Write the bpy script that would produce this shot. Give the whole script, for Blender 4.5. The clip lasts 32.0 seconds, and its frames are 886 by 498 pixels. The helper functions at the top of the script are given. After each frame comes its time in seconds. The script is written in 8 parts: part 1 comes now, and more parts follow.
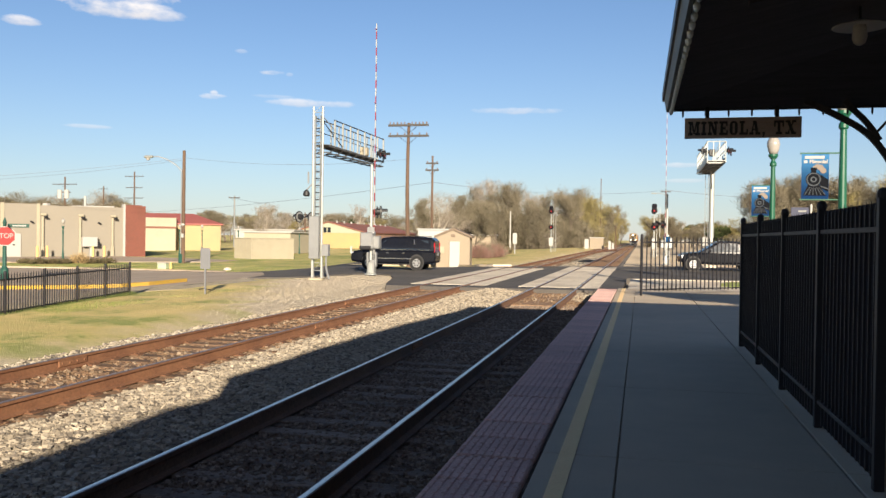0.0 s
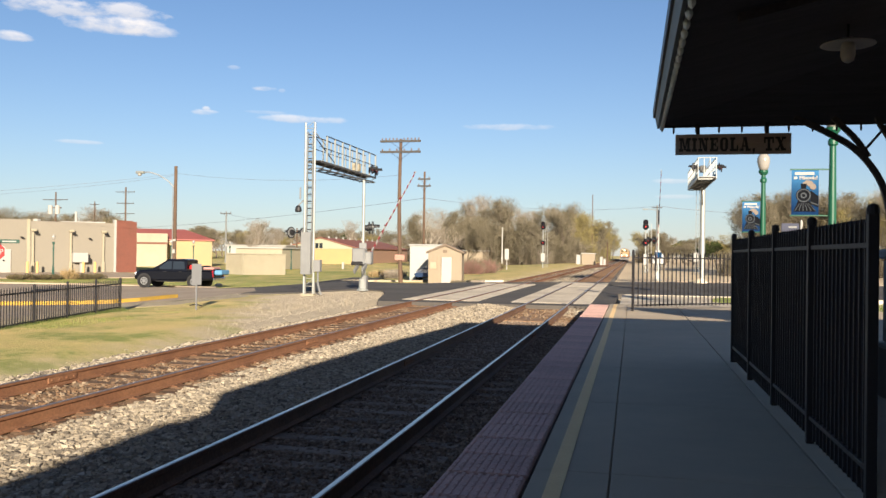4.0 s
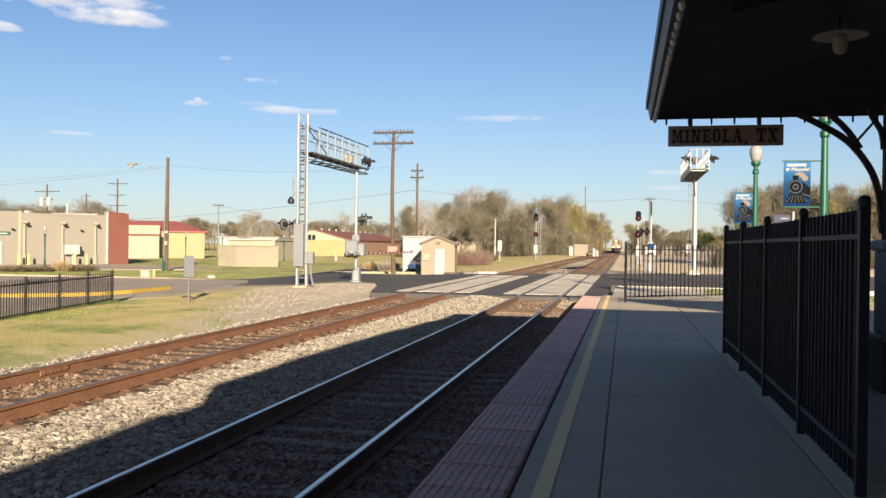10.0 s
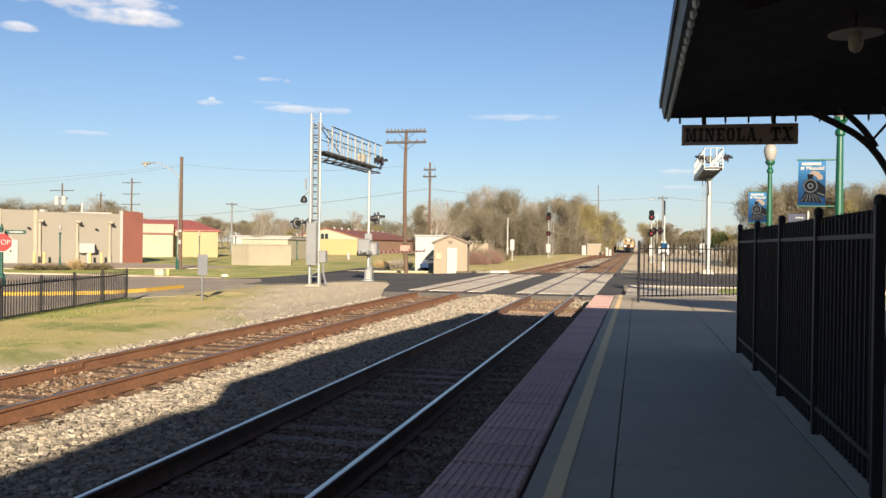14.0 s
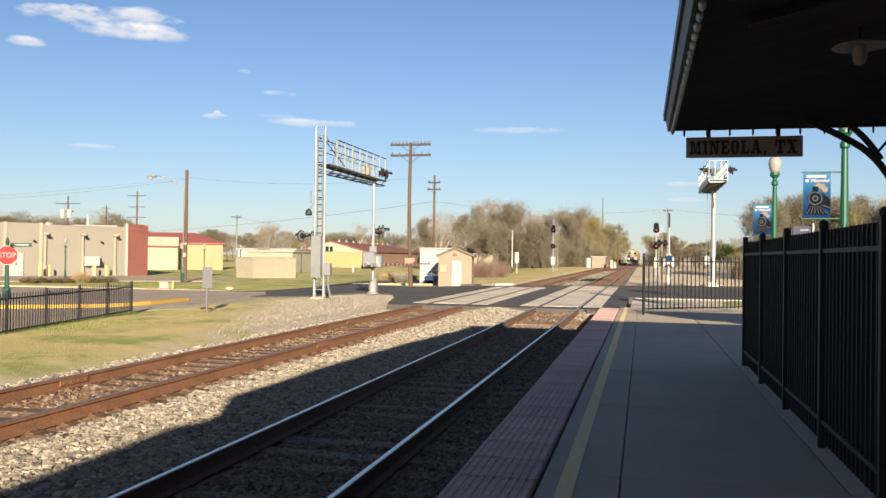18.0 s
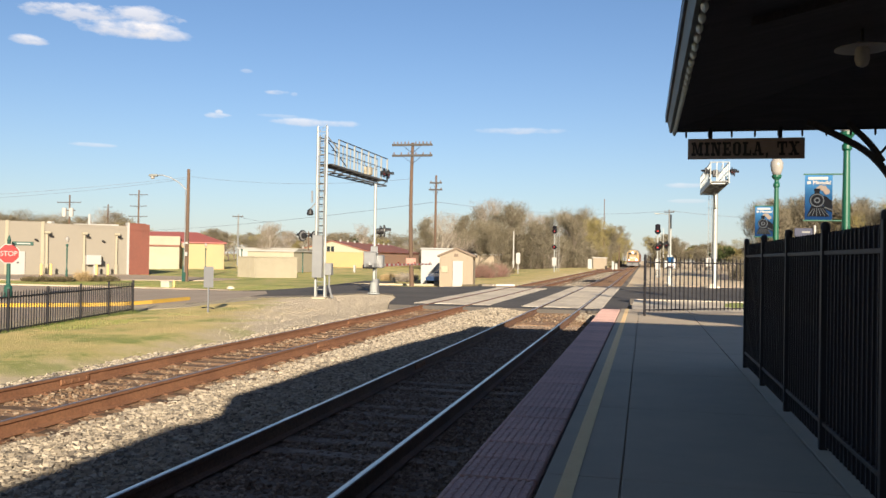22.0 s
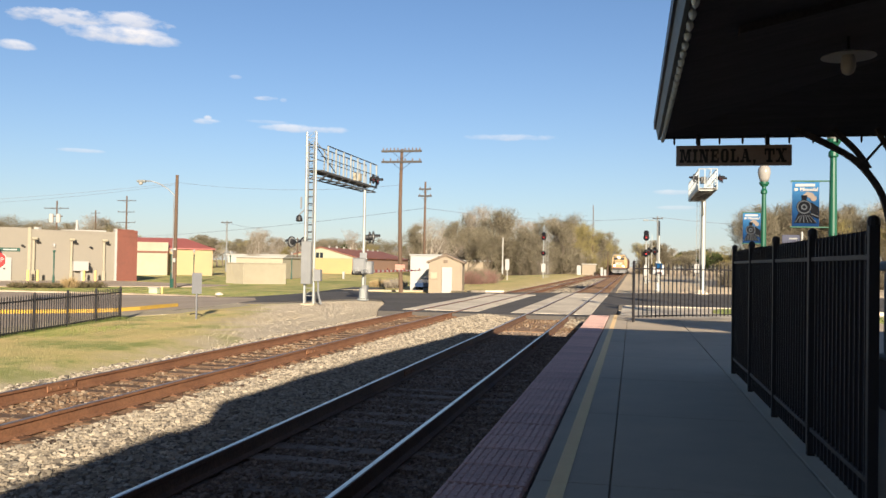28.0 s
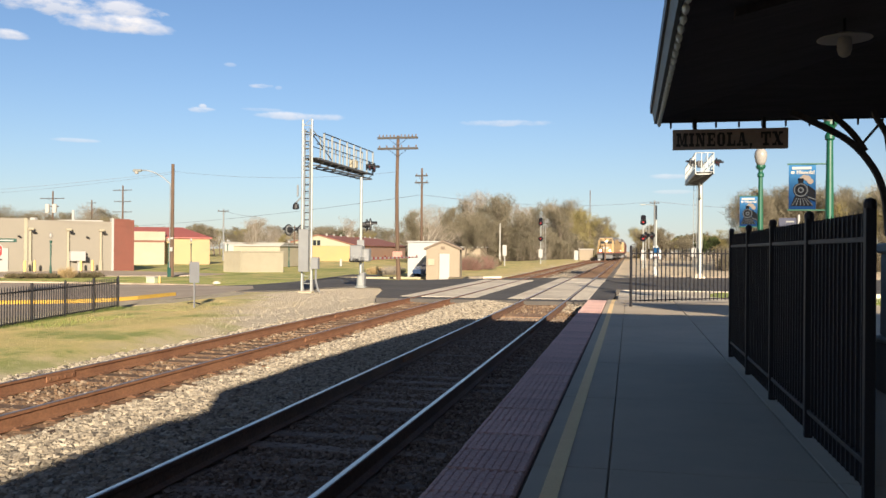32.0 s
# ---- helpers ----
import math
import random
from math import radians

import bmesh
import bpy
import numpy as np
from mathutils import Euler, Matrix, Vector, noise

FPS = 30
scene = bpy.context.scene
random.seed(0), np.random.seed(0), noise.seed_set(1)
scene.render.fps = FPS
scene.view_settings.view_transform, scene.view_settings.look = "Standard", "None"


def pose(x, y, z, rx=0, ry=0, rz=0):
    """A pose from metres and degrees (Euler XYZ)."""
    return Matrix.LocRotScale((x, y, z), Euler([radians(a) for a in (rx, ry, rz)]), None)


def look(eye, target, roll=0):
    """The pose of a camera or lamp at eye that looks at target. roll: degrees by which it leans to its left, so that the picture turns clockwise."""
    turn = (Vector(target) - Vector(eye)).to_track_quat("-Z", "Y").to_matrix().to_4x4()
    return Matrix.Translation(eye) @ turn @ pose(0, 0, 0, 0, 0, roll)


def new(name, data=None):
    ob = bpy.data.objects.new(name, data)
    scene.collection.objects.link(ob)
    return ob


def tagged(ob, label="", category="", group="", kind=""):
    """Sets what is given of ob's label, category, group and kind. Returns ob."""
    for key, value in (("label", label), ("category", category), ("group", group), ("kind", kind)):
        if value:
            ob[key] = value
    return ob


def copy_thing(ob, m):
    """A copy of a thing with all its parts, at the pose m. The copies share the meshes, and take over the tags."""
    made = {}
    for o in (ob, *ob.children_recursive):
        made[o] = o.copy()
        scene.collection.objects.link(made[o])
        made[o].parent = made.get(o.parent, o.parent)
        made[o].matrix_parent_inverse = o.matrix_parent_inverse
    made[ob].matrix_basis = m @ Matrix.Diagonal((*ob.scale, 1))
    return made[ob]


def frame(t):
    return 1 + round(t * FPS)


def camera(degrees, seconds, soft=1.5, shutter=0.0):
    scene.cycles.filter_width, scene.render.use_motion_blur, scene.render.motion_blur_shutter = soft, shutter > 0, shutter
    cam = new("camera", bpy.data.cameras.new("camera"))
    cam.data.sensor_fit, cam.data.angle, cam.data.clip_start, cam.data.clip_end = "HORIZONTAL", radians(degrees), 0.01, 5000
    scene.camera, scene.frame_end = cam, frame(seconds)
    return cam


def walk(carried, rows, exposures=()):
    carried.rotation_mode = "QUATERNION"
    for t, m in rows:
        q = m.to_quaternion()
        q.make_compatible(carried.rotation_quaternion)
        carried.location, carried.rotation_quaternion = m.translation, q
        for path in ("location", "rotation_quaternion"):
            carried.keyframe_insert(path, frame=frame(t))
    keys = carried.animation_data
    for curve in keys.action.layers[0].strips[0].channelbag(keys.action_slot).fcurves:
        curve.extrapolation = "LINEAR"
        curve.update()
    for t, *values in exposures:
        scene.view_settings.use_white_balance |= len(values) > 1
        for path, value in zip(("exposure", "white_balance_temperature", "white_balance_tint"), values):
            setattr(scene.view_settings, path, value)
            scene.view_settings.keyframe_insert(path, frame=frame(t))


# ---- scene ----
cam = camera(55.19, 32.0, soft=1.5)
EYE = (0.0, 0.0, 1.6)
# seconds and turn of the hand-held camera, which stays on its spot
TURNS = (
    (0.0, 89.226, -0.768, 13.113),
    (0.5, 89.168, -0.840, 12.605),
    (1.0, 89.066, -1.016, 12.270),
    (1.5, 89.515, -1.173, 11.772),
    (2.0, 90.106, -1.255, 11.675),
    (2.5, 90.149, -1.156, 11.979),
    (3.0, 90.031, -0.978, 12.238),
    (3.5, 90.211, -0.834, 12.407),
    (5.5, 90.342, -0.866, 12.895),
    (6.0, 90.355, -0.828, 12.791),
    (6.5, 90.428, -0.784, 12.632),
    (7.0, 90.341, -0.837, 12.738),
    (7.5, 90.257, -0.826, 12.759),
    (8.0, 90.209, -0.909, 12.779),
    (8.5, 90.066, -0.980, 12.782),
    (9.0, 89.944, -0.875, 12.664),
    (9.5, 89.824, -0.730, 12.403),
    (10.0, 89.737, -0.722, 12.099),
    (10.5, 89.590, -0.679, 12.130),
    (11.0, 89.241, -0.584, 12.181),
    (11.5, 89.066, -0.598, 12.228),
    (12.0, 89.205, -0.597, 12.453),
    (12.5, 89.360, -0.665, 12.847),
    (13.0, 89.405, -0.711, 13.041),
    (13.5, 89.468, -0.691, 12.947),
    (14.0, 89.660, -0.777, 12.942),
    (14.5, 89.850, -0.821, 13.021),
    (16.5, 90.333, -0.953, 13.207),
    (17.0, 90.285, -0.904, 13.261),
    (17.5, 90.452, -0.766, 13.304),
    (18.0, 90.513, -0.746, 13.249),
    (18.5, 90.309, -0.803, 13.217),
    (19.0, 90.204, -0.813, 13.257),
    (19.5, 90.384, -0.844, 13.255),
    (20.0, 90.740, -0.893, 13.323),
    (20.5, 90.924, -0.907, 13.355),
    (21.0, 90.895, -0.946, 13.321),
    (21.5, 90.640, -0.997, 13.326),
    (22.0, 90.538, -0.994, 13.333),
    (22.5, 90.364, -0.946, 13.386),
    (23.0, 90.268, -0.912, 13.328),
    (23.5, 90.290, -0.952, 13.270),
    (24.0, 90.335, -0.927, 13.210),
    (24.5, 90.394, -0.947, 13.212),
    (25.0, 90.605, -0.969, 13.225),
    (25.5, 90.638, -1.011, 13.222),
    (27.5, 90.912, -1.032, 12.664),
    (28.0, 90.975, -1.014, 12.604),
    (28.5, 90.757, -1.003, 12.508),
    (29.0, 90.589, -1.028, 12.168),
    (29.5, 90.187, -0.930, 11.749),
    (30.0, 89.950, -0.784, 11.630),
    (30.5, 90.209, -0.676, 11.589),
    (31.0, 90.424, -0.688, 11.679),
    (31.5, 90.289, -0.565, 11.961),
    (32.0, 90.064, -0.447, 12.425),
)
walk(cam, [(t, pose(*EYE, rx, ry, rz)) for t, rx, ry, rz in TURNS])

# ---- world, sun ----
SUN_DIR = Vector((-1.3, 3.3, -1.0)).normalized()   # the way the light travels
world = bpy.data.worlds.new("sky")
scene.world = world
world.use_nodes = True
wn, wl = world.node_tree.nodes, world.node_tree.links
wn.clear()
sky = wn.new("ShaderNodeTexSky")
sky.sky_type = "NISHITA"
sky.sun_disc = False
sky.sun_elevation = math.asin(-SUN_DIR.z)
sky.sun_rotation = math.atan2(-SUN_DIR.x, -SUN_DIR.y)
sky.altitude, sky.air_density, sky.dust_density, sky.ozone_density = 120, 1.0, 0.1, 3.0
geo = wn.new("ShaderNodeTexCoord")


def wmath(op, a, b=None, c=None, clamp=False):
    n = wn.new("ShaderNodeMath")
    n.operation, n.use_clamp = op, clamp
    for i, v in enumerate((a, b, c)):
        if v is None:
            continue
        if isinstance(v, (int, float)):
            n.inputs[i].default_value = v
        else:
            wl.new(v, n.inputs[i])
    return n.outputs[0]


wsep = wn.new("ShaderNodeSeparateXYZ")
wl.new(geo.outputs["Generated"], wsep.inputs[0])
AZ = wmath("MULTIPLY", wmath("ARCTAN2", wsep.outputs[0], wsep.outputs[1]), 180 / math.pi)
EL = wmath("MULTIPLY", wmath("ARCSINE", wsep.outputs[2]), 180 / math.pi)
wcomb = wn.new("ShaderNodeCombineXYZ")
wl.new(AZ, wcomb.inputs[0])
wl.new(wmath("MULTIPLY", EL, 2.2), wcomb.inputs[1])
wnoise = wn.new("ShaderNodeTexNoise")
wnoise.inputs["Scale"].default_value, wnoise.inputs["Detail"].default_value = 0.5, 6
wnoise.inputs["Roughness"].default_value = 0.55
wl.new(wcomb.outputs[0], wnoise.inputs["Vector"])
# azimuth (right of the track), elevation, half width, half height, thickness, softness
CLOUDS = ((-33.6, 13.85, 3.1, 0.55, 1.0, 1.3), (-36.6, 14.55, 3.6, 0.5, 0.7, 2.2), (-33.2, 14.75, 2.2, 0.5, 0.75, 1.8), (-31.4, 13.7, 1.3, 0.4, 1.0, 0.9), (-39.75, 12.55, 1.15, 0.3, 0.95, 1.0),
          (-22.6, 8.75, 3.4, 0.26, 0.62, 1.5), (-24.6, 9.1, 1.3, 0.14, 0.3, 1.0), (-28.3, 8.9, 0.8, 0.2, 0.7, 1.8), (-28.3, 9.1, 0.26, 0.2, 0.7, 1.4), (-24.6, 10.62, 0.7, 0.17, 0.5, 1.9), (-23.5, 10.55, 0.22, 0.12, 0.2, 1.4),
          (-8.0, 8.52, 2.9, 0.24, 0.55, 1.2), (-36.1, 6.6, 1.35, 0.14, 0.42, 1.0), (-26.6, 11.85, 0.4, 0.14, 0.25, 1.0),
          (2.6, 4.9, 1.3, 0.17, 0.42, 1.2), (2.75, 3.9, 1.3, 0.15, 0.34, 1.2), (24, 16, 4, 0.7, 0.6, 1.5), (60, 20, 6, 1.2, 0.8, 1.5), (-80, 14, 6, 1.0, 0.8, 1.5))
cover, bright = None, None
for ca, ce, cw, ch, ck, cs in CLOUDS:
    dx = wmath("MULTIPLY", wmath("SUBTRACT", AZ, ca), 1 / cw)
    dy = wmath("MULTIPLY", wmath("SUBTRACT", EL, ce), 1 / ch)
    rr = wmath("ADD", wmath("MULTIPLY", dx, dx), wmath("MULTIPLY", dy, dy))
    body = wmath("MINIMUM", wmath("MULTIPLY", wmath("SUBTRACT", 1.15, rr), 0.9), 0.75)
    edge = wmath("ADD", body, wmath("MULTIPLY", wmath("SUBTRACT", wnoise.outputs[0], 0.5), 2.3 * cs))
    one = wmath("MULTIPLY", wmath("MINIMUM", wmath("MAXIMUM", edge, 0.0), 1.0), ck)
    lit = wmath("MULTIPLY", one, wmath("MULTIPLY_ADD", dy, 0.42, 0.62, clamp=True))
    cover = one if cover is None else wmath("MAXIMUM", cover, one)
    bright = lit if bright is None else wmath("MAXIMUM", bright, lit)
# sunlit tops over greyer undersides
ctone = wn.new("ShaderNodeMix")
ctone.data_type = "RGBA"
wl.new(wmath("DIVIDE", bright, wmath("MAXIMUM", cover, 0.001), clamp=True), ctone.inputs[0])
ctone.inputs[6].default_value, ctone.inputs[7].default_value = (6.2, 6.35, 7.0, 1), (9.9, 9.4, 9.2, 1)
cmix = wn.new("ShaderNodeMix")
cmix.data_type = "RGBA"
wl.new(cover, cmix.inputs[0])
tone = wn.new("ShaderNodeMix")
tone.data_type, tone.blend_type = "RGBA", "MULTIPLY"
tone.inputs[0].default_value = 1.0
wl.new(sky.outputs[0], tone.inputs[6])
tone.inputs[7].default_value = (0.90, 0.98, 1.12, 1)
haze = wn.new("ShaderNodeMix")
haze.data_type = "RGBA"
wl.new(wmath("MULTIPLY", wmath("EXPONENT", wmath("MULTIPLY", wmath("MAXIMUM", EL, 0.0), -0.16)), 0.6), haze.inputs[0])
wl.new(tone.outputs[2], haze.inputs[6])
haze.inputs[7].default_value = (5.85, 5.85, 6.2, 1)
# the low sun warms the sky around it
glow = wn.new("ShaderNodeMix")
glow.data_type = "RGBA"
to_sun = wmath("ADD", wmath("MULTIPLY", wsep.outputs[0], -SUN_DIR.x), wmath("ADD", wmath("MULTIPLY", wsep.outputs[1], -SUN_DIR.y), wmath("MULTIPLY", wsep.outputs[2], -SUN_DIR.z)))
wl.new(wmath("MULTIPLY", wmath("POWER", wmath("MAXIMUM", to_sun, 0.0), 3.0), 0.2), glow.inputs[0])
deep = wn.new("ShaderNodeMix")
deep.data_type, deep.blend_type = "RGBA", "MULTIPLY"
deep.inputs[7].default_value = (0.53, 0.51, 0.53, 1)
wl.new(wmath("MULTIPLY", wmath("SUBTRACT", EL, 17.0), 1 / 34, clamp=True), deep.inputs[0])
wl.new(haze.outputs[2], deep.inputs[6])
wl.new(deep.outputs[2], glow.inputs[6])
glow.inputs[7].default_value = (9.5, 7.4, 5.0, 1)
wl.new(glow.outputs[2], cmix.inputs[6])
wl.new(ctone.outputs[2], cmix.inputs[7])
bgd = wn.new("ShaderNodeBackground")
bgd.inputs[1].default_value = 0.05
wl.new(cmix.outputs[2], bgd.inputs[0])
wout = wn.new("ShaderNodeOutputWorld")
wl.new(bgd.outputs[0], wout.inputs[0])

sun = new("sun", bpy.data.lights.new("sun", "SUN"))
sun.data.energy, sun.data.angle, sun.data.color = 5.0, radians(0.5), (1.0, 0.855, 0.67)
sun.matrix_world = look((60, -200, 60), Vector((60, -200, 60)) + SUN_DIR)
scene.view_settings.exposure = 1.14

# ---- mesh tools ----
from mathutils.geometry import tessellate_polygon


class Shape:
    """Collects points and faces of one mesh."""

    def __init__(self):
        self.v, self.f = [], []

    def add(self, v, f):
        n = len(self.v)
        self.v += [tuple(p) for p in v]
        self.f += [tuple(i + n for i in q) for q in f]
        return self

    def box(self, x, y, z, sx, sy, sz, b=0.0, m=None):
        """A box round (x, y, z) with its full sizes, its edges cut by b."""
        hx, hy, hz = sx / 2, sy / 2, sz / 2
        if b <= 0:
            v = [(i * hx, j * hy, k * hz) for i in (-1, 1) for j in (-1, 1) for k in (-1, 1)]
            f = [(0, 1, 3, 2), (4, 6, 7, 5), (0, 4, 5, 1), (2, 3, 7, 6), (0, 2, 6, 4), (1, 5, 7, 3)]
        else:
            b = min(b, hx * 0.9, hy * 0.9, hz * 0.9)
            v, idx = [], {}
            for i in (-1, 1):
                for j in (-1, 1):
                    for k in (-1, 1):
                        for a in range(3):
                            idx[i, j, k, a] = len(v)
                            h = [hx - b, hy - b, hz - b]
                            h[a] = (hx, hy, hz)[a]
                            v.append((i * h[0], j * h[1], k * h[2]))
            s, f = (-1, 1), []
            for i in s:
                q = [idx[i, -1, -1, 0], idx[i, 1, -1, 0], idx[i, 1, 1, 0], idx[i, -1, 1, 0]]
                f.append(q if i > 0 else q[::-1])
                q = [idx[-1, i, -1, 1], idx[-1, i, 1, 1], idx[1, i, 1, 1], idx[1, i, -1, 1]]
                f.append(q if i > 0 else q[::-1])
                q = [idx[-1, -1, i, 2], idx[1, -1, i, 2], idx[1, 1, i, 2], idx[-1, 1, i, 2]]
                f.append(q if i > 0 else q[::-1])
            for i in s:
                for j in s:
                    f.append((idx[i, j, -1, 0], idx[i, j, 1, 0], idx[i, j, 1, 1], idx[i, j, -1, 1]))
                    f.append((idx[i, -1, j, 0], idx[i, 1, j, 0], idx[i, 1, j, 2], idx[i, -1, j, 2]))
                    f.append((idx[-1, i, j, 1], idx[1, i, j, 1], idx[1, i, j, 2], idx[-1, i, j, 2]))
                    for k in s:
                        f.append((idx[i, j, k, 0], idx[i, j, k, 1], idx[i, j, k, 2]))
        mm = Matrix.Translation((x, y, z)) @ (m or Matrix.Identity(4))
        return self.add([mm @ Vector(p) for p in v], f)

    def rod(self, p, q, r, r2=None, n=8, caps=True):
        """A round bar from p to q."""
        p, q = Vector(p), Vector(q)
        r2 = r if r2 is None else r2
        d = (q - p).normalized()
        a = d.orthogonal().normalized()
        c = d.cross(a)
        v = []
        for i in range(n):
            t = 2 * math.pi * (i + 0.5) / n
            w = a * math.cos(t) + c * math.sin(t)
            v += [p + w * r, q + w * r2]
        f = [(2 * i, 2 * ((i + 1) % n), 2 * ((i + 1) % n) + 1, 2 * i + 1) for i in range(n)]
        if caps:
            f += [tuple(2 * i for i in range(n))[::-1], tuple(2 * i + 1 for i in range(n))]
        return self.add(v, f)

    def tube(self, pts, r, n=6):
        """One bent round bar through the points."""
        pts = [Vector(p) for p in pts]
        v, m = [], len(pts)
        a = (pts[1] - pts[0]).normalized().orthogonal().normalized()
        for k, p in enumerate(pts):
            d = (pts[min(k + 1, m - 1)] - pts[max(k - 1, 0)]).normalized()
            a = (a - d * a.dot(d)).normalized()
            c = d.cross(a)
            v += [p + (a * math.cos(2 * math.pi * i / n) + c * math.sin(2 * math.pi * i / n)) * r for i in range(n)]
        f = [(k * n + i, k * n + (i + 1) % n, (k + 1) * n + (i + 1) % n, (k + 1) * n + i) for k in range(m - 1) for i in range(n)]
        return self.add(v, f + [tuple(range(n))[::-1], tuple((m - 1) * n + i for i in range(n))])

    def lathe(self, prof, x=0, y=0, z=0, n=14):
        """Turns (radius, height) points round the upright axis."""
        v = [(x + r * math.cos(2 * math.pi * i / n), y + r * math.sin(2 * math.pi * i / n), z + h) for r, h in prof for i in range(n)]
        f = [(k * n + i, k * n + (i + 1) % n, (k + 1) * n + (i + 1) % n, (k + 1) * n + i) for k in range(len(prof) - 1) for i in range(n)]
        f += [tuple(range(n))[::-1], tuple((len(prof) - 1) * n + i for i in range(n))]
        return self.add(v, f)

    def prism(self, prof, y0, y1, axis="y"):
        """Pushes a closed outline of (a, b) points from y0 to y1 along the axis."""
        n = len(prof)
        put = {"y": lambda a, b, c: (a, c, b), "x": lambda a, b, c: (c, a, b), "z": lambda a, b, c: (a, b, c)}[axis]
        v = [put(a, b, c) for c in (y0, y1) for a, b in prof]
        f = [(i, (i + 1) % n, n + (i + 1) % n, n + i) for i in range(n)]
        f += [tuple(range(n))[::-1], tuple(range(n, 2 * n))]
        return self.add(v, f)

    def moved(self, m):
        self.v = [tuple(m @ Vector(p)) for p in self.v]
        return self

    def mesh(self, name, smooth=False):
        me = bpy.data.meshes.new(name)
        me.from_pydata(self.v, [], self.f)
        bm = bmesh.new()
        bm.from_mesh(me)
        bmesh.ops.recalc_face_normals(bm, faces=bm.faces)
        bm.to_mesh(me)
        bm.free()
        if smooth:
            me.polygons.foreach_set("use_smooth", [True] * len(me.polygons))
        return me


def S():
    return Shape()


def solid(name, shape, material, smooth=False):
    """A top-level mesh object."""
    me = shape if isinstance(shape, bpy.types.Mesh) else shape.mesh(name, smooth)
    if material and not me.materials:
        me.materials.append(material)
    return new(name, me)


def part(name, shape, material, parent, label="", at=None, smooth=False):
    """One mesh under a thing or a part."""
    ob = solid(name, shape, material, smooth)
    ob.parent = parent
    if at is not None:
        ob.matrix_basis = at if isinstance(at, Matrix) else Matrix.Translation(at)
    if label:
        ob["label"] = label
    return ob


def ramp(a, b, x):
    t = min(1.0, max(0.0, (x - a) / (b - a)))
    return t * t * (3 - 2 * t)


def fall(x, y):
    """Scale from the camera's eye, fitted to its view, for the land that drops away from the raised crossing: all there
    lies lower and farther.
    """
    k = 1 + 0.36 * ramp(-13, -24, x) - 0.11 * ramp(-30, -38, x)
    return max(k, 1 + 0.25 * ramp(48, 50.5, y) * ramp(-9.6, -11.2, x) * (1 - ramp(60, 150, y)))


def lay(x, y, z):
    """A point of the plan, drawn level with the tracks, pushed along its camera ray onto the falling land."""
    k = fall(x, y)
    return Vector((x * k, y * k, 1.6 + (z - 1.6) * k))


def road_z(x, y, z):
    """Height of the road, level z at the tracks, at a true place."""
    k = 1.0
    for _ in range(40):
        k = 0.5 * k + 0.5 * fall(x / k, y / k)
    return 1.6 + (z - 1.6) * k


def thing(name, x, y, z, label, category, group="", rz=0.0):
    ob = new(name)
    ob.empty_display_size = 0.2
    # scaled about the camera's eye, so its place in the view stays
    k = fall(x, y)
    ob.matrix_basis = Matrix.Translation(lay(x, y, z)) @ pose(0, 0, 0, 0, 0, rz) @ Matrix.Scale(k, 4)
    return tagged(ob, label, category, group)


def setting(ob, label, category="", kind="structure"):
    return tagged(ob, label, category, "", kind)


def sheet(name, pts, z, material, thick=0.0):
    """A many-sided slab with its top at z, cut small enough to follow the land."""
    bm = bmesh.new()
    vs = [bm.verts.new((x, y, z)) for x, y in pts]
    for tri in tessellate_polygon([[Vector((x, y, 0)) for x, y in pts]]):
        bm.faces.new([vs[i] for i in tri])
    for axis in (0, 1):
        lo, hi = min(p[axis] for p in pts), max(p[axis] for p in pts)
        if axis == 0:
            hi = min(hi, -8.0)
        c = math.floor(lo / 2.0) * 2.0 + 2.0
        while c < hi:
            no = (1, 0, 0) if axis == 0 else (0, 1, 0)
            bmesh.ops.bisect_plane(bm, geom=bm.verts[:] + bm.edges[:] + bm.faces[:], plane_co=(c, c, 0), plane_no=no)
            c += 2.0
    if thick:
        made = bmesh.ops.extrude_face_region(bm, geom=bm.faces[:])
        for v in made["geom"]:
            if isinstance(v, bmesh.types.BMVert):
                v.co.z -= thick
    for v in bm.verts:
        v.co = lay(*v.co)
    bmesh.ops.recalc_face_normals(bm, faces=bm.faces)
    me = bpy.data.meshes.new(name)
    bm.to_mesh(me)
    bm.free()
    return solid(name, me, material)


def lettering(text, size, width, material, parent, at, bold=0.0):
    """Built-in letters as a thin mesh of a set width."""
    cu = bpy.data.curves.new("letters", "FONT")
    cu.body, cu.size, cu.extrude, cu.align_x, cu.align_y, cu.offset = text, size, 0.003, "CENTER", "CENTER", 0.0
    tmp = bpy.data.objects.new("letters", cu)
    me = bpy.data.meshes.new_from_object(tmp)
    if bold:
        # heavier strokes: the letters laid thrice, a hair apart
        v0, f0 = [v.co.copy() for v in me.vertices], [tuple(p.vertices) for p in me.polygons]
        vs, fs = [], []
        for k, dx in enumerate((-bold, 0.0, bold)):
            fs += [tuple(i + len(vs) for i in f) for f in f0]
            vs += [(v.x + dx, v.y * (1 + 0.03 * k), v.z + 0.0007 * k) for v in v0]
        me = bpy.data.meshes.new("lettering")
        me.from_pydata(vs, [], fs)
    xs = [v.co.x for v in me.vertices]
    k, mid = width / (max(xs) - min(xs)), (max(xs) + min(xs)) / 2
    for v in me.vertices:
        v.co.x = (v.co.x - mid) * k
    me.materials.clear()
    me.materials.append(material)
    bpy.data.objects.remove(tmp)
    return part("lettering", me, material, parent, at=at)


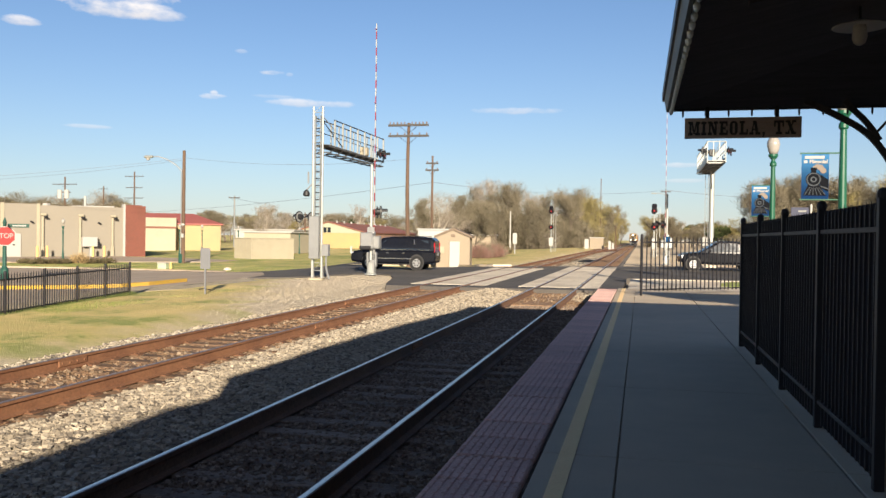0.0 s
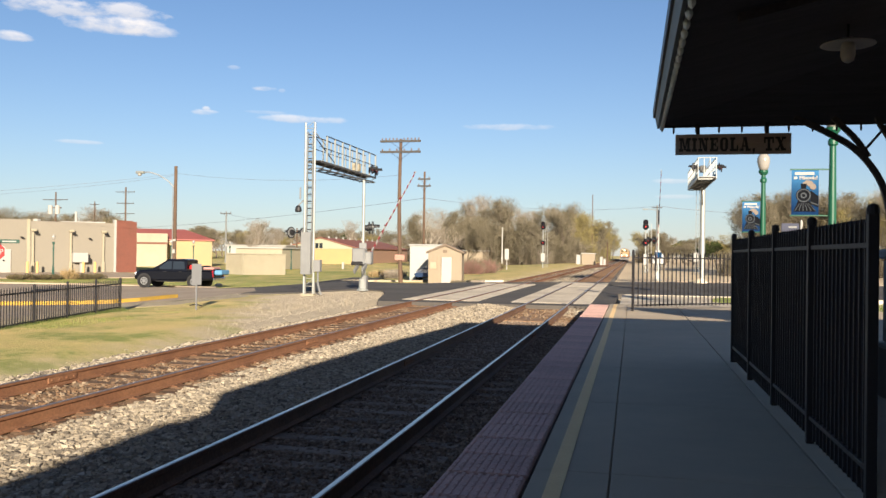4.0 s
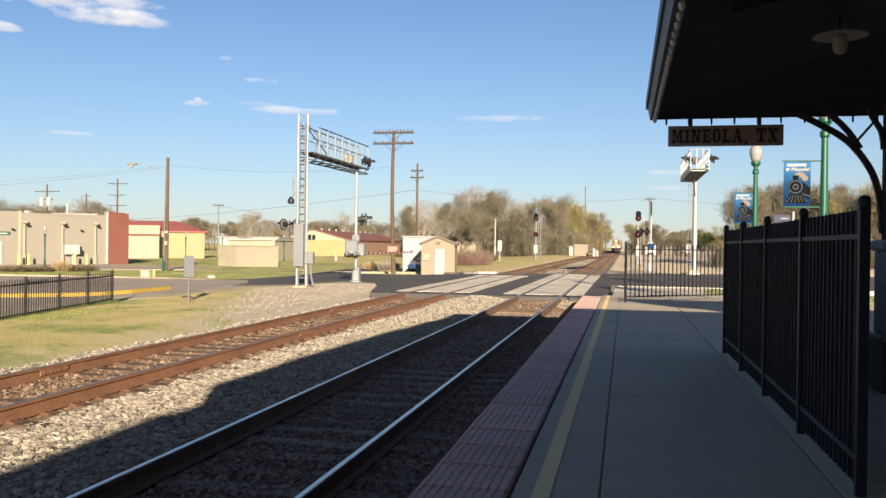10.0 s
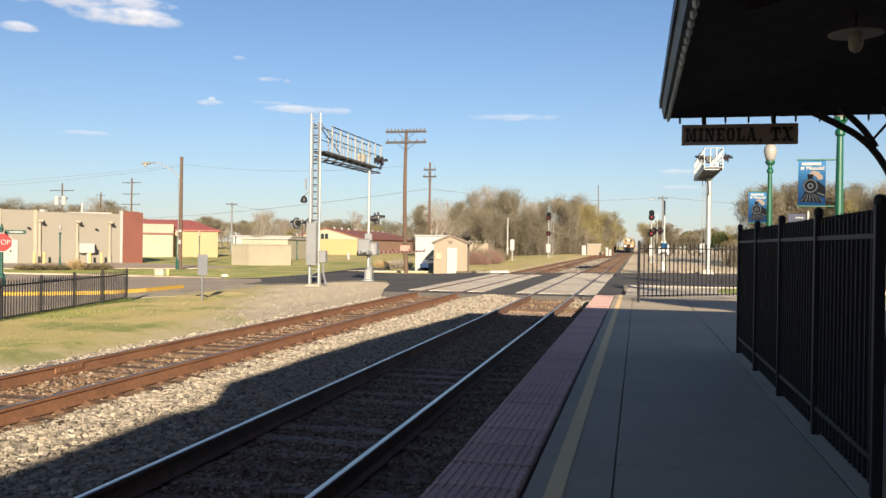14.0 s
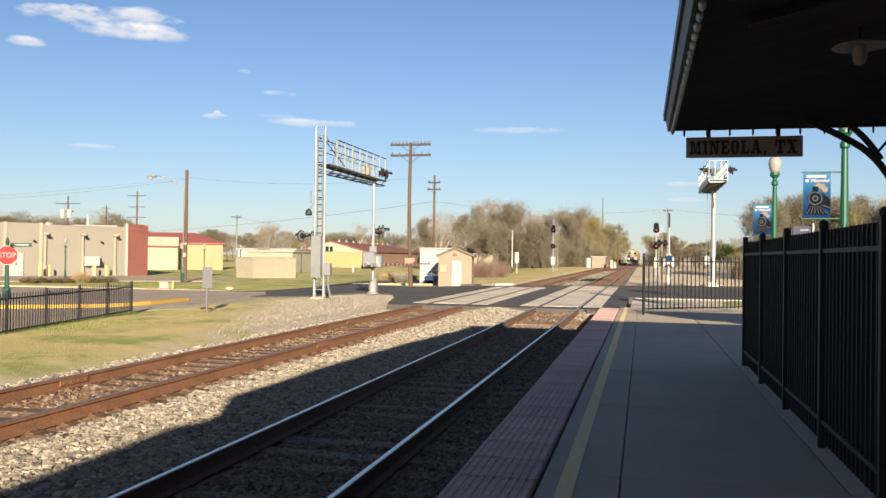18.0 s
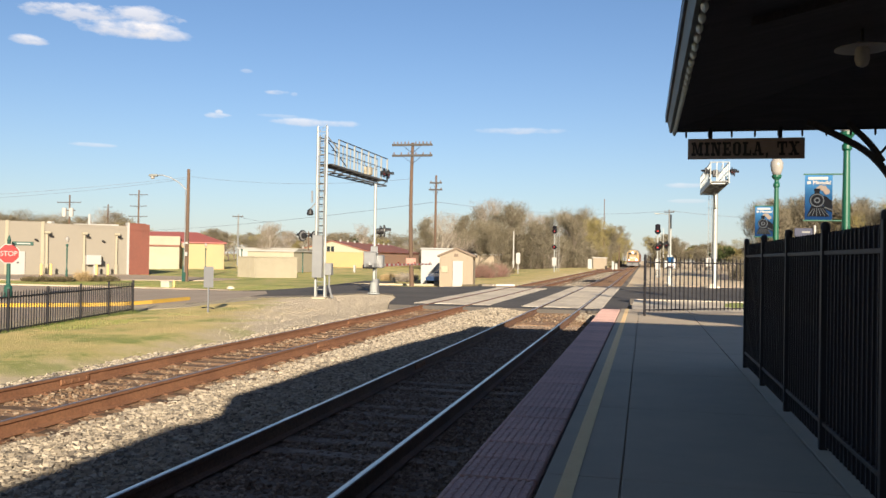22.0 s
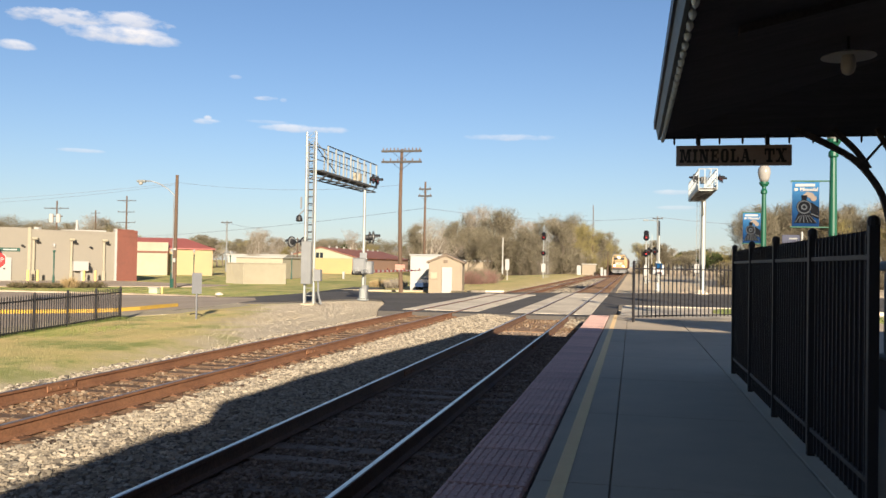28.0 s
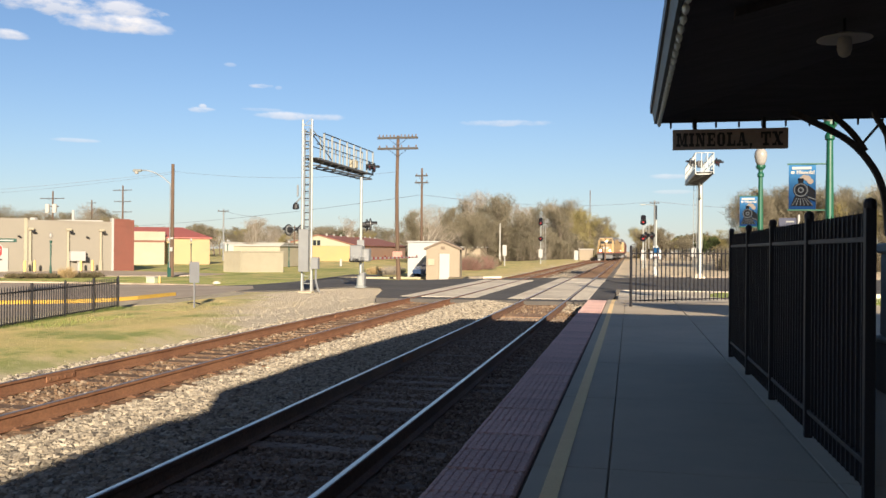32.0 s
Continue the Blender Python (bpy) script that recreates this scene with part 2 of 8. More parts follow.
# ---- materials ----
def surface(name, color, rough=0.8, metal=0.0, vary=0.25, scale=6.0, fine=60.0, bump=0.3, second=None, patch=1.2, stretch=(1, 1, 1), spec=0.4, depth=0.01, piece=0.0):
    """A plain surface with stains, grain and fine relief; second: the colour of its stains; piece: how far alike pieces differ."""
    m = bpy.data.materials.new(name)
    m.use_nodes = True
    n, l = m.node_tree.nodes, m.node_tree.links
    bs = n["Principled BSDF"]
    co = n.new("ShaderNodeTexCoord")
    mp = n.new("ShaderNodeMapping")
    mp.inputs["Scale"].default_value = stretch
    l.new(co.outputs["Object"], mp.inputs[0])
    big, small = n.new("ShaderNodeTexNoise"), n.new("ShaderNodeTexNoise")
    for t, s, d in ((big, patch, 5), (small, fine, 4)):
        t.inputs["Scale"].default_value, t.inputs["Detail"].default_value = s, d
        l.new(mp.outputs[0], t.inputs["Vector"])
    mid = n.new("ShaderNodeTexNoise")
    mid.inputs["Scale"].default_value, mid.inputs["Detail"].default_value = scale, 6
    mid.inputs["Roughness"].default_value = 0.65
    l.new(mp.outputs[0], mid.inputs["Vector"])
    ramp = n.new("ShaderNodeValToRGB")
    ramp.color_ramp.elements[0].position, ramp.color_ramp.elements[1].position = 0.38, 0.66
    c2 = second or tuple(c * (1 - vary) for c in color)
    ramp.color_ramp.elements[0].color, ramp.color_ramp.elements[1].color = (*c2, 1), (*color, 1)
    add = n.new("ShaderNodeMath")
    add.operation = "MULTIPLY_ADD"
    add.inputs[1].default_value, add.inputs[2].default_value = 0.5, 0.0
    l.new(big.outputs[0], add.inputs[0])
    add2 = n.new("ShaderNodeMath")
    add2.operation = "MULTIPLY_ADD"
    add2.inputs[1].default_value = 0.5
    l.new(mid.outputs[0], add2.inputs[0])
    l.new(add.outputs[0], add2.inputs[2])
    l.new(add2.outputs[0], ramp.inputs[0])
    hsv = n.new("ShaderNodeHueSaturation")
    l.new(ramp.outputs[0], hsv.inputs["Color"])
    val = n.new("ShaderNodeMapRange")
    val.inputs[1].default_value, val.inputs[2].default_value = 0.25, 0.75
    val.inputs[3].default_value, val.inputs[4].default_value = 1 - vary, 1 + vary
    l.new(small.outputs[0], val.inputs[0])
    last = val.outputs[0]
    if piece:
        info = n.new("ShaderNodeObjectInfo")
        pr = n.new("ShaderNodeMapRange")
        pr.inputs[3].default_value, pr.inputs[4].default_value = 1 - piece, 1 + piece
        l.new(info.outputs["Random"], pr.inputs[0])
        mu = n.new("ShaderNodeMath")
        mu.operation = "MULTIPLY"
        l.new(last, mu.inputs[0]), l.new(pr.outputs[0], mu.inputs[1])
        last = mu.outputs[0]
    l.new(last, hsv.inputs["Value"])
    l.new(hsv.outputs[0], bs.inputs["Base Color"])
    bs.inputs["Metallic"].default_value = metal
    bs.inputs["Specular IOR Level"].default_value = spec
    rr = n.new("ShaderNodeMapRange")
    rr.inputs[3].default_value, rr.inputs[4].default_value = max(0.03, rough - 0.12), min(1, rough + 0.12)
    l.new(mid.outputs[0], rr.inputs[0])
    l.new(rr.outputs[0], bs.inputs["Roughness"])
    if bump:
        bp = n.new("ShaderNodeBump")
        bp.inputs["Strength"].default_value, bp.inputs["Distance"].default_value = bump, depth
        l.new(small.outputs[0], bp.inputs["Height"])
        l.new(bp.outputs[0], bs.inputs["Normal"])
    return m


def glowing(name, color, strength):
    m = bpy.data.materials.new(name)
    m.use_nodes = True
    bs = m.node_tree.nodes["Principled BSDF"]
    bs.inputs["Base Color"].default_value = (*color, 1)
    bs.inputs["Emission Color"].default_value = (*color, 1)
    bs.inputs["Emission Strength"].default_value = strength
    bs.inputs["Roughness"].default_value = 0.3
    return m


def islands(name, colors, rough=0.9, scale=40.0, bump=0.4, spec=0.2):
    """Loose pieces joined in one mesh, each of its own shade."""
    m = bpy.data.materials.new(name)
    m.use_nodes = True
    n, l = m.node_tree.nodes, m.node_tree.links
    bs = n["Principled BSDF"]
    g = n.new("ShaderNodeNewGeometry")
    ramp = n.new("ShaderNodeValToRGB")
    el = ramp.color_ramp.elements
    for i, c in enumerate(colors):
        p = i / (len(colors) - 1)
        e = el[0] if i == 0 else el[len(el) - 1] if i == len(colors) - 1 else el.new(p)
        e.position, e.color = p, (*c, 1)
    l.new(g.outputs["Random Per Island"], ramp.inputs[0])
    co = n.new("ShaderNodeTexCoord")
    t = n.new("ShaderNodeTexNoise")
    t.inputs["Scale"].default_value = scale
    l.new(co.outputs["Object"], t.inputs["Vector"])
    mx = n.new("ShaderNodeMix")
    mx.data_type, mx.blend_type = "RGBA", "MULTIPLY"
    mx.inputs[0].default_value = 0.5
    l.new(ramp.outputs[0], mx.inputs[6])
    l.new(t.outputs[0], mx.inputs[7])
    l.new(mx.outputs[2], bs.inputs["Base Color"])
    bs.inputs["Roughness"].default_value = rough
    bs.inputs["Specular IOR Level"].default_value = spec
    if bump:
        bp = n.new("ShaderNodeBump")
        bp.inputs["Strength"].default_value, bp.inputs["Distance"].default_value = bump, 0.01
        l.new(t.outputs[0], bp.inputs["Height"])
        l.new(bp.outputs[0], bs.inputs["Normal"])
    return m


M_ASPHALT = surface("asphalt", (0.108, 0.096, 0.084), 0.9, vary=0.35, scale=1.5, fine=90, second=(0.058, 0.053, 0.049), patch=0.3)
M_STREET = surface("worn_asphalt", (0.448, 0.361, 0.272), 0.9, vary=0.22, scale=1.2, fine=80, second=(0.33, 0.264, 0.2), patch=0.2)
M_CONCRETE = surface("platform_concrete", (0.545, 0.445, 0.325), 0.88, vary=0.18, scale=1.6, fine=120, second=(0.44, 0.37, 0.275), patch=0.45, depth=0.004)
M_PANEL = surface("crossing_concrete", (0.745, 0.664, 0.522), 0.85, vary=0.18, scale=2.0, fine=60, second=(0.497, 0.421, 0.325), patch=0.5, piece=0.08)
M_TACTILE = surface("tactile_red", (0.74, 0.475, 0.405), 0.85, vary=0.2, scale=5, fine=70, second=(0.60, 0.39, 0.335), patch=1.2, piece=0.1)
M_YELLOW = surface("yellow_paint", (0.85, 0.50, 0.18), 0.7, vary=0.15, scale=8, fine=60, second=(0.66, 0.42, 0.15), patch=2)
M_EDGELINE = surface("faded_edge_paint", (0.99, 0.72, 0.37), 0.8, vary=0.08, scale=8, fine=60, second=(0.95, 0.67, 0.33), patch=2)
M_ROADYELLOW = surface("road_yellow", (0.598, 0.37, 0.044), 0.75, vary=0.15, scale=4, fine=40, second=(0.484, 0.317, 0.0704), patch=1)
M_RUST = surface("rusty_rail", (0.25, 0.122, 0.062), 0.85, vary=0.28, scale=6, fine=40, second=(0.175, 0.08, 0.042), patch=1)
M_SHINE = surface("rail_head", (0.74, 0.66, 0.57), 0.33, metal=1.0, vary=0.06, scale=5, fine=30, bump=0.03)
M_WORNHEAD = surface("worn_rail_head", (0.34, 0.29, 0.26), 0.38, metal=0.8, vary=0.15, scale=5, fine=30, bump=0.05)
M_TIE = surface("tie_wood", (0.16, 0.095, 0.055), 0.92, vary=0.35, scale=5, fine=40, second=(0.088, 0.0563, 0.037), stretch=(0.4, 5, 5), bump=0.6, piece=0.25)
# darker than the stones, so that the gaps between them read as shade
M_BALLAST = surface("ballast_bed", (0.27, 0.235, 0.19), 0.95, vary=0.4, scale=20, fine=45, second=(0.14, 0.12, 0.10), patch=1.0, bump=1.0, depth=0.05)
M_DARKBED = surface("bed_shade_and_joints", (0.256, 0.185, 0.132), 0.92, vary=0.35, scale=15, fine=40, second=(0.14, 0.106, 0.0828), bump=1.0, depth=0.04)
M_STONES = islands("ballast_stones", ((0.48, 0.41, 0.305), (0.27, 0.23, 0.18), (0.60, 0.52, 0.395), (0.14, 0.122, 0.102), (0.40, 0.34, 0.255), (0.53, 0.47, 0.375)))
M_MATTBLACK = surface("matt_black", (0.013, 0.0125, 0.017), 0.9, vary=0.2, scale=6, fine=80, spec=0.1)
M_IRON = surface("black_iron", (0.018, 0.017, 0.02), 0.6, vary=0.15, scale=6, fine=80, bump=0.05, spec=0.3)
M_BLACK = surface("black_paint", (0.017, 0.017, 0.019), 0.5, vary=0.1, scale=6, fine=80, bump=0.05)
M_STEEL = surface("galvanised", (0.352, 0.356, 0.352), 0.42, metal=0.6, vary=0.12, scale=8, fine=40, bump=0.05)
M_SILVER = surface("silver_paint", (0.326, 0.339, 0.321), 0.45, metal=0.35, vary=0.06, scale=8, fine=40, bump=0.05)
M_POLE = surface("pole_wood", (0.132, 0.0836, 0.0546), 0.9, vary=0.25, scale=4, fine=50, second=(0.088, 0.0572, 0.0396), stretch=(4, 4, 0.3), bump=0.5)
M_WALLGREY = surface("stucco", (0.251, 0.227, 0.185), 0.9, vary=0.08, scale=1.0, fine=40, second=(0.233, 0.211, 0.172), patch=0.2)
M_BRICK = surface("brick_paint", (0.176, 0.0634, 0.0458), 0.9, vary=0.15, scale=3, fine=20, second=(0.15, 0.0572, 0.0414))
M_CREAM = surface("cream_paint", (0.361, 0.326, 0.242), 0.85, vary=0.1, scale=2, fine=30, second=(0.317, 0.282, 0.207), patch=0.3)
M_YELLOWWALL = surface("yellow_wall", (0.396, 0.295, 0.158), 0.88, vary=0.1, scale=1, fine=20, second=(0.352, 0.264, 0.15), patch=0.2)
M_REDROOF = surface("red_metal_roof", (0.352, 0.11, 0.088), 0.6, vary=0.12, scale=1, fine=10, second=(0.29, 0.088, 0.0748), patch=0.2)
M_BROWNROOF = surface("rusty_roof", (0.282, 0.114, 0.0792), 0.75, vary=0.18, scale=1, fine=10, second=(0.211, 0.0836, 0.0616), patch=0.2)
M_WHITE = surface("white_paint", (0.378, 0.37, 0.348), 0.7, vary=0.06, scale=4, fine=40)
M_TAN = surface("tan_siding", (0.285, 0.236, 0.175), 0.85, vary=0.08, scale=3, fine=30)
M_GREEN = surface("green_paint", (0.008, 0.085, 0.046), 0.4, vary=0.1, scale=6, fine=40, bump=0.05)
M_DKGREEN = surface("dark_green_paint", (0.016, 0.07, 0.052), 0.45, vary=0.1, scale=6, fine=40, bump=0.05)
M_CANOPY = surface("canopy_boards", (0.078, 0.0728, 0.078), 0.9, vary=0.3, scale=3, fine=30, stretch=(1, 8, 1), spec=0.1)
M_FASCIA = surface("fascia_green", (0.065, 0.085, 0.077), 0.6, vary=0.12, scale=4, fine=30)
M_DARKSTONES = islands("shade_dark_stones", ((0.282, 0.207, 0.153), (0.183, 0.136, 0.102), (0.43, 0.339, 0.265), (0.124, 0.0959, 0.076)))
M_GRAVELSTONES = islands("pale_gravel", ((0.56, 0.475, 0.355), (0.49, 0.41, 0.30), (0.60, 0.52, 0.40), (0.45, 0.375, 0.27), (0.53, 0.45, 0.335)))
M_GRAVEL = surface("sandy_gravel", (0.458, 0.387, 0.29), 0.95, vary=0.3, scale=3, fine=35, second=(0.352, 0.299, 0.194), patch=0.5, bump=1.0, depth=0.03)


def ground_surface():
    """Dry lawn with green patches that turns to pale gravel beside the tracks."""
    m = surface("dry_lawn_and_gravel", (0.666, 0.517, 0.23), 0.95, vary=0.25, scale=0.8, fine=28, second=(0.495, 0.414, 0.149), patch=0.3, bump=0.8, depth=0.04)
    n, l = m.node_tree.nodes, m.node_tree.links
    bs = n["Principled BSDF"]
    old = bs.inputs["Base Color"].links[0].from_socket
    g = n.new("ShaderNodeNewGeometry")
    sep = n.new("ShaderNodeSeparateXYZ")
    l.new(g.outputs["Position"], sep.inputs[0])
    tn = n.new("ShaderNodeTexNoise")
    tn.inputs["Scale"].default_value, tn.inputs["Detail"].default_value = 0.7, 6
    l.new(g.outputs["Position"], tn.inputs["Vector"])

    def mth(op, a, b, c=None):
        q = n.new("ShaderNodeMath")
        q.operation = op
        for i, v in enumerate((a, b, c)):
            if v is None:
                continue
            if isinstance(v, (int, float)):
                q.inputs[i].default_value = v
            else:
                l.new(v, q.inputs[i])
        return q.outputs[0]

    # the shoulder widens towards the signal tower
    edge = mth("MULTIPLY_ADD", mth("MAXIMUM", mth("SUBTRACT", sep.outputs[1], 17.0), 0.0), -0.36, -9.4)
    edge = mth("MAXIMUM", edge, -15.5)
    d = mth("SUBTRACT", sep.outputs[0], edge)
    d = mth("MULTIPLY_ADD", mth("SUBTRACT", tn.outputs[0], 0.5), 2.8, d)
    k = n.new("ShaderNodeMapRange")
    k.inputs[1].default_value, k.inputs[2].default_value = -0.8, 0.9
    l.new(d, k.inputs[0])
    far = n.new("ShaderNodeMapRange")
    far.inputs[1].default_value, far.inputs[2].default_value = 44.0, 52.0
    far.inputs[3].default_value, far.inputs[4].default_value = 1.0, 0.0
    l.new(sep.outputs[1], far.inputs[0])
    vor = n.new("ShaderNodeTexVoronoi")
    vor.inputs["Scale"].default_value = 22
    l.new(g.outputs["Position"], vor.inputs["Vector"])
    gr = n.new("ShaderNodeValToRGB")
    gr.color_ramp.elements[0].color, gr.color_ramp.elements[1].color = (0.45, 0.38, 0.272, 1), (0.6, 0.515, 0.385, 1)
    l.new(vor.outputs["Color"], gr.inputs[0])
    mx = n.new("ShaderNodeMix")
    mx.data_type = "RGBA"
    l.new(mth("MULTIPLY", k.outputs[0], far.outputs[0]), mx.inputs[0])
    l.new(old, mx.inputs[6])
    l.new(gr.outputs[0], mx.inputs[7])
    # greener grass beyond the road
    gm = n.new("ShaderNodeMapRange")
    gm.inputs[1].default_value, gm.inputs[2].default_value = 0.0, 7.0
    far_side = mth("MINIMUM", mth("SUBTRACT", sep.outputs[1], 46.0), mth("MINIMUM", mth("SUBTRACT", -19.0, sep.outputs[0]), mth("SUBTRACT", 112.0, sep.outputs[1])))
    l.new(mth("MULTIPLY_ADD", mth("SUBTRACT", tn.outputs[0], 0.5), 16.0, far_side), gm.inputs[0])
    mg = n.new("ShaderNodeMix")
    mg.data_type = "RGBA"
    l.new(mx.outputs[2], mg.inputs[6])
    pn = n.new("ShaderNodeTexNoise")
    pn.inputs["Scale"].default_value, pn.inputs["Detail"].default_value, pn.inputs["Roughness"].default_value = 0.35, 10, 0.75
    l.new(g.outputs["Position"], pn.inputs["Vector"])
    lo = n.new("ShaderNodeMapRange")
    lo.inputs[1].default_value, lo.inputs[2].default_value, lo.inputs[3].default_value, lo.inputs[4].default_value = 0.40, 0.52, 0.85, 0.0
    l.new(pn.outputs[0], lo.inputs[0])
    pr = n.new("ShaderNodeValToRGB")
    e = pr.color_ramp.elements
    e[0].position, e[0].color, e[1].position, e[1].color = 0.42, (0.205, 0.262, 0.055, 1), 0.6, (0.594, 0.468, 0.198, 1)
    e.new(0.51).color = (0.40, 0.392, 0.115, 1)
    l.new(pn.outputs[0], pr.inputs[0])
    l.new(pr.outputs[0], mg.inputs[7])
    l.new(mth("MAXIMUM", mth("MULTIPLY", gm.outputs[0], 0.9), mth("MULTIPLY", lo.outputs[0], mth("SUBTRACT", 1.0, k.outputs[0]))), mg.inputs[0])
    # bare sandy soil past the crossing
    sd = n.new("ShaderNodeMapRange")
    sd.inputs[1].default_value, sd.inputs[2].default_value = -1.5, 3.0
    bare = mth("MINIMUM", mth("SUBTRACT", sep.outputs[1], 54.0), mth("ADD", sep.outputs[0], 9.0))
    l.new(mth("MULTIPLY_ADD", mth("SUBTRACT", tn.outputs[0], 0.5), 14.0, bare), sd.inputs[0])
    ms = n.new("ShaderNodeMix")
    ms.data_type = "RGBA"
    l.new(mth("MULTIPLY", sd.outputs[0], 0.85), ms.inputs[0])
    l.new(mg.outputs[2], ms.inputs[6])
    ms.inputs[7].default_value = (0.76, 0.61, 0.43, 1)
    l.new(ms.outputs[2], bs.inputs["Base Color"])
    return m


M_GRASS_TAN = ground_surface()
M_VERGE = surface("green_verge", (0.21, 0.30, 0.06), 0.95, vary=0.3, scale=2, fine=30, second=(0.36, 0.35, 0.10), patch=0.8, bump=0.8, depth=0.04)
# the same rust as M_RUST, toned darker for the shaded track
M_DARKRAIL = surface("shade_toned_rust", (0.20, 0.108, 0.062), 0.75, vary=0.3, scale=6, fine=40, second=(0.12, 0.066, 0.04), patch=1)
M_DARKTIE = surface("near_track_tie", (0.271, 0.204, 0.155), 0.9, vary=0.3, scale=5, fine=40, second=(0.16, 0.121, 0.0936), stretch=(0.4, 5, 5), bump=0.6, piece=0.2)

# ---- ground, road, tracks, platform ----
RAIL = -0.16           # height of the rail heads; the platform's top is 0
T1, T2 = -2.95, -7.15  # middle of the two tracks


smooth = ramp


def ground_z(x, y):
    """Height of the bare ground."""
    z = -0.26
    bed = smooth(-9.9, -8.9, x) * (1 - smooth(-0.4, 1.2, x))
    z -= 0.2 * bed
    if -30 < y < 140 and -60 < x < 40:
        z += 0.05 * noise.noise(Vector((x * 0.18, y * 0.18, 3.0))) * (1 - bed)
    return z


def steps(a, b, fine, far, grow=1.35):
    out, s = [a], fine
    x = a
    while x < b:
        x += fine
        out.append(x)
    s = fine
    while out[-1] < far:
        s *= grow
        out.append(out[-1] + s)
    s, left = fine, [a]
    while left[-1] > -far:
        s *= grow
        left.append(left[-1] - s)
    return sorted(set(left[1:] + out))


gx, gy = steps(-62, 30, 1.0, 2600), steps(-24, 140, 1.5, 2600)
gs = S()
gs.v = [tuple(lay(x, y, ground_z(x, y))) for y in gy for x in gx]
nx = len(gx)
gs.f = [(j * nx + i, j * nx + i + 1, (j + 1) * nx + i + 1, (j + 1) * nx + i) for j in range(len(gy) - 1) for i in range(nx - 1)]
setting(solid("ground", gs, M_GRASS_TAN, True), "flat ground of dry winter grass with green patches", "ground")

# road over the tracks, bending to the side street
ROAD = [(90, 62.5), (20, 62.3), (2.7, 61.6), (-8.0, 54.2), (-10.4, 52.0), (-12.2, 49.0), (-13.7, 48.3), (-16.2, 50), (-17.2, 58), (-19.5, 58), (-17.9, 45), (-18.1, 39.4), (-19.2, 37.0), (-24, 36.9),
        (-36, 36.0), (-75, 32), (-75, 31), (-40, 30), (-24, 28), (-18, 26), (-16.0, 26), (-15.6, 27.0), (-15.6, 29.8), (-16.4, 32.2), (-14.6, 34.6), (-13.4, 38.6), (-12.6, 39.4),
        (-11.6, 38.8), (-10.6, 35.9), (-9.6, 31.6), (-9.2, 30.2), (-0.6, 30.2), (-0.6, 40.6), (20, 40.8), (90, 41)]
setting(sheet("road", ROAD, RAIL - 0.035, M_ASPHALT, 0.3), "dark patched asphalt road across the tracks", "road")
STREET = [(-75, 31.2), (-36, 35.4), (-24, 36.4), (-19.4, 36.6), (-17.6, 37.6), (-16.4, 35.2), (-16.0, 32.4), (-15.7, 29.6), (-15.7, 26.4), (-16.3, 24.4), (-15.6, 20.5), (-14.6, 16), (-13.2, 9), (-11, 0), (-75, -30)]
setting(sheet("street", STREET, RAIL - 0.03, M_STREET, 0.05), "worn pale asphalt side street", "road")
LOT = [(-28.0, 51.5), (-28.2, 56.0), (-36, 58.5), (-40.5, 59.5), (-46, 51), (-41, 43), (-37, 44.0), (-33, 48)]
setting(sheet("parking_lot", LOT, RAIL - 0.06, M_STREET, 0.1), "worn pale asphalt parking lot", "road")


def strip(name, pts, w, h, z, material, label, category, slope=False):
    """A low band along a line on the ground; slope: its right edge lies at the foot."""
    s = S()
    line = [pts[0]]
    for (ax, ay), (bx, by) in zip(pts, pts[1:]):
        n = max(1, int(math.hypot(bx - ax, by - ay) / 2))
        line += [(ax + (bx - ax) * k / n, ay + (by - ay) * k / n) for k in range(1, n + 1)]
    rows = []
    for k, (x, y) in enumerate(line):
        (ax, ay), (bx, by) = line[max(0, k - 1)], line[min(len(line) - 1, k + 1)]
        d = Vector((by - ay, ax - bx, 0)).normalized() * w / 2
        rows.append([tuple(lay(x + sx * d.x, y + sx * d.y, z + dz)) for sx, dz in ((-1, -0.1), (-1, h), (1, 0.0 if slope else h), (1, -0.1))])
    for k, (p, q) in enumerate(zip(rows, rows[1:])):
        s.add(p + q, [(0, 1, 5, 4), (1, 2, 6, 5), (2, 3, 7, 6), (3, 0, 4, 7)])
    return setting(solid(name, s, material), label, category)


strip("yellow_kerb", [(-40, 7.6), (-24.0, 19.1), (-19.3, 22.45), (-17.3, 23.95), (-16.75, 24.9), (-16.6, 26.2), (-16.7, 28.9)], 0.18, 0.12, RAIL - 0.03, M_ROADYELLOW, "kerb painted yellow beside the street", "kerb")
strip("kerb", [(-75, 32.6), (-36, 36.4), (-26, 37.4), (-19.4, 37.3)], 0.14, 0.05, RAIL - 0.03, M_STREET, "worn concrete kerb along the grass", "kerb")
strip("earth_bank", [(-14.2, 14.5), (-15.3, 20.5), (-15.95, 24.4), (-15.4, 26.4), (-15.35, 29.6), (-15.7, 32.4)], 0.75, 0.078, -0.262, M_GRAVEL, "sandy earth bank along the street", "ground", True)
strip("kerb", [(-0.3, 38.2), (40, 38.6)], 0.5, 0.16, RAIL - 0.1, M_PANEL, "pale concrete kerb before the road", "kerb")
setting(sheet("verge", [(3.0, 33.8), (3.9, 33.0), (7.9, 32.6), (7.9, 37.8), (3.7, 37.6), (3.2, 36.0)], -0.108, M_VERGE, 0.1), "green grass patch beside the footpath", "grass")
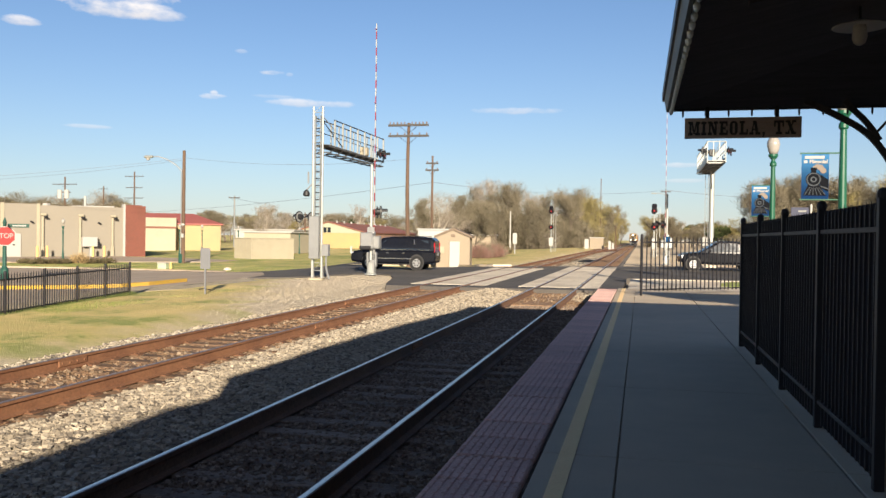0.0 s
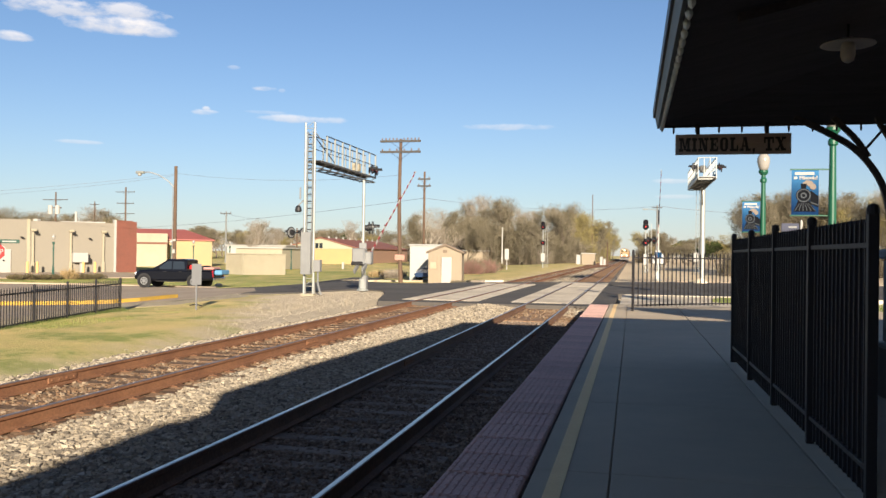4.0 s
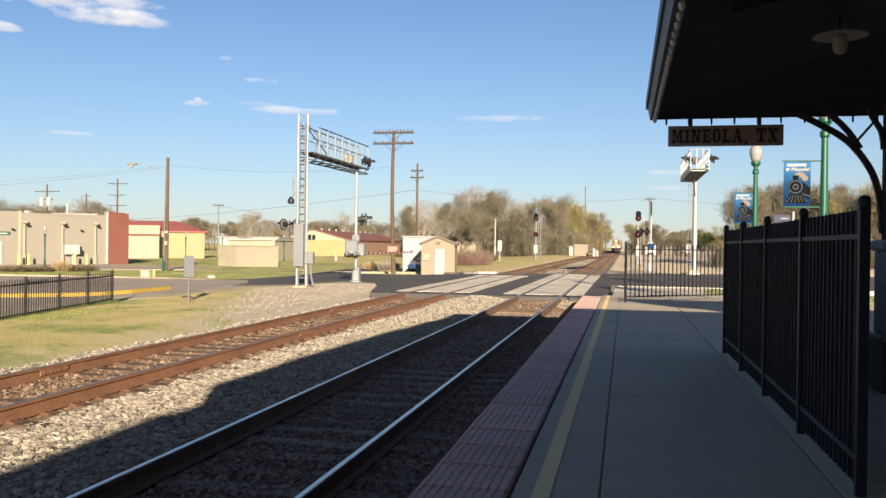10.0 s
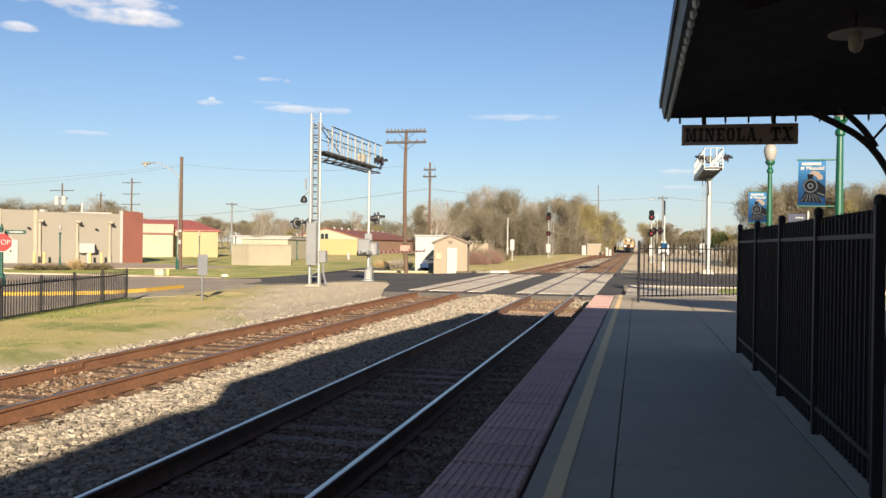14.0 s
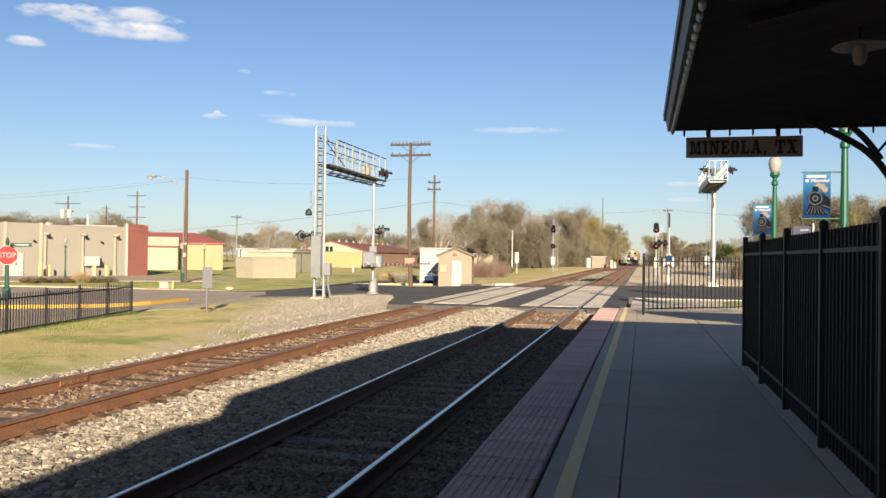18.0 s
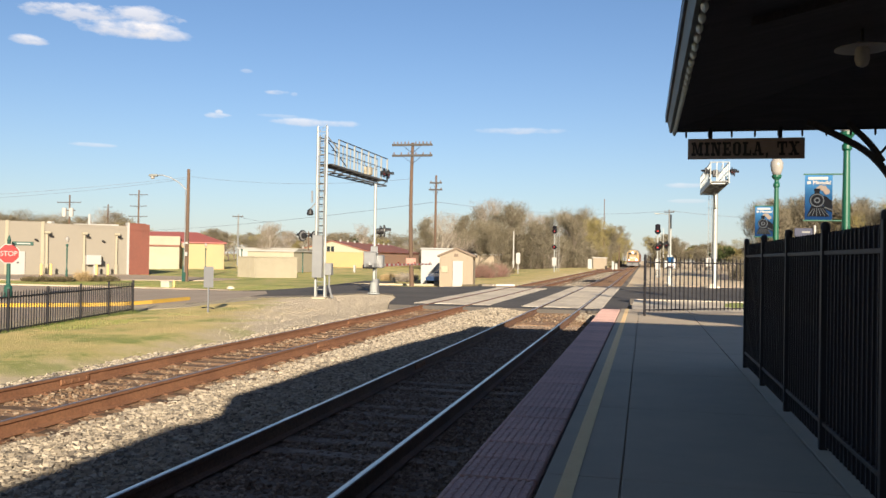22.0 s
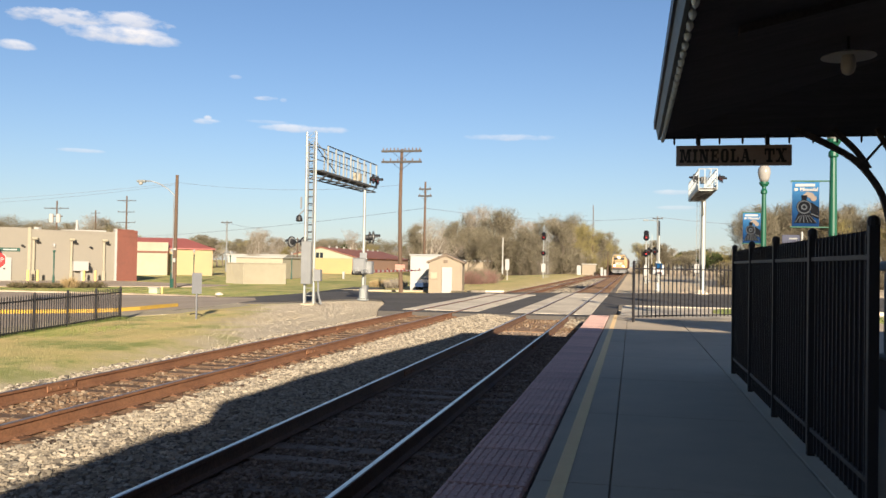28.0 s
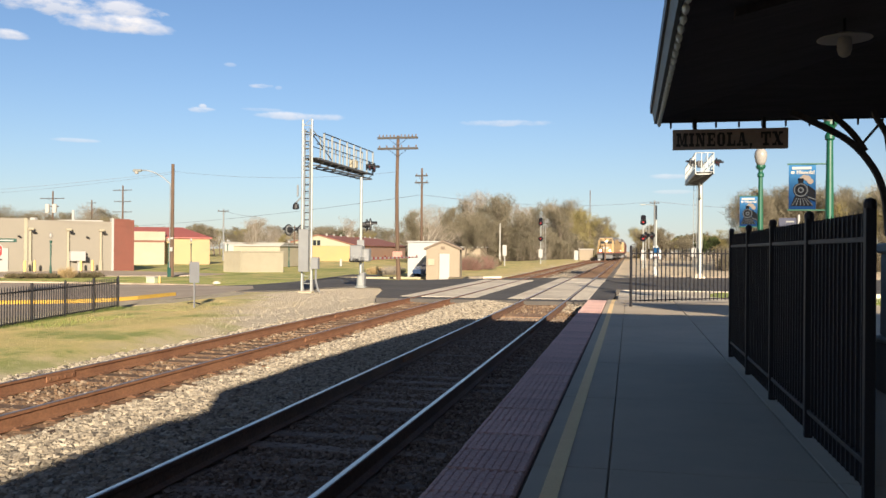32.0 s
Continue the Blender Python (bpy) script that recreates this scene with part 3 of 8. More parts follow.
# paler than the platform's concrete, standing in for sunlight on the apron
setting(sheet("apron", [(-0.4, 28.65), (8.0, 28.65), (8.0, 37.9), (-0.4, 37.9)], -0.12, M_PANEL, 0.2), "concrete apron beyond the platform end, coloured paler for its sunlight", "pavement")
strip("kerb", [(2.9, 62.2), (60, 62.9)], 0.3, 0.1, RAIL - 0.1, M_STREET, "concrete kerb beside the road", "kerb")
strip("kerb", [(-18, 51), (-10.4, 54.2), (-9.6, 55.2)], 0.5, 0.07, RAIL - 0.06, M_GRAVEL, "pale sandy edge beside the road", "kerb")
strip("kerb", [(-10.2, 53.5), (-9.4, 54.3), (-8.3, 55.1)], 0.45, 0.12, RAIL - 0.06, M_PANEL, "pale concrete kerb past the hut", "kerb")


def rail_line(cx, side, y0, y1, name, material, shiny):
    """One rail: foot, web and head, with its bright running face."""
    x = cx + side * 0.7525
    prof = [(-0.07, 0), (0.07, 0), (0.07, 0.012), (0.012, 0.03), (0.009, 0.12), (0.035, 0.135), (0.036, 0.165), (-0.036, 0.165), (-0.035, 0.135), (-0.009, 0.12), (-0.012, 0.03), (-0.07, 0.012)]
    ob = thing(name, x, y0, RAIL - 0.172, "rusty steel rail with a worn bright head" if shiny else "brown rusty steel rail", "rail")
    part("rail_body", S().prism(prof, 0, y1 - y0), material, ob)
    part("running_face", S().prism([(-0.022, 0.1655), (0.022, 0.1655), (0.016, 0.171), (-0.016, 0.171)], 0, y1 - y0), M_SHINE if shiny else M_WORNHEAD, ob, "bright worn top")
    return ob


for cx, shiny in ((T1, True), (T2, False)):
    for side in (-1, 1):
        rail_line(cx, side, -30, 420, "rail", M_DARKRAIL if shiny else M_RUST, shiny)

# track beds
bed = [(-9.5, -0.62), (-8.95, -0.40), (-8.5, -0.375), (-5.75, -0.375), (-5.2, -0.40), (-4.7, -0.375), (-1.27, -0.375), (-1.27, -0.62)]
setting(solid("track_bed", S().prism(bed, -40, 430), M_BALLAST), "crushed stone ballast bed under both tracks, darkened for shade between stones", "ballast")
# same dirt as the rusty bed beyond, coloured darker where shade falls
dark_prof = [(T1 - 1.0, -0.374), (-1.275, -0.374), (-1.275, -0.362), (T1 - 0.85, -0.362)]
setting(solid("stained_bed", S().prism(dark_prof, -40, 24.6), M_DARKBED), "ballast between the rails, coloured dark for the depot's shade", "ballast")
M_RUSTBED = surface("rusty_dirt", (0.352, 0.216, 0.123), 0.95, vary=0.35, scale=6, fine=40, second=(0.211, 0.132, 0.0792), bump=0.8, depth=0.03)
rust = [(T1 - 1.0, -0.374), (-1.275, -0.374), (-1.275, -0.336), (T1 - 0.85, -0.336)]
setting(solid("rusty_bed", S().prism(rust, 24.605, 30.8), M_RUSTBED), "rust-brown dirt between the rails before the road", "ballast")
infill = [(T2 - 1.3, -0.376), (T2 + 1.3, -0.376), (T2 + 1.2, -0.353), (T2 - 1.2, -0.353)]
setting(solid("track_infill", S().prism(infill, -20, 30.5), M_RUSTBED), "rusty dirt filling the ties of the brown track", "ballast")


def stones(name, spots, label, material, size):
    """Loose crushed stones, joined: lumps of uneven shape lying on the bed."""
    cube = np.array([(i, j, k) for i in (-1, 1) for j in (-1, 1) for k in (-1, 1)], float) * 0.62
    faces = np.array([(0, 1, 3, 2), (4, 6, 7, 5), (0, 4, 5, 1), (2, 3, 7, 6), (0, 2, 6, 4), (1, 5, 7, 3)])
    rng = np.random.default_rng(7)
    n = len(spots)
    v = cube[None] * (1 + rng.uniform(-0.35, 0.35, (n, 8, 3)))
    v *= rng.uniform(0.55, 1.3, (n, 1, 1)) * size * np.array([1.0, 1.0, 0.75])
    a = rng.uniform(0, 2 * np.pi, n)
    b = rng.uniform(-0.7, 0.7, n)
    ca, sa, cb, sb = np.cos(a)[:, None], np.sin(a)[:, None], np.cos(b)[:, None], np.sin(b)[:, None]
    x, y, z = v[..., 0], v[..., 1], v[..., 2]
    y, z = y * cb - z * sb, y * sb + z * cb
    x, y = x * ca - y * sa, x * sa + y * ca
    v = np.stack([x, y, z], -1) + np.asarray(spots)[:, None, :]
    f = (faces[None] + 8 * np.arange(n)[:, None, None]).reshape(-1, 4)
    me = bpy.data.meshes.new(name)
    me.from_pydata(v.reshape(-1, 3).tolist(), [], f.tolist())
    me.materials.append(material)
    return setting(new(name, me), label, "ballast", "stuff")


def bed_spots(n, x0, x1, y0, y1, z, power=1.6, wave=0.6):
    rng = np.random.default_rng(int(n + 10 * y1))
    y = y0 + (y1 - y0) * rng.random(n) ** power
    x = rng.uniform(x0, x1, n)
    zz = z + 0.05 * np.sin(x * 2.1 + y * 0.8) * np.sin(y * 1.7) * wave + rng.uniform(-0.012, 0.022, n)
    return np.stack([x, y, zz], 1)


M_RUSTSTONES = islands("rust_stained_stones", ((0.299, 0.189, 0.114), (0.194, 0.119, 0.0704), (0.396, 0.308, 0.22), (0.132, 0.0836, 0.0528), (0.334, 0.238, 0.154)))
sp = np.concatenate([bed_spots(60000, -6.1, -3.75, 4, 31, -0.366, 1.5, 0.2), bed_spots(7000, -9.15, -8.35, 7, 31, -0.39), bed_spots(5000, -8.9, -3.9, 56, 140, -0.37, 1.2)])
stones("ballast_stones", sp, "loose pale crushed ballast stones", M_STONES, 0.038)
sp = np.concatenate([bed_spots(7000, -7.85, -6.45, 6, 31, -0.366, 1.5, 0.25), bed_spots(4200, -6.36, -5.9, 5, 31, -0.38, 1.4), bed_spots(3000, -8.45, -7.95, 7, 31, -0.39), bed_spots(380, -3.62, -2.28, 24.7, 30.1, -0.345, 1.0), bed_spots(420, -2.1, -1.4, 24.7, 30.2, -0.335, 1.0)])
stones("rusty_stones", sp, "rust-stained ballast stones along the brown rails", M_RUSTSTONES, 0.034)
# stones take the darkened tone of the shaded bed
sp = np.concatenate([bed_spots(14000, -2.1, -1.28, 3, 31, -0.358, wave=0.1), bed_spots(17000, -3.6, -2.3, 3, 24.5, -0.362, wave=0.1)])
stones("dark_stones", sp, "loose ballast stones coloured dark like the shaded bed", M_DARKSTONES, 0.024)


def heap(x, y):
    """Height of the ballast heaps between the tracks before the road."""
    return 0.20 * np.exp(-((x + 4.95) / 0.75) ** 2 - ((y - 28.9) / 1.5) ** 2) + 0.15 * np.exp(-((x + 5.15) / 0.6) ** 2 - ((y - 25.3) / 1.1) ** 2)


hs = S()
hx, hy = np.linspace(-6.0, -3.9, 15), np.linspace(23, 31.2, 34)
hs.v = [(float(x), float(y), -0.395 + float(heap(x, y))) for y in hy for x in hx]
hs.f = [(k * 15 + i, k * 15 + i + 1, k * 15 + i + 16, k * 15 + i + 15) for k in range(33) for i in range(14)]
setting(solid("ballast_heap", hs, M_BALLAST), "low heaps of crushed stone between the tracks", "ballast")
mound = bed_spots(7500, -5.95, -4.0, 23.2, 31, -0.365, 1.0, 0.0)
mound[:, 2] += heap(mound[:, 0], mound[:, 1])
mound = np.concatenate([mound, bed_spots(450, -2.1, -1.3, 26.5, 30.4, -0.33, 1.0)])
stones("ballast_mound", mound, "heaps of pale ballast stones before the road", M_STONES, 0.042)

# ties
tie_mesh = S().box(0, 0, 0, 2.6, 0.23, 0.17, 0.012).mesh("tie")
tie_mesh.materials.append(M_TIE)
dark_tie = S().box(0, 0, 0, 2.6, 0.23, 0.17, 0.012).mesh("dark_tie")
dark_tie.materials.append(M_DARKTIE)
trk = {}
for cx, nm in ((T1, "dark shaded"), (T2, "rusty brown")):
    holder = thing("track_ties", cx, 0, RAIL - 0.26, nm + " wooden ties under the rails", "ties")
    trk[cx] = holder
    y, k = 2.0, 0
    far = S()
    while y < 300:
        if not 30.6 < y < 56.5:
            m = pose(random.uniform(-0.05, 0.05), y, random.uniform(-0.012, 0.006), 0, 0, random.uniform(-1.2, 1.2))
            if y < 62:
                part("tie", dark_tie if cx == T1 else tie_mesh, M_TIE, holder, at=Matrix.Translation((0, 0, -0.007 if cx == T1 else 0)) @ m)
            else:
                far.box(0, 0, 0, 2.6, 0.23, 0.17, 0, None)
                far.v[-8:] = [tuple(m @ Vector(p)) for p in far.v[-8:]]
        y += 0.53 + random.uniform(-0.02, 0.02)
    tagged(part("far_tie_rest", far, M_TIE, holder), kind="stuff")

# loose gravel round the signal tower
rg = np.random.default_rng(3)
gv = np.stack([rg.uniform(-15.0, -9.0, 16000), rg.uniform(12, 38.6, 16000)], 1)
gv = gv[(gv[:, 0] > -9.6 - 0.36 * np.maximum(gv[:, 1] - 17, 0) + np.abs(rg.normal(0, 0.7, 16000))) & (gv[:, 0] > -14.8) & (gv[:, 0] < -9.0 - 0.2 * np.maximum(gv[:, 1] - 31, 0))]
stones("gravel_stones", [tuple(lay(x, y, ground_z(x, y) + 0.004)) for x, y in gv], "loose pale gravel beside the signal tower", M_GRAVELSTONES, 0.011)
# concrete crossing panels, each slab its own piece
for cx, y0, y1 in ((T1, 31.5, 56.0), (T2, 31.6, 51.5)):
    field = thing("level_crossing", cx, 0, RAIL - 0.024, "pale concrete crossing slabs between and beside the rails", "crossing")
    y = y0
    while y < y1 - 0.5:
        ln = min(2.44, y1 - y)
        for a, b in ((-1.48, -0.83), (-0.66, 0.66), (0.83, 1.48)):
            part("slab", S().box((a + b) / 2, y + ln / 2, -0.1, b - a, ln - 0.02, 0.2 + random.uniform(-0.004, 0.006), 0.012), M_PANEL, field)
        y += ln

# platform: concrete slabs with joints, painted line, tactile tiles
PLAT_END = 28.6
plat = setting(solid("platform", S().box(4.4, (PLAT_END - 30) / 2, -0.33, 10.2, PLAT_END + 30, 0.6), M_CONCRETE), "grey concrete station platform", "platform")
slab_x = ((-0.692, -0.141), (-0.129, 1.405), (1.42, 3.2), (3.22, 6.2))
cuts = [-6, -3, 0.2, 3.3, 6.35, 9.4, 12.4, 15.5, 18.5, 21.6, 24.6, PLAT_END]
for a, b in slab_x:
    for y0, y1 in zip(cuts, cuts[1:]):
        part("slab", S().box((a + b) / 2, (y0 + y1) / 2, -0.015, b - a, y1 - y0 - 0.012, 0.03, 0.006), M_CONCRETE, plat)
part("edge_line", S().box(-0.505, (PLAT_END - 6) / 2, 0.0025, 0.115, PLAT_END + 6, 0.003), M_EDGELINE, plat, "worn pale yellow painted line")

# tactile tile: a slab with raised bars of small domes
tile = S().box(0, 0, -0.02, 0.6, 0.555, 0.044, 0.01)
for i in range(10):
    for j in range(5):
        tile.box(-0.27 + i * 0.06, -0.24 + j * 0.12, 0.004, 0.03, 0.1, 0.008, 0.003)
tile_mesh = tile.mesh("tile")
tile_mesh.materials.append(M_TACTILE)
tact = setting(solid("tactile_strip", S().box(-1.022, (PLAT_END - 6) / 2, -0.33, 0.62, PLAT_END + 6, 0.58), M_DARKBED), "concrete platform edge carrying red tactile tiles", "platform edge")
y = -5.8
while y < PLAT_END - 0.3:
    part("tile", tile_mesh, M_TACTILE, tact, at=pose(-1.022 + random.uniform(-0.003, 0.003), y, random.uniform(-0.003, 0.003)))
    y += 0.61

# tie plates with spikes under the rusty rails, and bars at the rail joints
plate = S().box(0, 0, 0, 0.34, 0.19, 0.02, 0.004)
for sx, sy in ((-0.1, -0.05), (0.1, 0.05), (-0.1, 0.06), (0.1, -0.06)):
    plate.box(sx, sy, 0.014, 0.025, 0.03, 0.02)
M_PLATE = surface("tie_plate_rust", (0.167, 0.081, 0.044), 0.9, vary=0.3, scale=8, fine=40)
plate_mesh = plate.mesh("tie_plate")
plate_mesh.materials.append(M_PLATE)
for ob in list(trk[T2].children):
    if ob.name.startswith("tie") and ob.matrix_basis.translation.y < 31:
        for sx in (-0.7525, 0.7525):
            part("tie_plate", plate_mesh, M_PLATE, trk[T2], at=ob.matrix_basis @ Matrix.Translation((sx, 0, 0.09)))
for x, y in ((T2 - 0.7525, 10.6), (T2 + 0.7525, 16.4), (T2 - 0.7525, 22.4), (T1 - 0.7525, 14.0), (T1 + 0.7525, 19.5)):
    jb = thing("joint_bar", x, y, RAIL - 0.085, "bolted steel joint bar on a rail", "rail joint", "rail joints")
    for sx in (-1, 1):
        bar = part("bar", S().box(sx * 0.02, 0, 0, 0.02, 0.62, 0.085, 0.006), M_RUST, jb)
        for k in range(4):
            part("bolt", S().rod((sx * 0.028, -0.24 + 0.16 * k, 0), (sx * 0.042, -0.24 + 0.16 * k, 0), 0.014, n=6), M_RUST, bar)

# ---- depot canopy, sign, fences ----
EAVE_X, EAVE_Y, EAVE_Z = 0.40, 10.72, 3.2


M_BEAD = surface("pale_beads", (0.58, 0.62, 0.59), 0.6, vary=0.1)


def build_canopy():
    c = thing("depot_canopy", EAVE_X, EAVE_Y, EAVE_Z, "dark green depot canopy with boarded soffit and beaded fascia", "canopy")
    # soffit and roof slope up from the eave towards the depot
    w, ln, rise = 7.0, 26.0, 1.6
    inner = [(-0.085, 0, 0), (w, 0, 0), (2.2, -2.2, 0.5), (w, -2.2, 0.5), (-0.085, -ln, 0), (2.2, -ln, 0.5), (w, -ln, 0.5)]
    faces = [(0, 4, 5, 2), (0, 2, 3, 1), (2, 5, 6, 3)]
    v = inner + [(x, y, z + 0.04) for x, y, z in inner]
    part("soffit", S().add(v, faces + [tuple(i + 7 for i in f[::-1]) for f in faces]), M_CANOPY, c)
    upper = [(-0.12, 0.1, 0.2), (w, 0.1, 0.2), (3.4, -3.4, 0.95), (w, -3.4, 0.95), (-0.12, -ln, 0.2), (3.4, -ln, 0.95), (w, -ln, 0.95)]
    v = upper + [(x, y, z + 0.06) for x, y, z in upper]
    part("roof", S().add(v, faces + [tuple(i + 7 for i in f[::-1]) for f in faces] + [(0, 1, 8, 7), (4, 0, 7, 11)]), M_BROWNROOF, c)
    # unseen boards added above the eave; their stepped top shapes the ballast's shadow edge
    edge = [(-0.12, 0.0, 0.2), (0.1, -7.5, 0.8), (0.2, -12.4, 1.06), (0.25, -15.6, 1.13), (0.25, -15.61, 0.75), (0.1, -ln, 0.75)]
    for (ax, ay, az), (bx, by, bz) in zip(edge, edge[1:]):
        if ay - by > 0.1:
            q = [(ax, ay, 0.2), (bx, by, 0.2), (bx, by, bz), (ax, ay, az + 0.001)]
            part("parapet", S().add(q + [(x + 0.06, y, z) for x, y, z in q], [(0, 1, 2, 3), (7, 6, 5, 4), (0, 4, 5, 1), (1, 5, 6, 2), (2, 6, 7, 3), (3, 7, 4, 0)]), M_BROWNROOF, c)
    part("fascia", S().prism([(-0.115, -0.03), (-0.085, -0.03), (-0.12, 0.12), (-0.145, 0.12)], -ln, 0.03), M_FASCIA, c, "weathered grey green fascia board")
    part("gutter_edge", S().prism([(-0.165, 0.11), (-0.135, 0.11), (-0.145, 0.2), (-0.17, 0.2)], -ln, 0.1), M_BLACK, c)
    part("end_board", S().box(w / 2, 0.04, 0.09, w + 0.1, 0.05, 0.22), M_CANOPY, c)
    bead = S().lathe([(0.01, 0.02), (0.014, 0.0), (0.025, -0.025), (0.024, -0.045), (0.014, -0.066), (0.004, -0.074)], n=8).mesh("bead")
    bead.materials.append(M_BEAD)
    y = -0.1
    while y > -9:
        part("bead", bead, M_BEAD, c, "pale turned bead", at=(-0.062, y, -0.012))
        y -= 0.25
    x = 0.08
    drop = S().lathe([(0.01, 0), (0.013, -0.03), (0.012, -0.07), (0.004, -0.09)], n=6).mesh("drop")
    drop.materials.append(M_CANOPY)
    while x < 4:
        part("drop", drop, M_CANOPY, c, at=(x, 0.02, -0.01))
        x += 0.265
    for y in (-4.6, -6.6, -8.6):
        part("rafter", S().prism([(0.3, 0.02), (2.2, 0.46), (w, 0.46), (w, 0.52), (2.2, 0.52), (0.3, 0.08)], y, y + 0.09), M_CANOPY, c)
    return c


build_canopy()


# slab-serif letters: upright strokes as (x0, y0, x1, y1), slanted ones as four corners; the first value is the width
LETTERS = {
    "M": (0.95, [(0.1, 0, 0.25, 1), (0.68, 0, 0.86, 1), (0, 0, 0.36, 0.2), (0.56, 0, 0.96, 0.2), (0, 0.82, 0.3, 1), (0.66, 0.82, 0.96, 1)], [((0.2, 1), (0.36, 1), (0.54, 0.1), (0.42, 0.1)), ((0.76, 1), (0.62, 1), (0.43, 0.1), (0.53, 0.1))]),
    "I": (0.42, [(0.1, 0, 0.32, 1), (0, 0, 0.42, 0.2), (0, 0.8, 0.42, 1)], []),
    "N": (0.82, [(0.1, 0, 0.23, 1), (0.58, 0, 0.72, 1), (0, 0, 0.34, 0.2), (0, 0.82, 0.3, 1), (0.46, 0.82, 0.82, 1)], [((0.13, 1), (0.35, 1), (0.72, 0), (0.5, 0))]),
    "E": (0.7, [(0.1, 0, 0.32, 1), (0, 0.83, 0.66, 1), (0, 0, 0.68, 0.17), (0.3, 0.43, 0.5, 0.57), (0.54, 0.64, 0.66, 1), (0.56, 0, 0.68, 0.36), (0.42, 0.35, 0.5, 0.65)], []),
    "O": (0.7, [(0.03, 0.2, 0.26, 0.8), (0.44, 0.2, 0.67, 0.8), (0.18, 0.85, 0.52, 1), (0.18, 0, 0.52, 0.15)], [((0.03, 0.8), (0.26, 0.8), (0.3, 1), (0.18, 1)), ((0.67, 0.8), (0.44, 0.8), (0.4, 1), (0.52, 1)), ((0.03, 0.2), (0.26, 0.2), (0.3, 0), (0.18, 0)), ((0.67, 0.2), (0.44, 0.2), (0.4, 0), (0.52, 0))]),
    "L": (0.68, [(0.1, 0, 0.32, 1), (0, 0.83, 0.44, 1), (0, 0, 0.68, 0.17), (0.55, 0, 0.68, 0.42)], []),
    "A": (0.88, [(0, 0, 0.34, 0.18), (0.48, 0, 0.88, 0.18), (0.2, 0.3, 0.62, 0.42), (0.28, 0.86, 0.54, 1)], [((0.1, 0), (0.22, 0), (0.44, 1), (0.34, 1)), ((0.52, 0), (0.76, 0), (0.54, 1), (0.34, 1))]),
    ",": (0.34, [(0.05, 0, 0.25, 0.2)], [((0.13, 0.02), (0.25, 0.02), (0.12, -0.2), (0.04, -0.16))]),
    " ": (0.4, [], []),
    "T": (0.78, [(0.28, 0, 0.5, 1), (0, 0.83, 0.78, 1), (0, 0.55, 0.13, 1), (0.65, 0.55, 0.78, 1), (0.15, 0, 0.63, 0.18)], []),
    "X": (0.84, [(0, 0.84, 0.38, 1), (0.5, 0.84, 0.84, 1), (0, 0, 0.34, 0.16), (0.44, 0, 0.84, 0.16)], [((0.08, 1), (0.34, 1), (0.76, 0), (0.5, 0)), ((0.1, 0), (0.21, 0), (0.73, 1), (0.62, 1))]),
}


def slab_letters(text, width, height, material, parent, x0, z0):
    """Painted letters on the board's face, each one a thin piece."""
    k = width / (sum(LETTERS[c][0] + 0.1 for c in text) - 0.1)
    x = x0
    for c in text:
        w, bars, slants = LETTERS[c]
        s = S()
        for n, (a, b, e, f) in enumerate(bars):
            s.box(x + (a + e) / 2 * k, -0.0262 - 0.0003 * n, z0 + (b + f) / 2 * height, (e - a) * k, 0.003, (f - b) * height)
        for n, q in enumerate(slants):
            pts = [(x + a * k, z0 + b * height) for a, b in q]
            s.prism(pts, -0.0292 - 0.0003 * n, -0.0255)
        if s.v:
            part("letter", s, material, parent)
        x += (w + 0.1) * k


def build_sign():
    s = thing("station_sign", 0.95, EAVE_Y - 0.05, EAVE_Z, "brown wooden station name board hung from the canopy", "sign")
    board = part("board", S().box(0.21, 0, -0.243, 1.32, 0.05, 0.245, 0.004), surface("sign_board", (0.40, 0.315, 0.27), 0.8, vary=0.2, scale=4, fine=30, stretch=(1, 6, 8)), s)
    for x, z in ((-0.19, 0), (0.6, 0)):
        part("hanger", S().box(x, 0, -0.06, 0.045, 0.03, 0.14, 0.004), M_BLACK, s)
    slab_letters("MINEOLA, TX", 1.22, 0.165, M_BLACK, board, -0.41, -0.33)
    return s


build_sign()


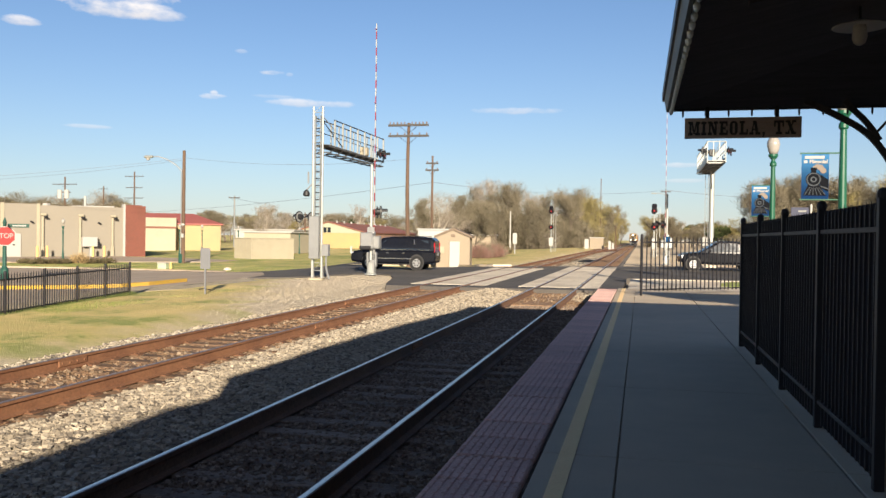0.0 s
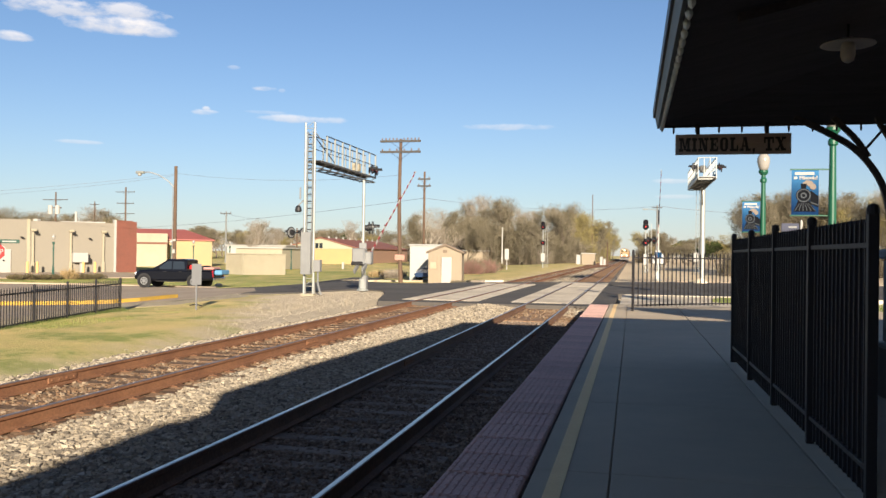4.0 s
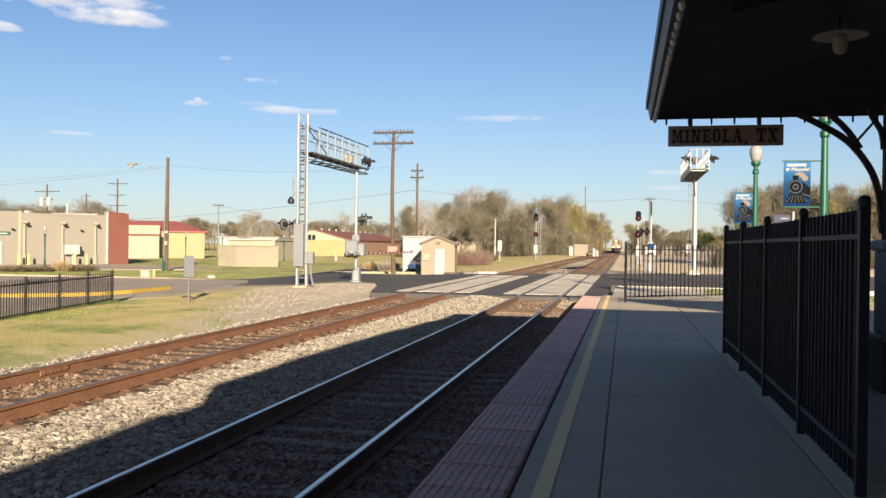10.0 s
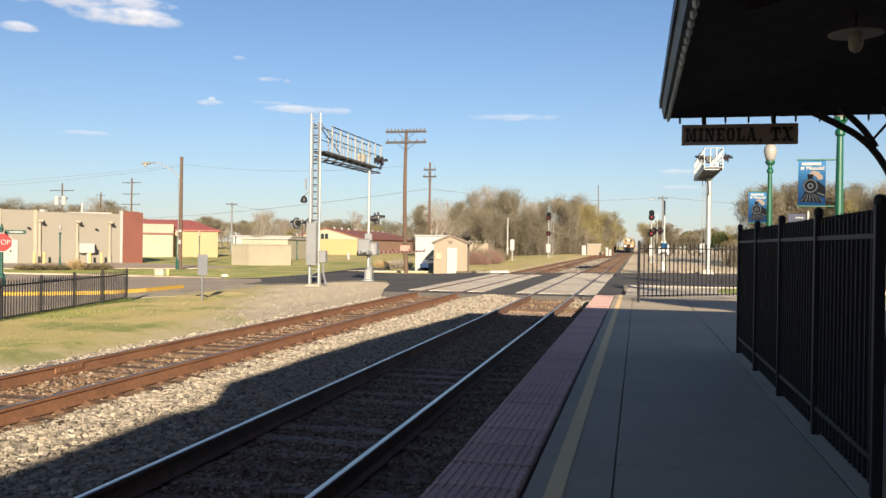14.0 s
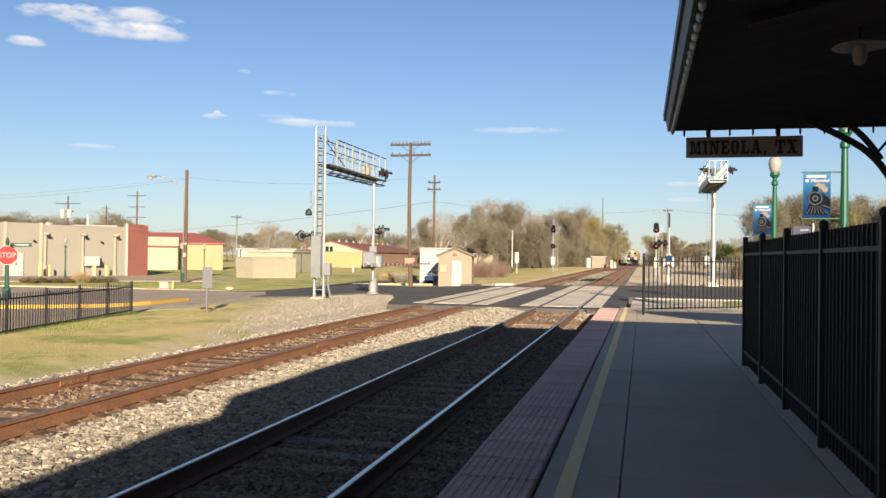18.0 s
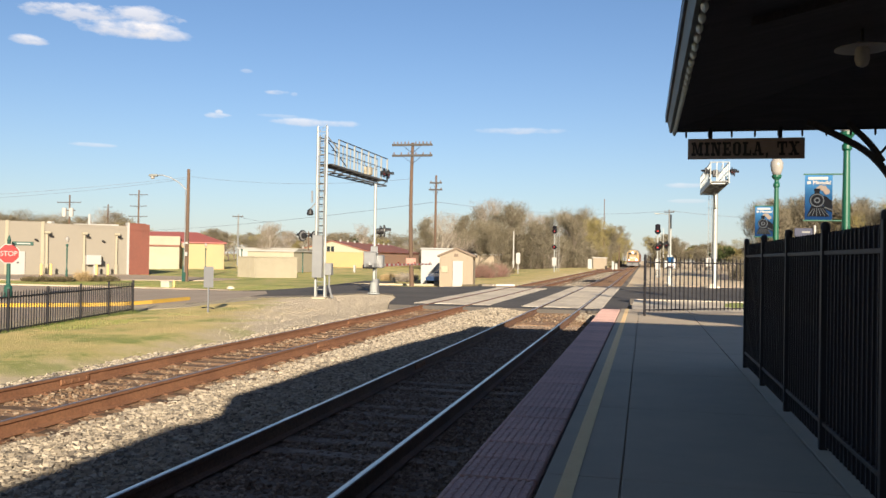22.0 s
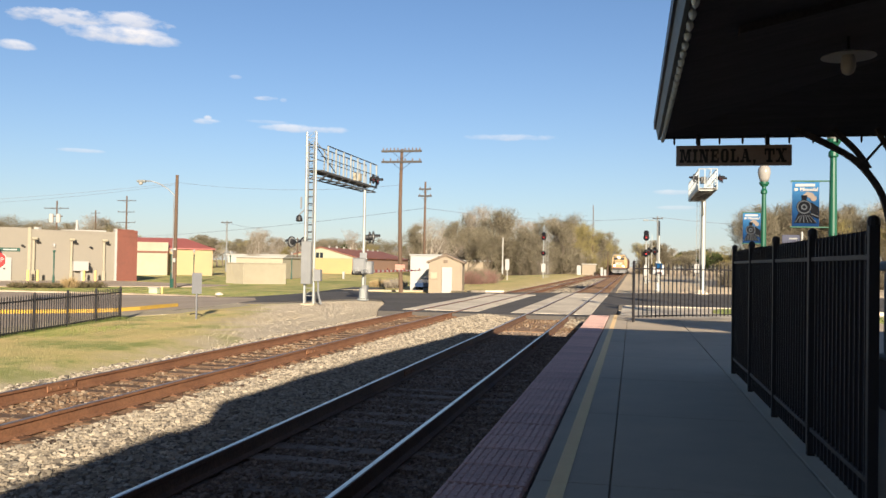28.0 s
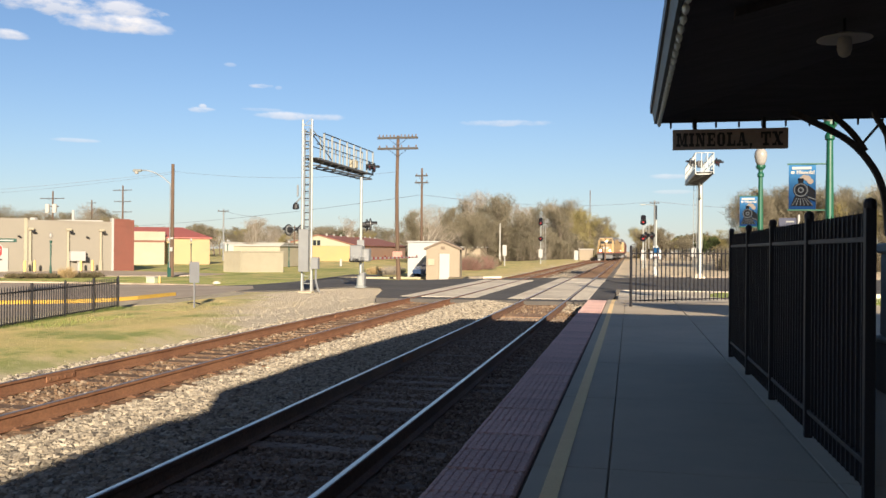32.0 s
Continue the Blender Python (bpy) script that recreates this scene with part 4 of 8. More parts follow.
def picket_fence(name, length, height, spacing, gap, label, group, base=0.05, r=0.009, first=True, rails=(0.12, 0.88), pr=0.033, backed=False):
    """Posts, two rails and pointed pickets along +x."""
    f = thing(name, 0, 0, 0, label, "fence", group)
    n = round(length / spacing)
    post = S().box(0, 0, height / 2, pr * 2, pr * 2, height, 0.004)
    post.lathe([(pr * 1.25, -0.01), (pr * 1.25, 0.025), (pr * 1.0, 0.05), (pr * 0.3, 0.062)], 0, 0, height, 10)
    pm = post.mesh("post")
    pm.materials.append(M_IRON)
    pk = S().box(0, 0, (height * 0.965 + base) / 2, r * 2, r * 2, height * 0.965 - base)
    pk.add([(-r, -r, height * 0.965), (r, -r, height * 0.965), (r, r, height * 0.965), (-r, r, height * 0.965), (0, 0, height * 0.965 + 0.06)], [(0, 1, 4), (1, 2, 4), (2, 3, 4), (3, 0, 4)])
    pkm = pk.mesh("picket")
    pkm.materials.append(M_IRON)
    for i in range(n + 1):
        part("post", pm, M_IRON, f, at=(i * spacing, 0, 0))
    for i in range(n):
        for h in rails:
            part("crossbar", S().box((i + 0.5) * spacing, 0, height * h, spacing - pr * 2, 0.032, 0.036, 0.003), M_IRON, f)
        if backed:
            # black sheet added behind the pickets, closing the gaps between them
            part("screen_panel", S().box((i + 0.5) * spacing, 0.024, (0.03 + height * 0.985) / 2, spacing - pr * 2, 0.004, height * 0.985 - 0.03), M_MATTBLACK, f, "black sheet behind the pickets")
        k = round((spacing - pr * 2) / gap)
        for j in range(1, k):
            part("picket", pkm, M_IRON, f, at=(i * spacing + pr + j * (spacing - pr * 2) / k, 0, 0))
    return f


f1 = picket_fence("picket_fence", 7.64, 1.9, 1.91, 0.128, "tall black iron picket fence along the platform", "station fences", r=0.0085, rails=(0.12, 0.89), backed=True)
f1.matrix_basis = pose(1.52, 13.6, 0, 0, 0, -90)
f2 = picket_fence("gate_fence", 4.5, 1.72, 4.5, 0.158, "black iron picket fence panel across the platform end", "station fences", base=0.12, r=0.013, rails=(0.1, 0.9), pr=0.03)
f2.matrix_basis = pose(0.04, 25.2, 0, 0, 0, 39)
f3 = picket_fence("low_fence", 14.8, 0.95, 1.85, 0.125, "low black iron picket fence beside the lawn", "station fences", base=0.06, r=0.0105, rails=(0.1, 0.86), pr=0.029)
f3.matrix_basis = pose(-15.55, 23.6, -0.30, 0, 0, -77.5)


def build_lamp():
    s = thing("soffit_lamp", 1.687, 7.4, 3.352, "white shaded lamp hanging under the canopy", "lamp")
    part("stem", S().rod((0, 0, 0.0), (0, 0, 0.3), 0.012), M_BLACK, s)
    part("shade", S().lathe([(0.05, 0.035), (0.08, 0.02), (0.205, -0.012), (0.21, -0.02), (0.19, -0.02), (0.07, -0.005)], n=24), M_WHITE, s, smooth=True)
    part("bulb_glass", S().lathe([(0.045, 0.0), (0.055, -0.04), (0.058, -0.1), (0.045, -0.145), (0.018, -0.165)], n=16), M_WHITE, s, smooth=True)


build_lamp()

# ---- signals, gates, poles ----
M_ARMRED = surface("arm_red", (0.26, 0.025, 0.03), 0.5, vary=0.12, bump=0.05)
M_RED = surface("red_paint", (0.396, 0.0144, 0.0144), 0.5, vary=0.08, scale=6, fine=30, bump=0.05)
M_REDLENS = glowing("red_signal_lens", (0.3, 0.008, 0.008), 0.12)
M_DARKLENS = surface("unlit_red_lens", (0.16, 0.01, 0.01), 0.2, vary=0.05, scale=6, fine=30, bump=0)
M_CABLE = surface("cable", (0.10, 0.10, 0.11), 0.6, vary=0.1, bump=0)
M_GLASS = surface("frosted_globe", (0.304, 0.288, 0.264), 0.25, vary=0.06, scale=8, fine=30, bump=0.03)
M_INSUL = surface("insulator", (0.16, 0.12, 0.1), 0.3, vary=0.1, bump=0)
M_BLUE = surface("blue_print", (0.00968, 0.0616, 0.154), 0.85, vary=0.2, scale=3, fine=20, second=(0.00792, 0.044, 0.114), patch=2, bump=0.05, spec=0.1)


def flashers(parent, x, y, z, turn, k=1.0):
    """A pair of round crossing lamps with hoods on a short crossbar."""
    m = pose(x, y, z, 0, 0, turn) @ Matrix.Scale(k, 4)
    arm = part("lamp_arm", S().rod((-0.42, 0, 0), (0.42, 0, 0), 0.03), M_BLACK, parent, at=m)
    for sx in (-0.38, 0.38):
        disc = S().rod((sx, -0.03, 0), (sx, 0.0, 0), 0.24, n=20)
        disc.rod((sx, 0.02, 0), (sx, 0.16, 0), 0.13, 0.1, n=12)
        part("disc", disc, M_BLACK, arm)
        hood = S()
        for i in range(8):
            a0, a1 = math.pi * i / 8, math.pi * (i + 1) / 8
            hood.add([(sx + 0.12 * math.cos(a), yy, 0.12 * math.sin(a)) for a in (a0, a1) for yy in (-0.28, -0.03)], [(0, 1, 3, 2)])
        part("hood", hood, M_BLACK, arm)
        part("disc_back", S().rod((sx, 0.002, 0), (sx, 0.012, 0), 0.2, n=20), M_STEEL, arm)
        part("lens", S().rod((sx, -0.045, 0), (sx, -0.03, 0), 0.105, n=14), M_DARKLENS, arm, "unlit red lens")
    return arm


M_DULLSTEEL = surface("dull_steel", (0.2, 0.205, 0.2), 0.6, metal=0.3, vary=0.1)
M_GRATING = surface("dark_grating", (0.10, 0.10, 0.10), 0.6, metal=0.3, vary=0.15)


def build_cantilever(x, y, rz, label, near):
    c = thing("signal_cantilever", x, y, -0.22, label, "signal bridge", "crossing signals", rz)
    for sx in (-0.21, 0.21):
        part("leg", S().rod((sx, 0, 0), (sx, 0, 7.32), 0.05, 0.046, 10), M_SILVER, c)
    for k in range(22):
        part("rung", S().rod((-0.2, 0, 0.35 + k * 0.32), (0.2, 0, 0.35 + k * 0.32), 0.015, n=6), M_SILVER, c)
        part("lattice_bar", S().rod((-0.2, 0.03, 0.35 + k * 0.32), (0.2, 0.03, 0.67 + k * 0.32), 0.011, n=5), M_SILVER, c)
    for sx in (-0.03, 0.2):
        part("ladder_side", S().box(sx, -0.2, 4.75, 0.035, 0.06, 4.3), M_DULLSTEEL, c)
    for k in range(14):
        part("step", S().rod((-0.03, -0.2, 2.75 + k * 0.3), (0.2, -0.2, 2.75 + k * 0.3), 0.024, n=6), M_BLACK, c)
    part("cabinet", S().box(-0.04, -0.18, 1.75, 0.44, 0.24, 1.8, 0.015), M_STEEL, c, "plain grey metal cabinet")
    part("junction_box", S().box(0.42, -0.05, 1.22, 0.3, 0.24, 0.5, 0.015), M_STEEL, c)
    part("conduit", S().tube([(0.42, 0, 1.0), (0.42, 0, 0.5), (0.55, -0.1, 0.15), (0.62, -0.1, 0.0)], 0.045), M_STEEL, c)
    part("footing", S().box(0, 0, -0.02, 0.6, 0.4, 0.08, 0.02), M_GRAVEL, c)
    for sx, sy in ((-0.21, 0.2), (0.21, 0.2)):
        part("stay", S().rod((sx, sy, 0), (sx, 0.02, 1.5), 0.03), M_STEEL, c)
    part("walkway", S().box(0.12, 4.2, 5.72, 0.56, 7.9, 0.03, 0.008), M_GRATING, c, "dark walkway grating")
    for sx in (-0.16, 0.4):
        part("beam", S().box(sx, 4.2, 5.68, 0.05, 7.9, 0.09, 0.006), M_GRATING, c)
        part("strut", S().rod((sx, 0.1, 5.35), (sx, 8.0, 5.45), 0.03), M_GRATING, c)
        for k in range(8):
            part("web", S().rod((sx, 0.3 + k * 0.98, 5.37), (sx, 1.1 + k * 0.98, 5.66), 0.018, n=5), M_GRATING, c)
        part("handrail", S().rod((sx, 0.9 if sx > 0 else 0.1, 6.85), (sx, 8.12, 6.85), 0.026), M_BLACK, c)
        part("midrail", S().rod((sx, 0.1, 6.3), (sx, 8.12, 6.3), 0.018), M_BLACK, c)
        for k in range(8):
            part("rail_post", S().box(sx, 0.95 + k * 1.02, 6.28, 0.075 if sx > 0 else 0.05, 0.06, 1.15, 0.004), M_SILVER, c)
    for k in range(9):
        part("crosspiece", S().box(0.12, 0.5 + k * 0.92, 5.42, 0.6, 0.05, 0.05), M_GRATING, c)
    part("brace", S().rod((0.21, 0, 6.9), (0.4, 0.95, 6.4), 0.022), M_STEEL, c)
    part("brace", S().rod((0.21, 0, 6.7), (0.4, 1.9, 5.8), 0.022), M_BLACK, c)
    flashers(c, 0.62, 7.2, 6.0, 90)
    part("signal_box", S().box(0.1, 5.9, 6.0, 0.35, 0.4, 0.4, 0.03), M_CREAM, c)
    if near:
        flashers(c, -0.56, 0.1, 2.62, 248)
        part("bell_arm", S().box(-0.42, 0, 4.3, 0.06, 0.06, 0.5, 0.01), M_STEEL, c)
        part("bell", S().lathe([(0.03, 0.25), (0.12, 0.16), (0.15, 0.0), (0.1, -0.05)], -0.5, 0, 3.55), M_BLACK, c)
        part("bell_bracket", S().rod((-0.5, 0, 3.78), (-0.18, 0, 4.1), 0.025), M_STEEL, c)
    return c


build_cantilever(-13.42, 33.95, 0, "silver lattice signal tower with a cantilevered walkway over the road", True)


def build_far_cantilever():
    c = thing("signal_cantilever", 4.62, 60.6, -0.25, "pale steel signal mast with a cantilevered walkway over the road", "signal bridge", "crossing signals")
    part("mast", S().rod((0.08, 0, 0), (0.08, 0, 6.6), 0.18, 0.165, 14), M_SILVER, c)
    part("footing", S().lathe([(0.5, 0), (0.5, 0.15), (0.34, 0.2), (0.3, 0.35)], n=12), M_PANEL, c)
    for sx in (-0.36, -0.16):
        part("ladder_side", S().box(sx, -0.12, 3.6, 0.03, 0.04, 6.0), M_DULLSTEEL, c)
    for k in range(18):
        part("step", S().rod((-0.36, -0.12, 0.8 + k * 0.33), (-0.16, -0.12, 0.8 + k * 0.33), 0.014, n=6), M_DULLSTEEL, c)
    ln = 9.1
    part("walkway", S().box(-0.36, 0.4 - ln / 2, 6.56, 1.0, ln, 0.04, 0.01), M_STEEL, c)
    for sx in (-0.88, 0.15):
        part("beam", S().box(sx, 0.4 - ln / 2, 6.52, 0.07, ln, 0.14, 0.01), M_SILVER, c)
        part("toe_board", S().box(sx, 0.4 - ln / 2, 6.7, 0.02, ln, 0.2), M_SILVER, c)
        part("handrail", S().rod((sx, 0.4, 7.68), (sx, 0.4 - ln, 7.68), 0.028), M_SILVER, c)
        part("midrail", S().rod((sx, 0.4, 7.2), (sx, 0.4 - ln, 7.2), 0.022), M_SILVER, c)
        for k in range(10):
            part("rail_post", S().box(sx, 0.36 - k * (ln - 0.08) / 9, 7.12, 0.05, 0.05, 1.14, 0.004), M_SILVER, c)
    for x in (-0.88, -0.54, -0.2, 0.15):
        part("end_post", S().box(x, 0.4 - ln, 7.12, 0.045, 0.045, 1.14, 0.004), M_SILVER, c)
    part("end_rail", S().rod((-0.88, 0.4 - ln, 7.68), (0.15, 0.4 - ln, 7.68), 0.028), M_SILVER, c)
    part("end_bar", S().rod((-0.54, 0.4 - ln, 6.7), (-0.2, 0.4 - ln, 7.6), 0.02), M_DULLSTEEL, c)
    for k in range(9):
        part("crosspiece", S().box(-0.36, 0.1 - k * 1.08, 6.44, 0.96, 0.07, 0.06), M_SILVER, c)
        part("floor_brace", S().rod((-0.86, 0.05 - k * 0.98, 6.43), (0.13, -0.9 - k * 0.98, 6.43), 0.03, n=5), M_GRATING, c)
    part("brace", S().rod((0.08, 0, 5.4), (-0.2, -2.6, 6.42), 0.05), M_SILVER, c)
    part("junction_box", S().box(-0.36, -0.24, 1.8, 0.3, 0.3, 0.6, 0.02), M_WHITE, c)
    part("signal_box", S().box(-0.55, -7.8, 7.1, 0.34, 0.4, 0.4, 0.03), M_GRATING, c)
    flashers(c, 0.4, -8.2, 7.15, 75)
    flashers(c, -1.0, -8.2, 7.15, 250)
    return c


build_far_cantilever()


def build_gate(x, y, rz, label, k=1.0):
    g = thing("crossing_gate", x, y, -0.22, label, "crossing gate", "crossing gates", rz)
    part("mast", S().rod((0, 0, 0), (0, 0, 5.25), 0.075, 0.065, 12), M_SILVER, g)
    part("base", S().lathe([(0.3, 0), (0.28, 0.06), (0.2, 0.1), (0.17, 0.55), (0.1, 0.6)], n=10), M_SILVER, g)
    part("control_box", S().box(0.1, 0.02, 0.4, 0.24, 0.3, 0.62, 0.02), M_STEEL, g)
    part("gate_mechanism", S().box(-0.12, -0.16, 1.62, 0.62, 0.5, 0.8, 0.05), M_STEEL, g, "grey metal gate motor box")
    part("motor_cover", S().box(0.3, 0.05, 1.55, 0.3, 0.4, 0.62, 0.05), M_STEEL, g)
    part("lower_guard", S().box(-0.16, -0.24, 1.3, 0.6, 0.4, 0.2, 0.05), M_BLACK, g, "black lower guard")
    part("sign_back", S().box(0.02, -0.1, 2.12, 0.36, 0.03, 0.3, 0.01), M_STEEL, g)
    flashers(g, 0.32, 0.1, 3.0, 118, 1.2) if k == 1 else flashers(g, 0.5, 0.12, 3.0, 118, 1.2)
    if k > 1:
        part("phone_sign", S().box(0.0, 0.1, 1.9, 0.5, 0.03, 0.42, 0.01), M_BLUE, g, "small blue notice plate")
    part("ladder_bar", S().rod((0.12, 0, 0.5), (0.12, 0, 1.2), 0.02), M_STEEL, g)
    arm = new("gate_arm", None)
    arm.parent = g
    arm.empty_display_size = 0.1
    arm.matrix_basis = pose(0.12, 0.1, 1.38, 90)
    for sx in (0.1, -0.3):
        part("counterweight", S().box(sx, -0.65, 0, 0.1, 0.7, 0.22, 0.03), M_STEEL, arm)
    part("arm_bracket", S().box(0.0, 0.15, 0, 0.1, 1.1, 0.16, 0.02), M_STEEL, arm)
    L, n = 10.6, 26
    for k in range(n):
        a, b = 0.6 + (L - 0.6) * k / n, 0.6 + (L - 0.6) * (k + 1) / n
        h = 0.12 - 0.05 * k / n
        part("stripe", S().box(0, (a + b) / 2, 0, 0.035, b - a, h, 0.004), M_WHITE if k % 2 else M_ARMRED, arm)
    for yy in (3.6, 6.8, 10.3):
        part("arm_lamp", S().rod((0, yy, 0.05), (0, yy, 0.13), 0.03, n=8), M_DARKLENS, arm)
    return arm


arm_a = build_gate(-12.52, 38.62, 0, "silver crossing gate mast with a red and white striped arm")
arm_b = build_gate(1.9, 65.0, 180, "white crossing gate mast beyond the road with a striped arm", 1.45)


def build_block_signal(x, y, top, low, label):
    s = thing("track_signal", x, y, -0.3, label, "railway signal", "track signals")
    part("mast", S().rod((0, 0, 0), (0, 0, top + 0.3), 0.09, 0.08), M_SILVER, s)
    for h in (top - 0.5, low):
        head = part("signal_head", S().rod((0, -0.28, h), (0, 0.1, h), 0.34, n=18).box(0, -0.05, h + 0.4, 0.56, 0.34, 0.8, 0.14) if h > low else S().rod((0, -0.28, h), (0, 0.1, h), 0.34, n=18), M_MATTBLACK, s)
        part("lens", S().rod((0, -0.34, h), (0, -0.29, h), 0.1, n=14), M_REDLENS, head, "glowing red lens")
        part("hood", S().box(0, -0.42, h + 0.22, 0.42, 0.3, 0.04, 0.01), M_BLACK, head)
    part("relay_box", S().box(0, -0.15, 1.5, 0.55, 0.4, 1.2, 0.03), M_WHITE, s)
    part("ladder", S().box(0.3, 0.3, 2.8, 0.05, 0.05, 5.4).box(0.62, 0.3, 2.8, 0.05, 0.05, 5.4), M_SILVER, s)
    return s


build_block_signal(-12.5, 122.0, 6.35, 3.6, "tall silver track signal showing two red lights")
build_block_signal(1.45, 96.6, 5.65, 3.35, "silver track signal with two red lights beside the track")


M_CROSSARM = surface("weathered_crossarm", (0.075, 0.068, 0.062), 0.9, vary=0.2, scale=5, fine=40)


def utility_pole(x, y, h, r, arms, label, lean=0.0, bend=0.0, category="utility pole", mat=None):
    p = thing("utility_pole", x, y, -0.3, label, category, "wooden poles")
    pts = [(lean * t + bend * math.sin(t * math.pi), 0, h * t) for t in (0, 0.2, 0.4, 0.6, 0.8, 1.0)]
    sh = S()
    for k, (a, b) in enumerate(zip(pts, pts[1:])):
        sh.rod(a, b, r * (1 - 0.07 * k), r * (1 - 0.07 * (k + 1)), 10)
    part("pole", sh, mat or M_POLE, p)
    for z, half, n in arms:
        bx = lean * z / h
        arm = part("crossarm", S().box(bx, -0.12, z, half * 2, 0.1, 0.13, 0.01), M_CROSSARM, p)
        for k in range(n):
            xx = bx - half + 0.12 + k * (2 * half - 0.24) / max(1, n - 1)
            if abs(xx - bx) > 0.15:
                part("insulator", S().lathe([(0.02, 0), (0.045, 0.05), (0.05, 0.09), (0.02, 0.15)], xx, -0.12, z + 0.06, 8), M_INSUL, arm)
        for sx in (-1, 1):
            part("brace", S().rod((bx + sx * half * 0.45, -0.13, z - 0.05), (bx, -0.1, z - 0.5), 0.014, n=5), M_BLACK, arm)
    return p


main_pole = utility_pole(-13.75, 49.9, 8.85, 0.14, ((8.7, 1.27, 11), (8.05, 1.27, 6)), "tall brown wooden utility pole with two crossarms", -0.1, -0.1)
utility_pole(-17.75, 71.8, 9.0, 0.13, ((8.35, 0.55, 3), (7.75, 0.6, 3)), "slim grey wooden utility pole with small crossarms")
utility_pole(-105.9, 139.7, 12.4, 0.2, ((11.0, 2.6, 4),), "far wooden utility pole with transformer cans")
utility_pole(-104.8, 160.5, 15.0, 0.22, ((14.0, 2.2, 4), (11.6, 2.0, 4), (9.4, 2.2, 4)), "far wooden utility pole with three crossarms")
utility_pole(-123.5, 176.7, 13.0, 0.2, ((12.3, 1.2, 2),), "far wooden utility pole")
utility_pole(-10.55, 232.0, 18.3, 0.15, (), "tall thin wooden pole beside the woods")
utility_pole(-60.0, 118.0, 7.8, 0.15, ((7.5, 0.9, 3),), "pale far utility pole behind low buildings", mat=M_DULLSTEEL)
utility_pole(-4.7, 168.3, 4.6, 0.14, (), "short wooden post beside the track")
utility_pole(-46.5, 113.0, 5.2, 0.13, ((4.9, 0.7, 2),), "far wooden utility pole behind low buildings")
lit_pole = utility_pole(3.68, 134.0, 9.75, 0.15, ((9.35, 0.75, 3),), "pale weathered utility pole with a lamp beyond the crossing", mat=M_DULLSTEEL)
part("lamp_arm", S().tube([(0, -0.1, 8.9), (-0.8, -0.2, 9.1), (-1.5, -0.25, 9.12)], 0.05), M_SILVER, lit_pole)
part("lamp_head", S().box(-1.8, -0.25, 9.1, 0.8, 0.3, 0.18, 0.06), M_SILVER, lit_pole, "silver street lamp head")
notice = part("notice_board", S().box(-0.04, -0.18, 1.62, 0.62, 0.03, 0.34, 0.01), surface("faded_red", (0.45, 0.25, 0.2), 0.8), main_pole, "faded red notice board")
part("notice_bar", S().box(-0.04, -0.2, 1.64, 0.46, 0.01, 0.07), M_TAN, notice)
can = thing("pole_transformer", -105.9, 139.2, 0, "pair of white transformer cans on a pole", "transformer")
for sx in (-0.75, 0.75):
    part("can", S().rod((sx, 0, 8.0), (sx, 0, 9.6), 0.42, n=12), M_WHITE, can)
part("bracket", S().box(0, 0.3, 9.2, 2.6, 0.3, 0.2), M_POLE, can)


def build_street_light():
    p = thing("street_lamp", -28.3, 48.7, -0.25, "brown wooden pole with a curved street lamp arm", "street lamp")
    part("pole", S().rod((0, 0, 0), (0.03, 0, 7.15), 0.125, 0.095, 12), M_POLE, p)
    pts = [(0, 0, 5.75), (-0.5, -0.1, 6.25), (-1.1, -0.2, 6.6), (-1.6, -0.3, 6.75), (-2.1, -0.35, 6.76)]
    part("arm", S().tube(pts, 0.035, 8), M_STEEL, p)
    hd = part("lamp_head", S().box(-2.25, -0.36, 6.74, 0.6, 0.28, 0.16, 0.06), M_SILVER, p)
    part("lens", S().lathe([(0.04, -0.17), (0.11, -0.14), (0.13, 0.0)], -2.3, -0.36, 6.68), M_GLASS, hd)
    part("meter_box", S().box(0.05, -0.16, 1.75, 0.16, 0.14, 0.26, 0.02), M_WHITE, p)
    part("tape_band", S().rod((0, 0, 2.4), (0, 0, 2.52), 0.125, n=12), M_WHITE, p)
    part("riser", S().rod((-0.11, -0.08, 0), (-0.11, -0.08, 5.8), 0.025), M_STEEL, p)
    part("base_box", S().box(-0.1, -0.1, 0.3, 0.24, 0.22, 0.6, 0.04), M_DKGREEN, p, "dark green box at the foot")


build_street_light()


def banner_print():
    """Printed cloth: a pale blue sky that deepens downwards."""
    m = surface("banner_print", (0.03, 0.13, 0.30), 0.85, vary=0.12, scale=4, fine=25, second=(0.026, 0.115, 0.27), patch=2, bump=0.05, spec=0.1)
    n, l = m.node_tree.nodes, m.node_tree.links
    bs = n["Principled BSDF"]
    old = bs.inputs["Base Color"].links[0].from_socket
    co, sep = n.new("ShaderNodeTexCoord"), n.new("ShaderNodeSeparateXYZ")
    l.new(co.outputs["Object"], sep.inputs[0])
    mr = n.new("ShaderNodeMapRange")
    mr.inputs[1].default_value, mr.inputs[2].default_value = -0.4, 0.6
    l.new(sep.outputs[2], mr.inputs[0])
    rp = n.new("ShaderNodeValToRGB")
    e = rp.color_ramp.elements
    e[0].color, e[1].color = (0.16, 0.2, 0.28, 1), (1.5, 1.3, 1.15, 1)
    e.new(0.45).color = (0.5, 0.5, 0.52, 1)
    l.new(mr.outputs[0], rp.inputs[0])
    mx = n.new("ShaderNodeMix")
    mx.data_type, mx.blend_type = "RGBA", "MULTIPLY"
    mx.inputs[0].default_value = 1.0
    l.new(old, mx.inputs[6])
    l.new(rp.outputs[0], mx.inputs[7])
    l.new(mx.outputs[2], bs.inputs["Base Color"])
    return m


M_BANNER = banner_print()
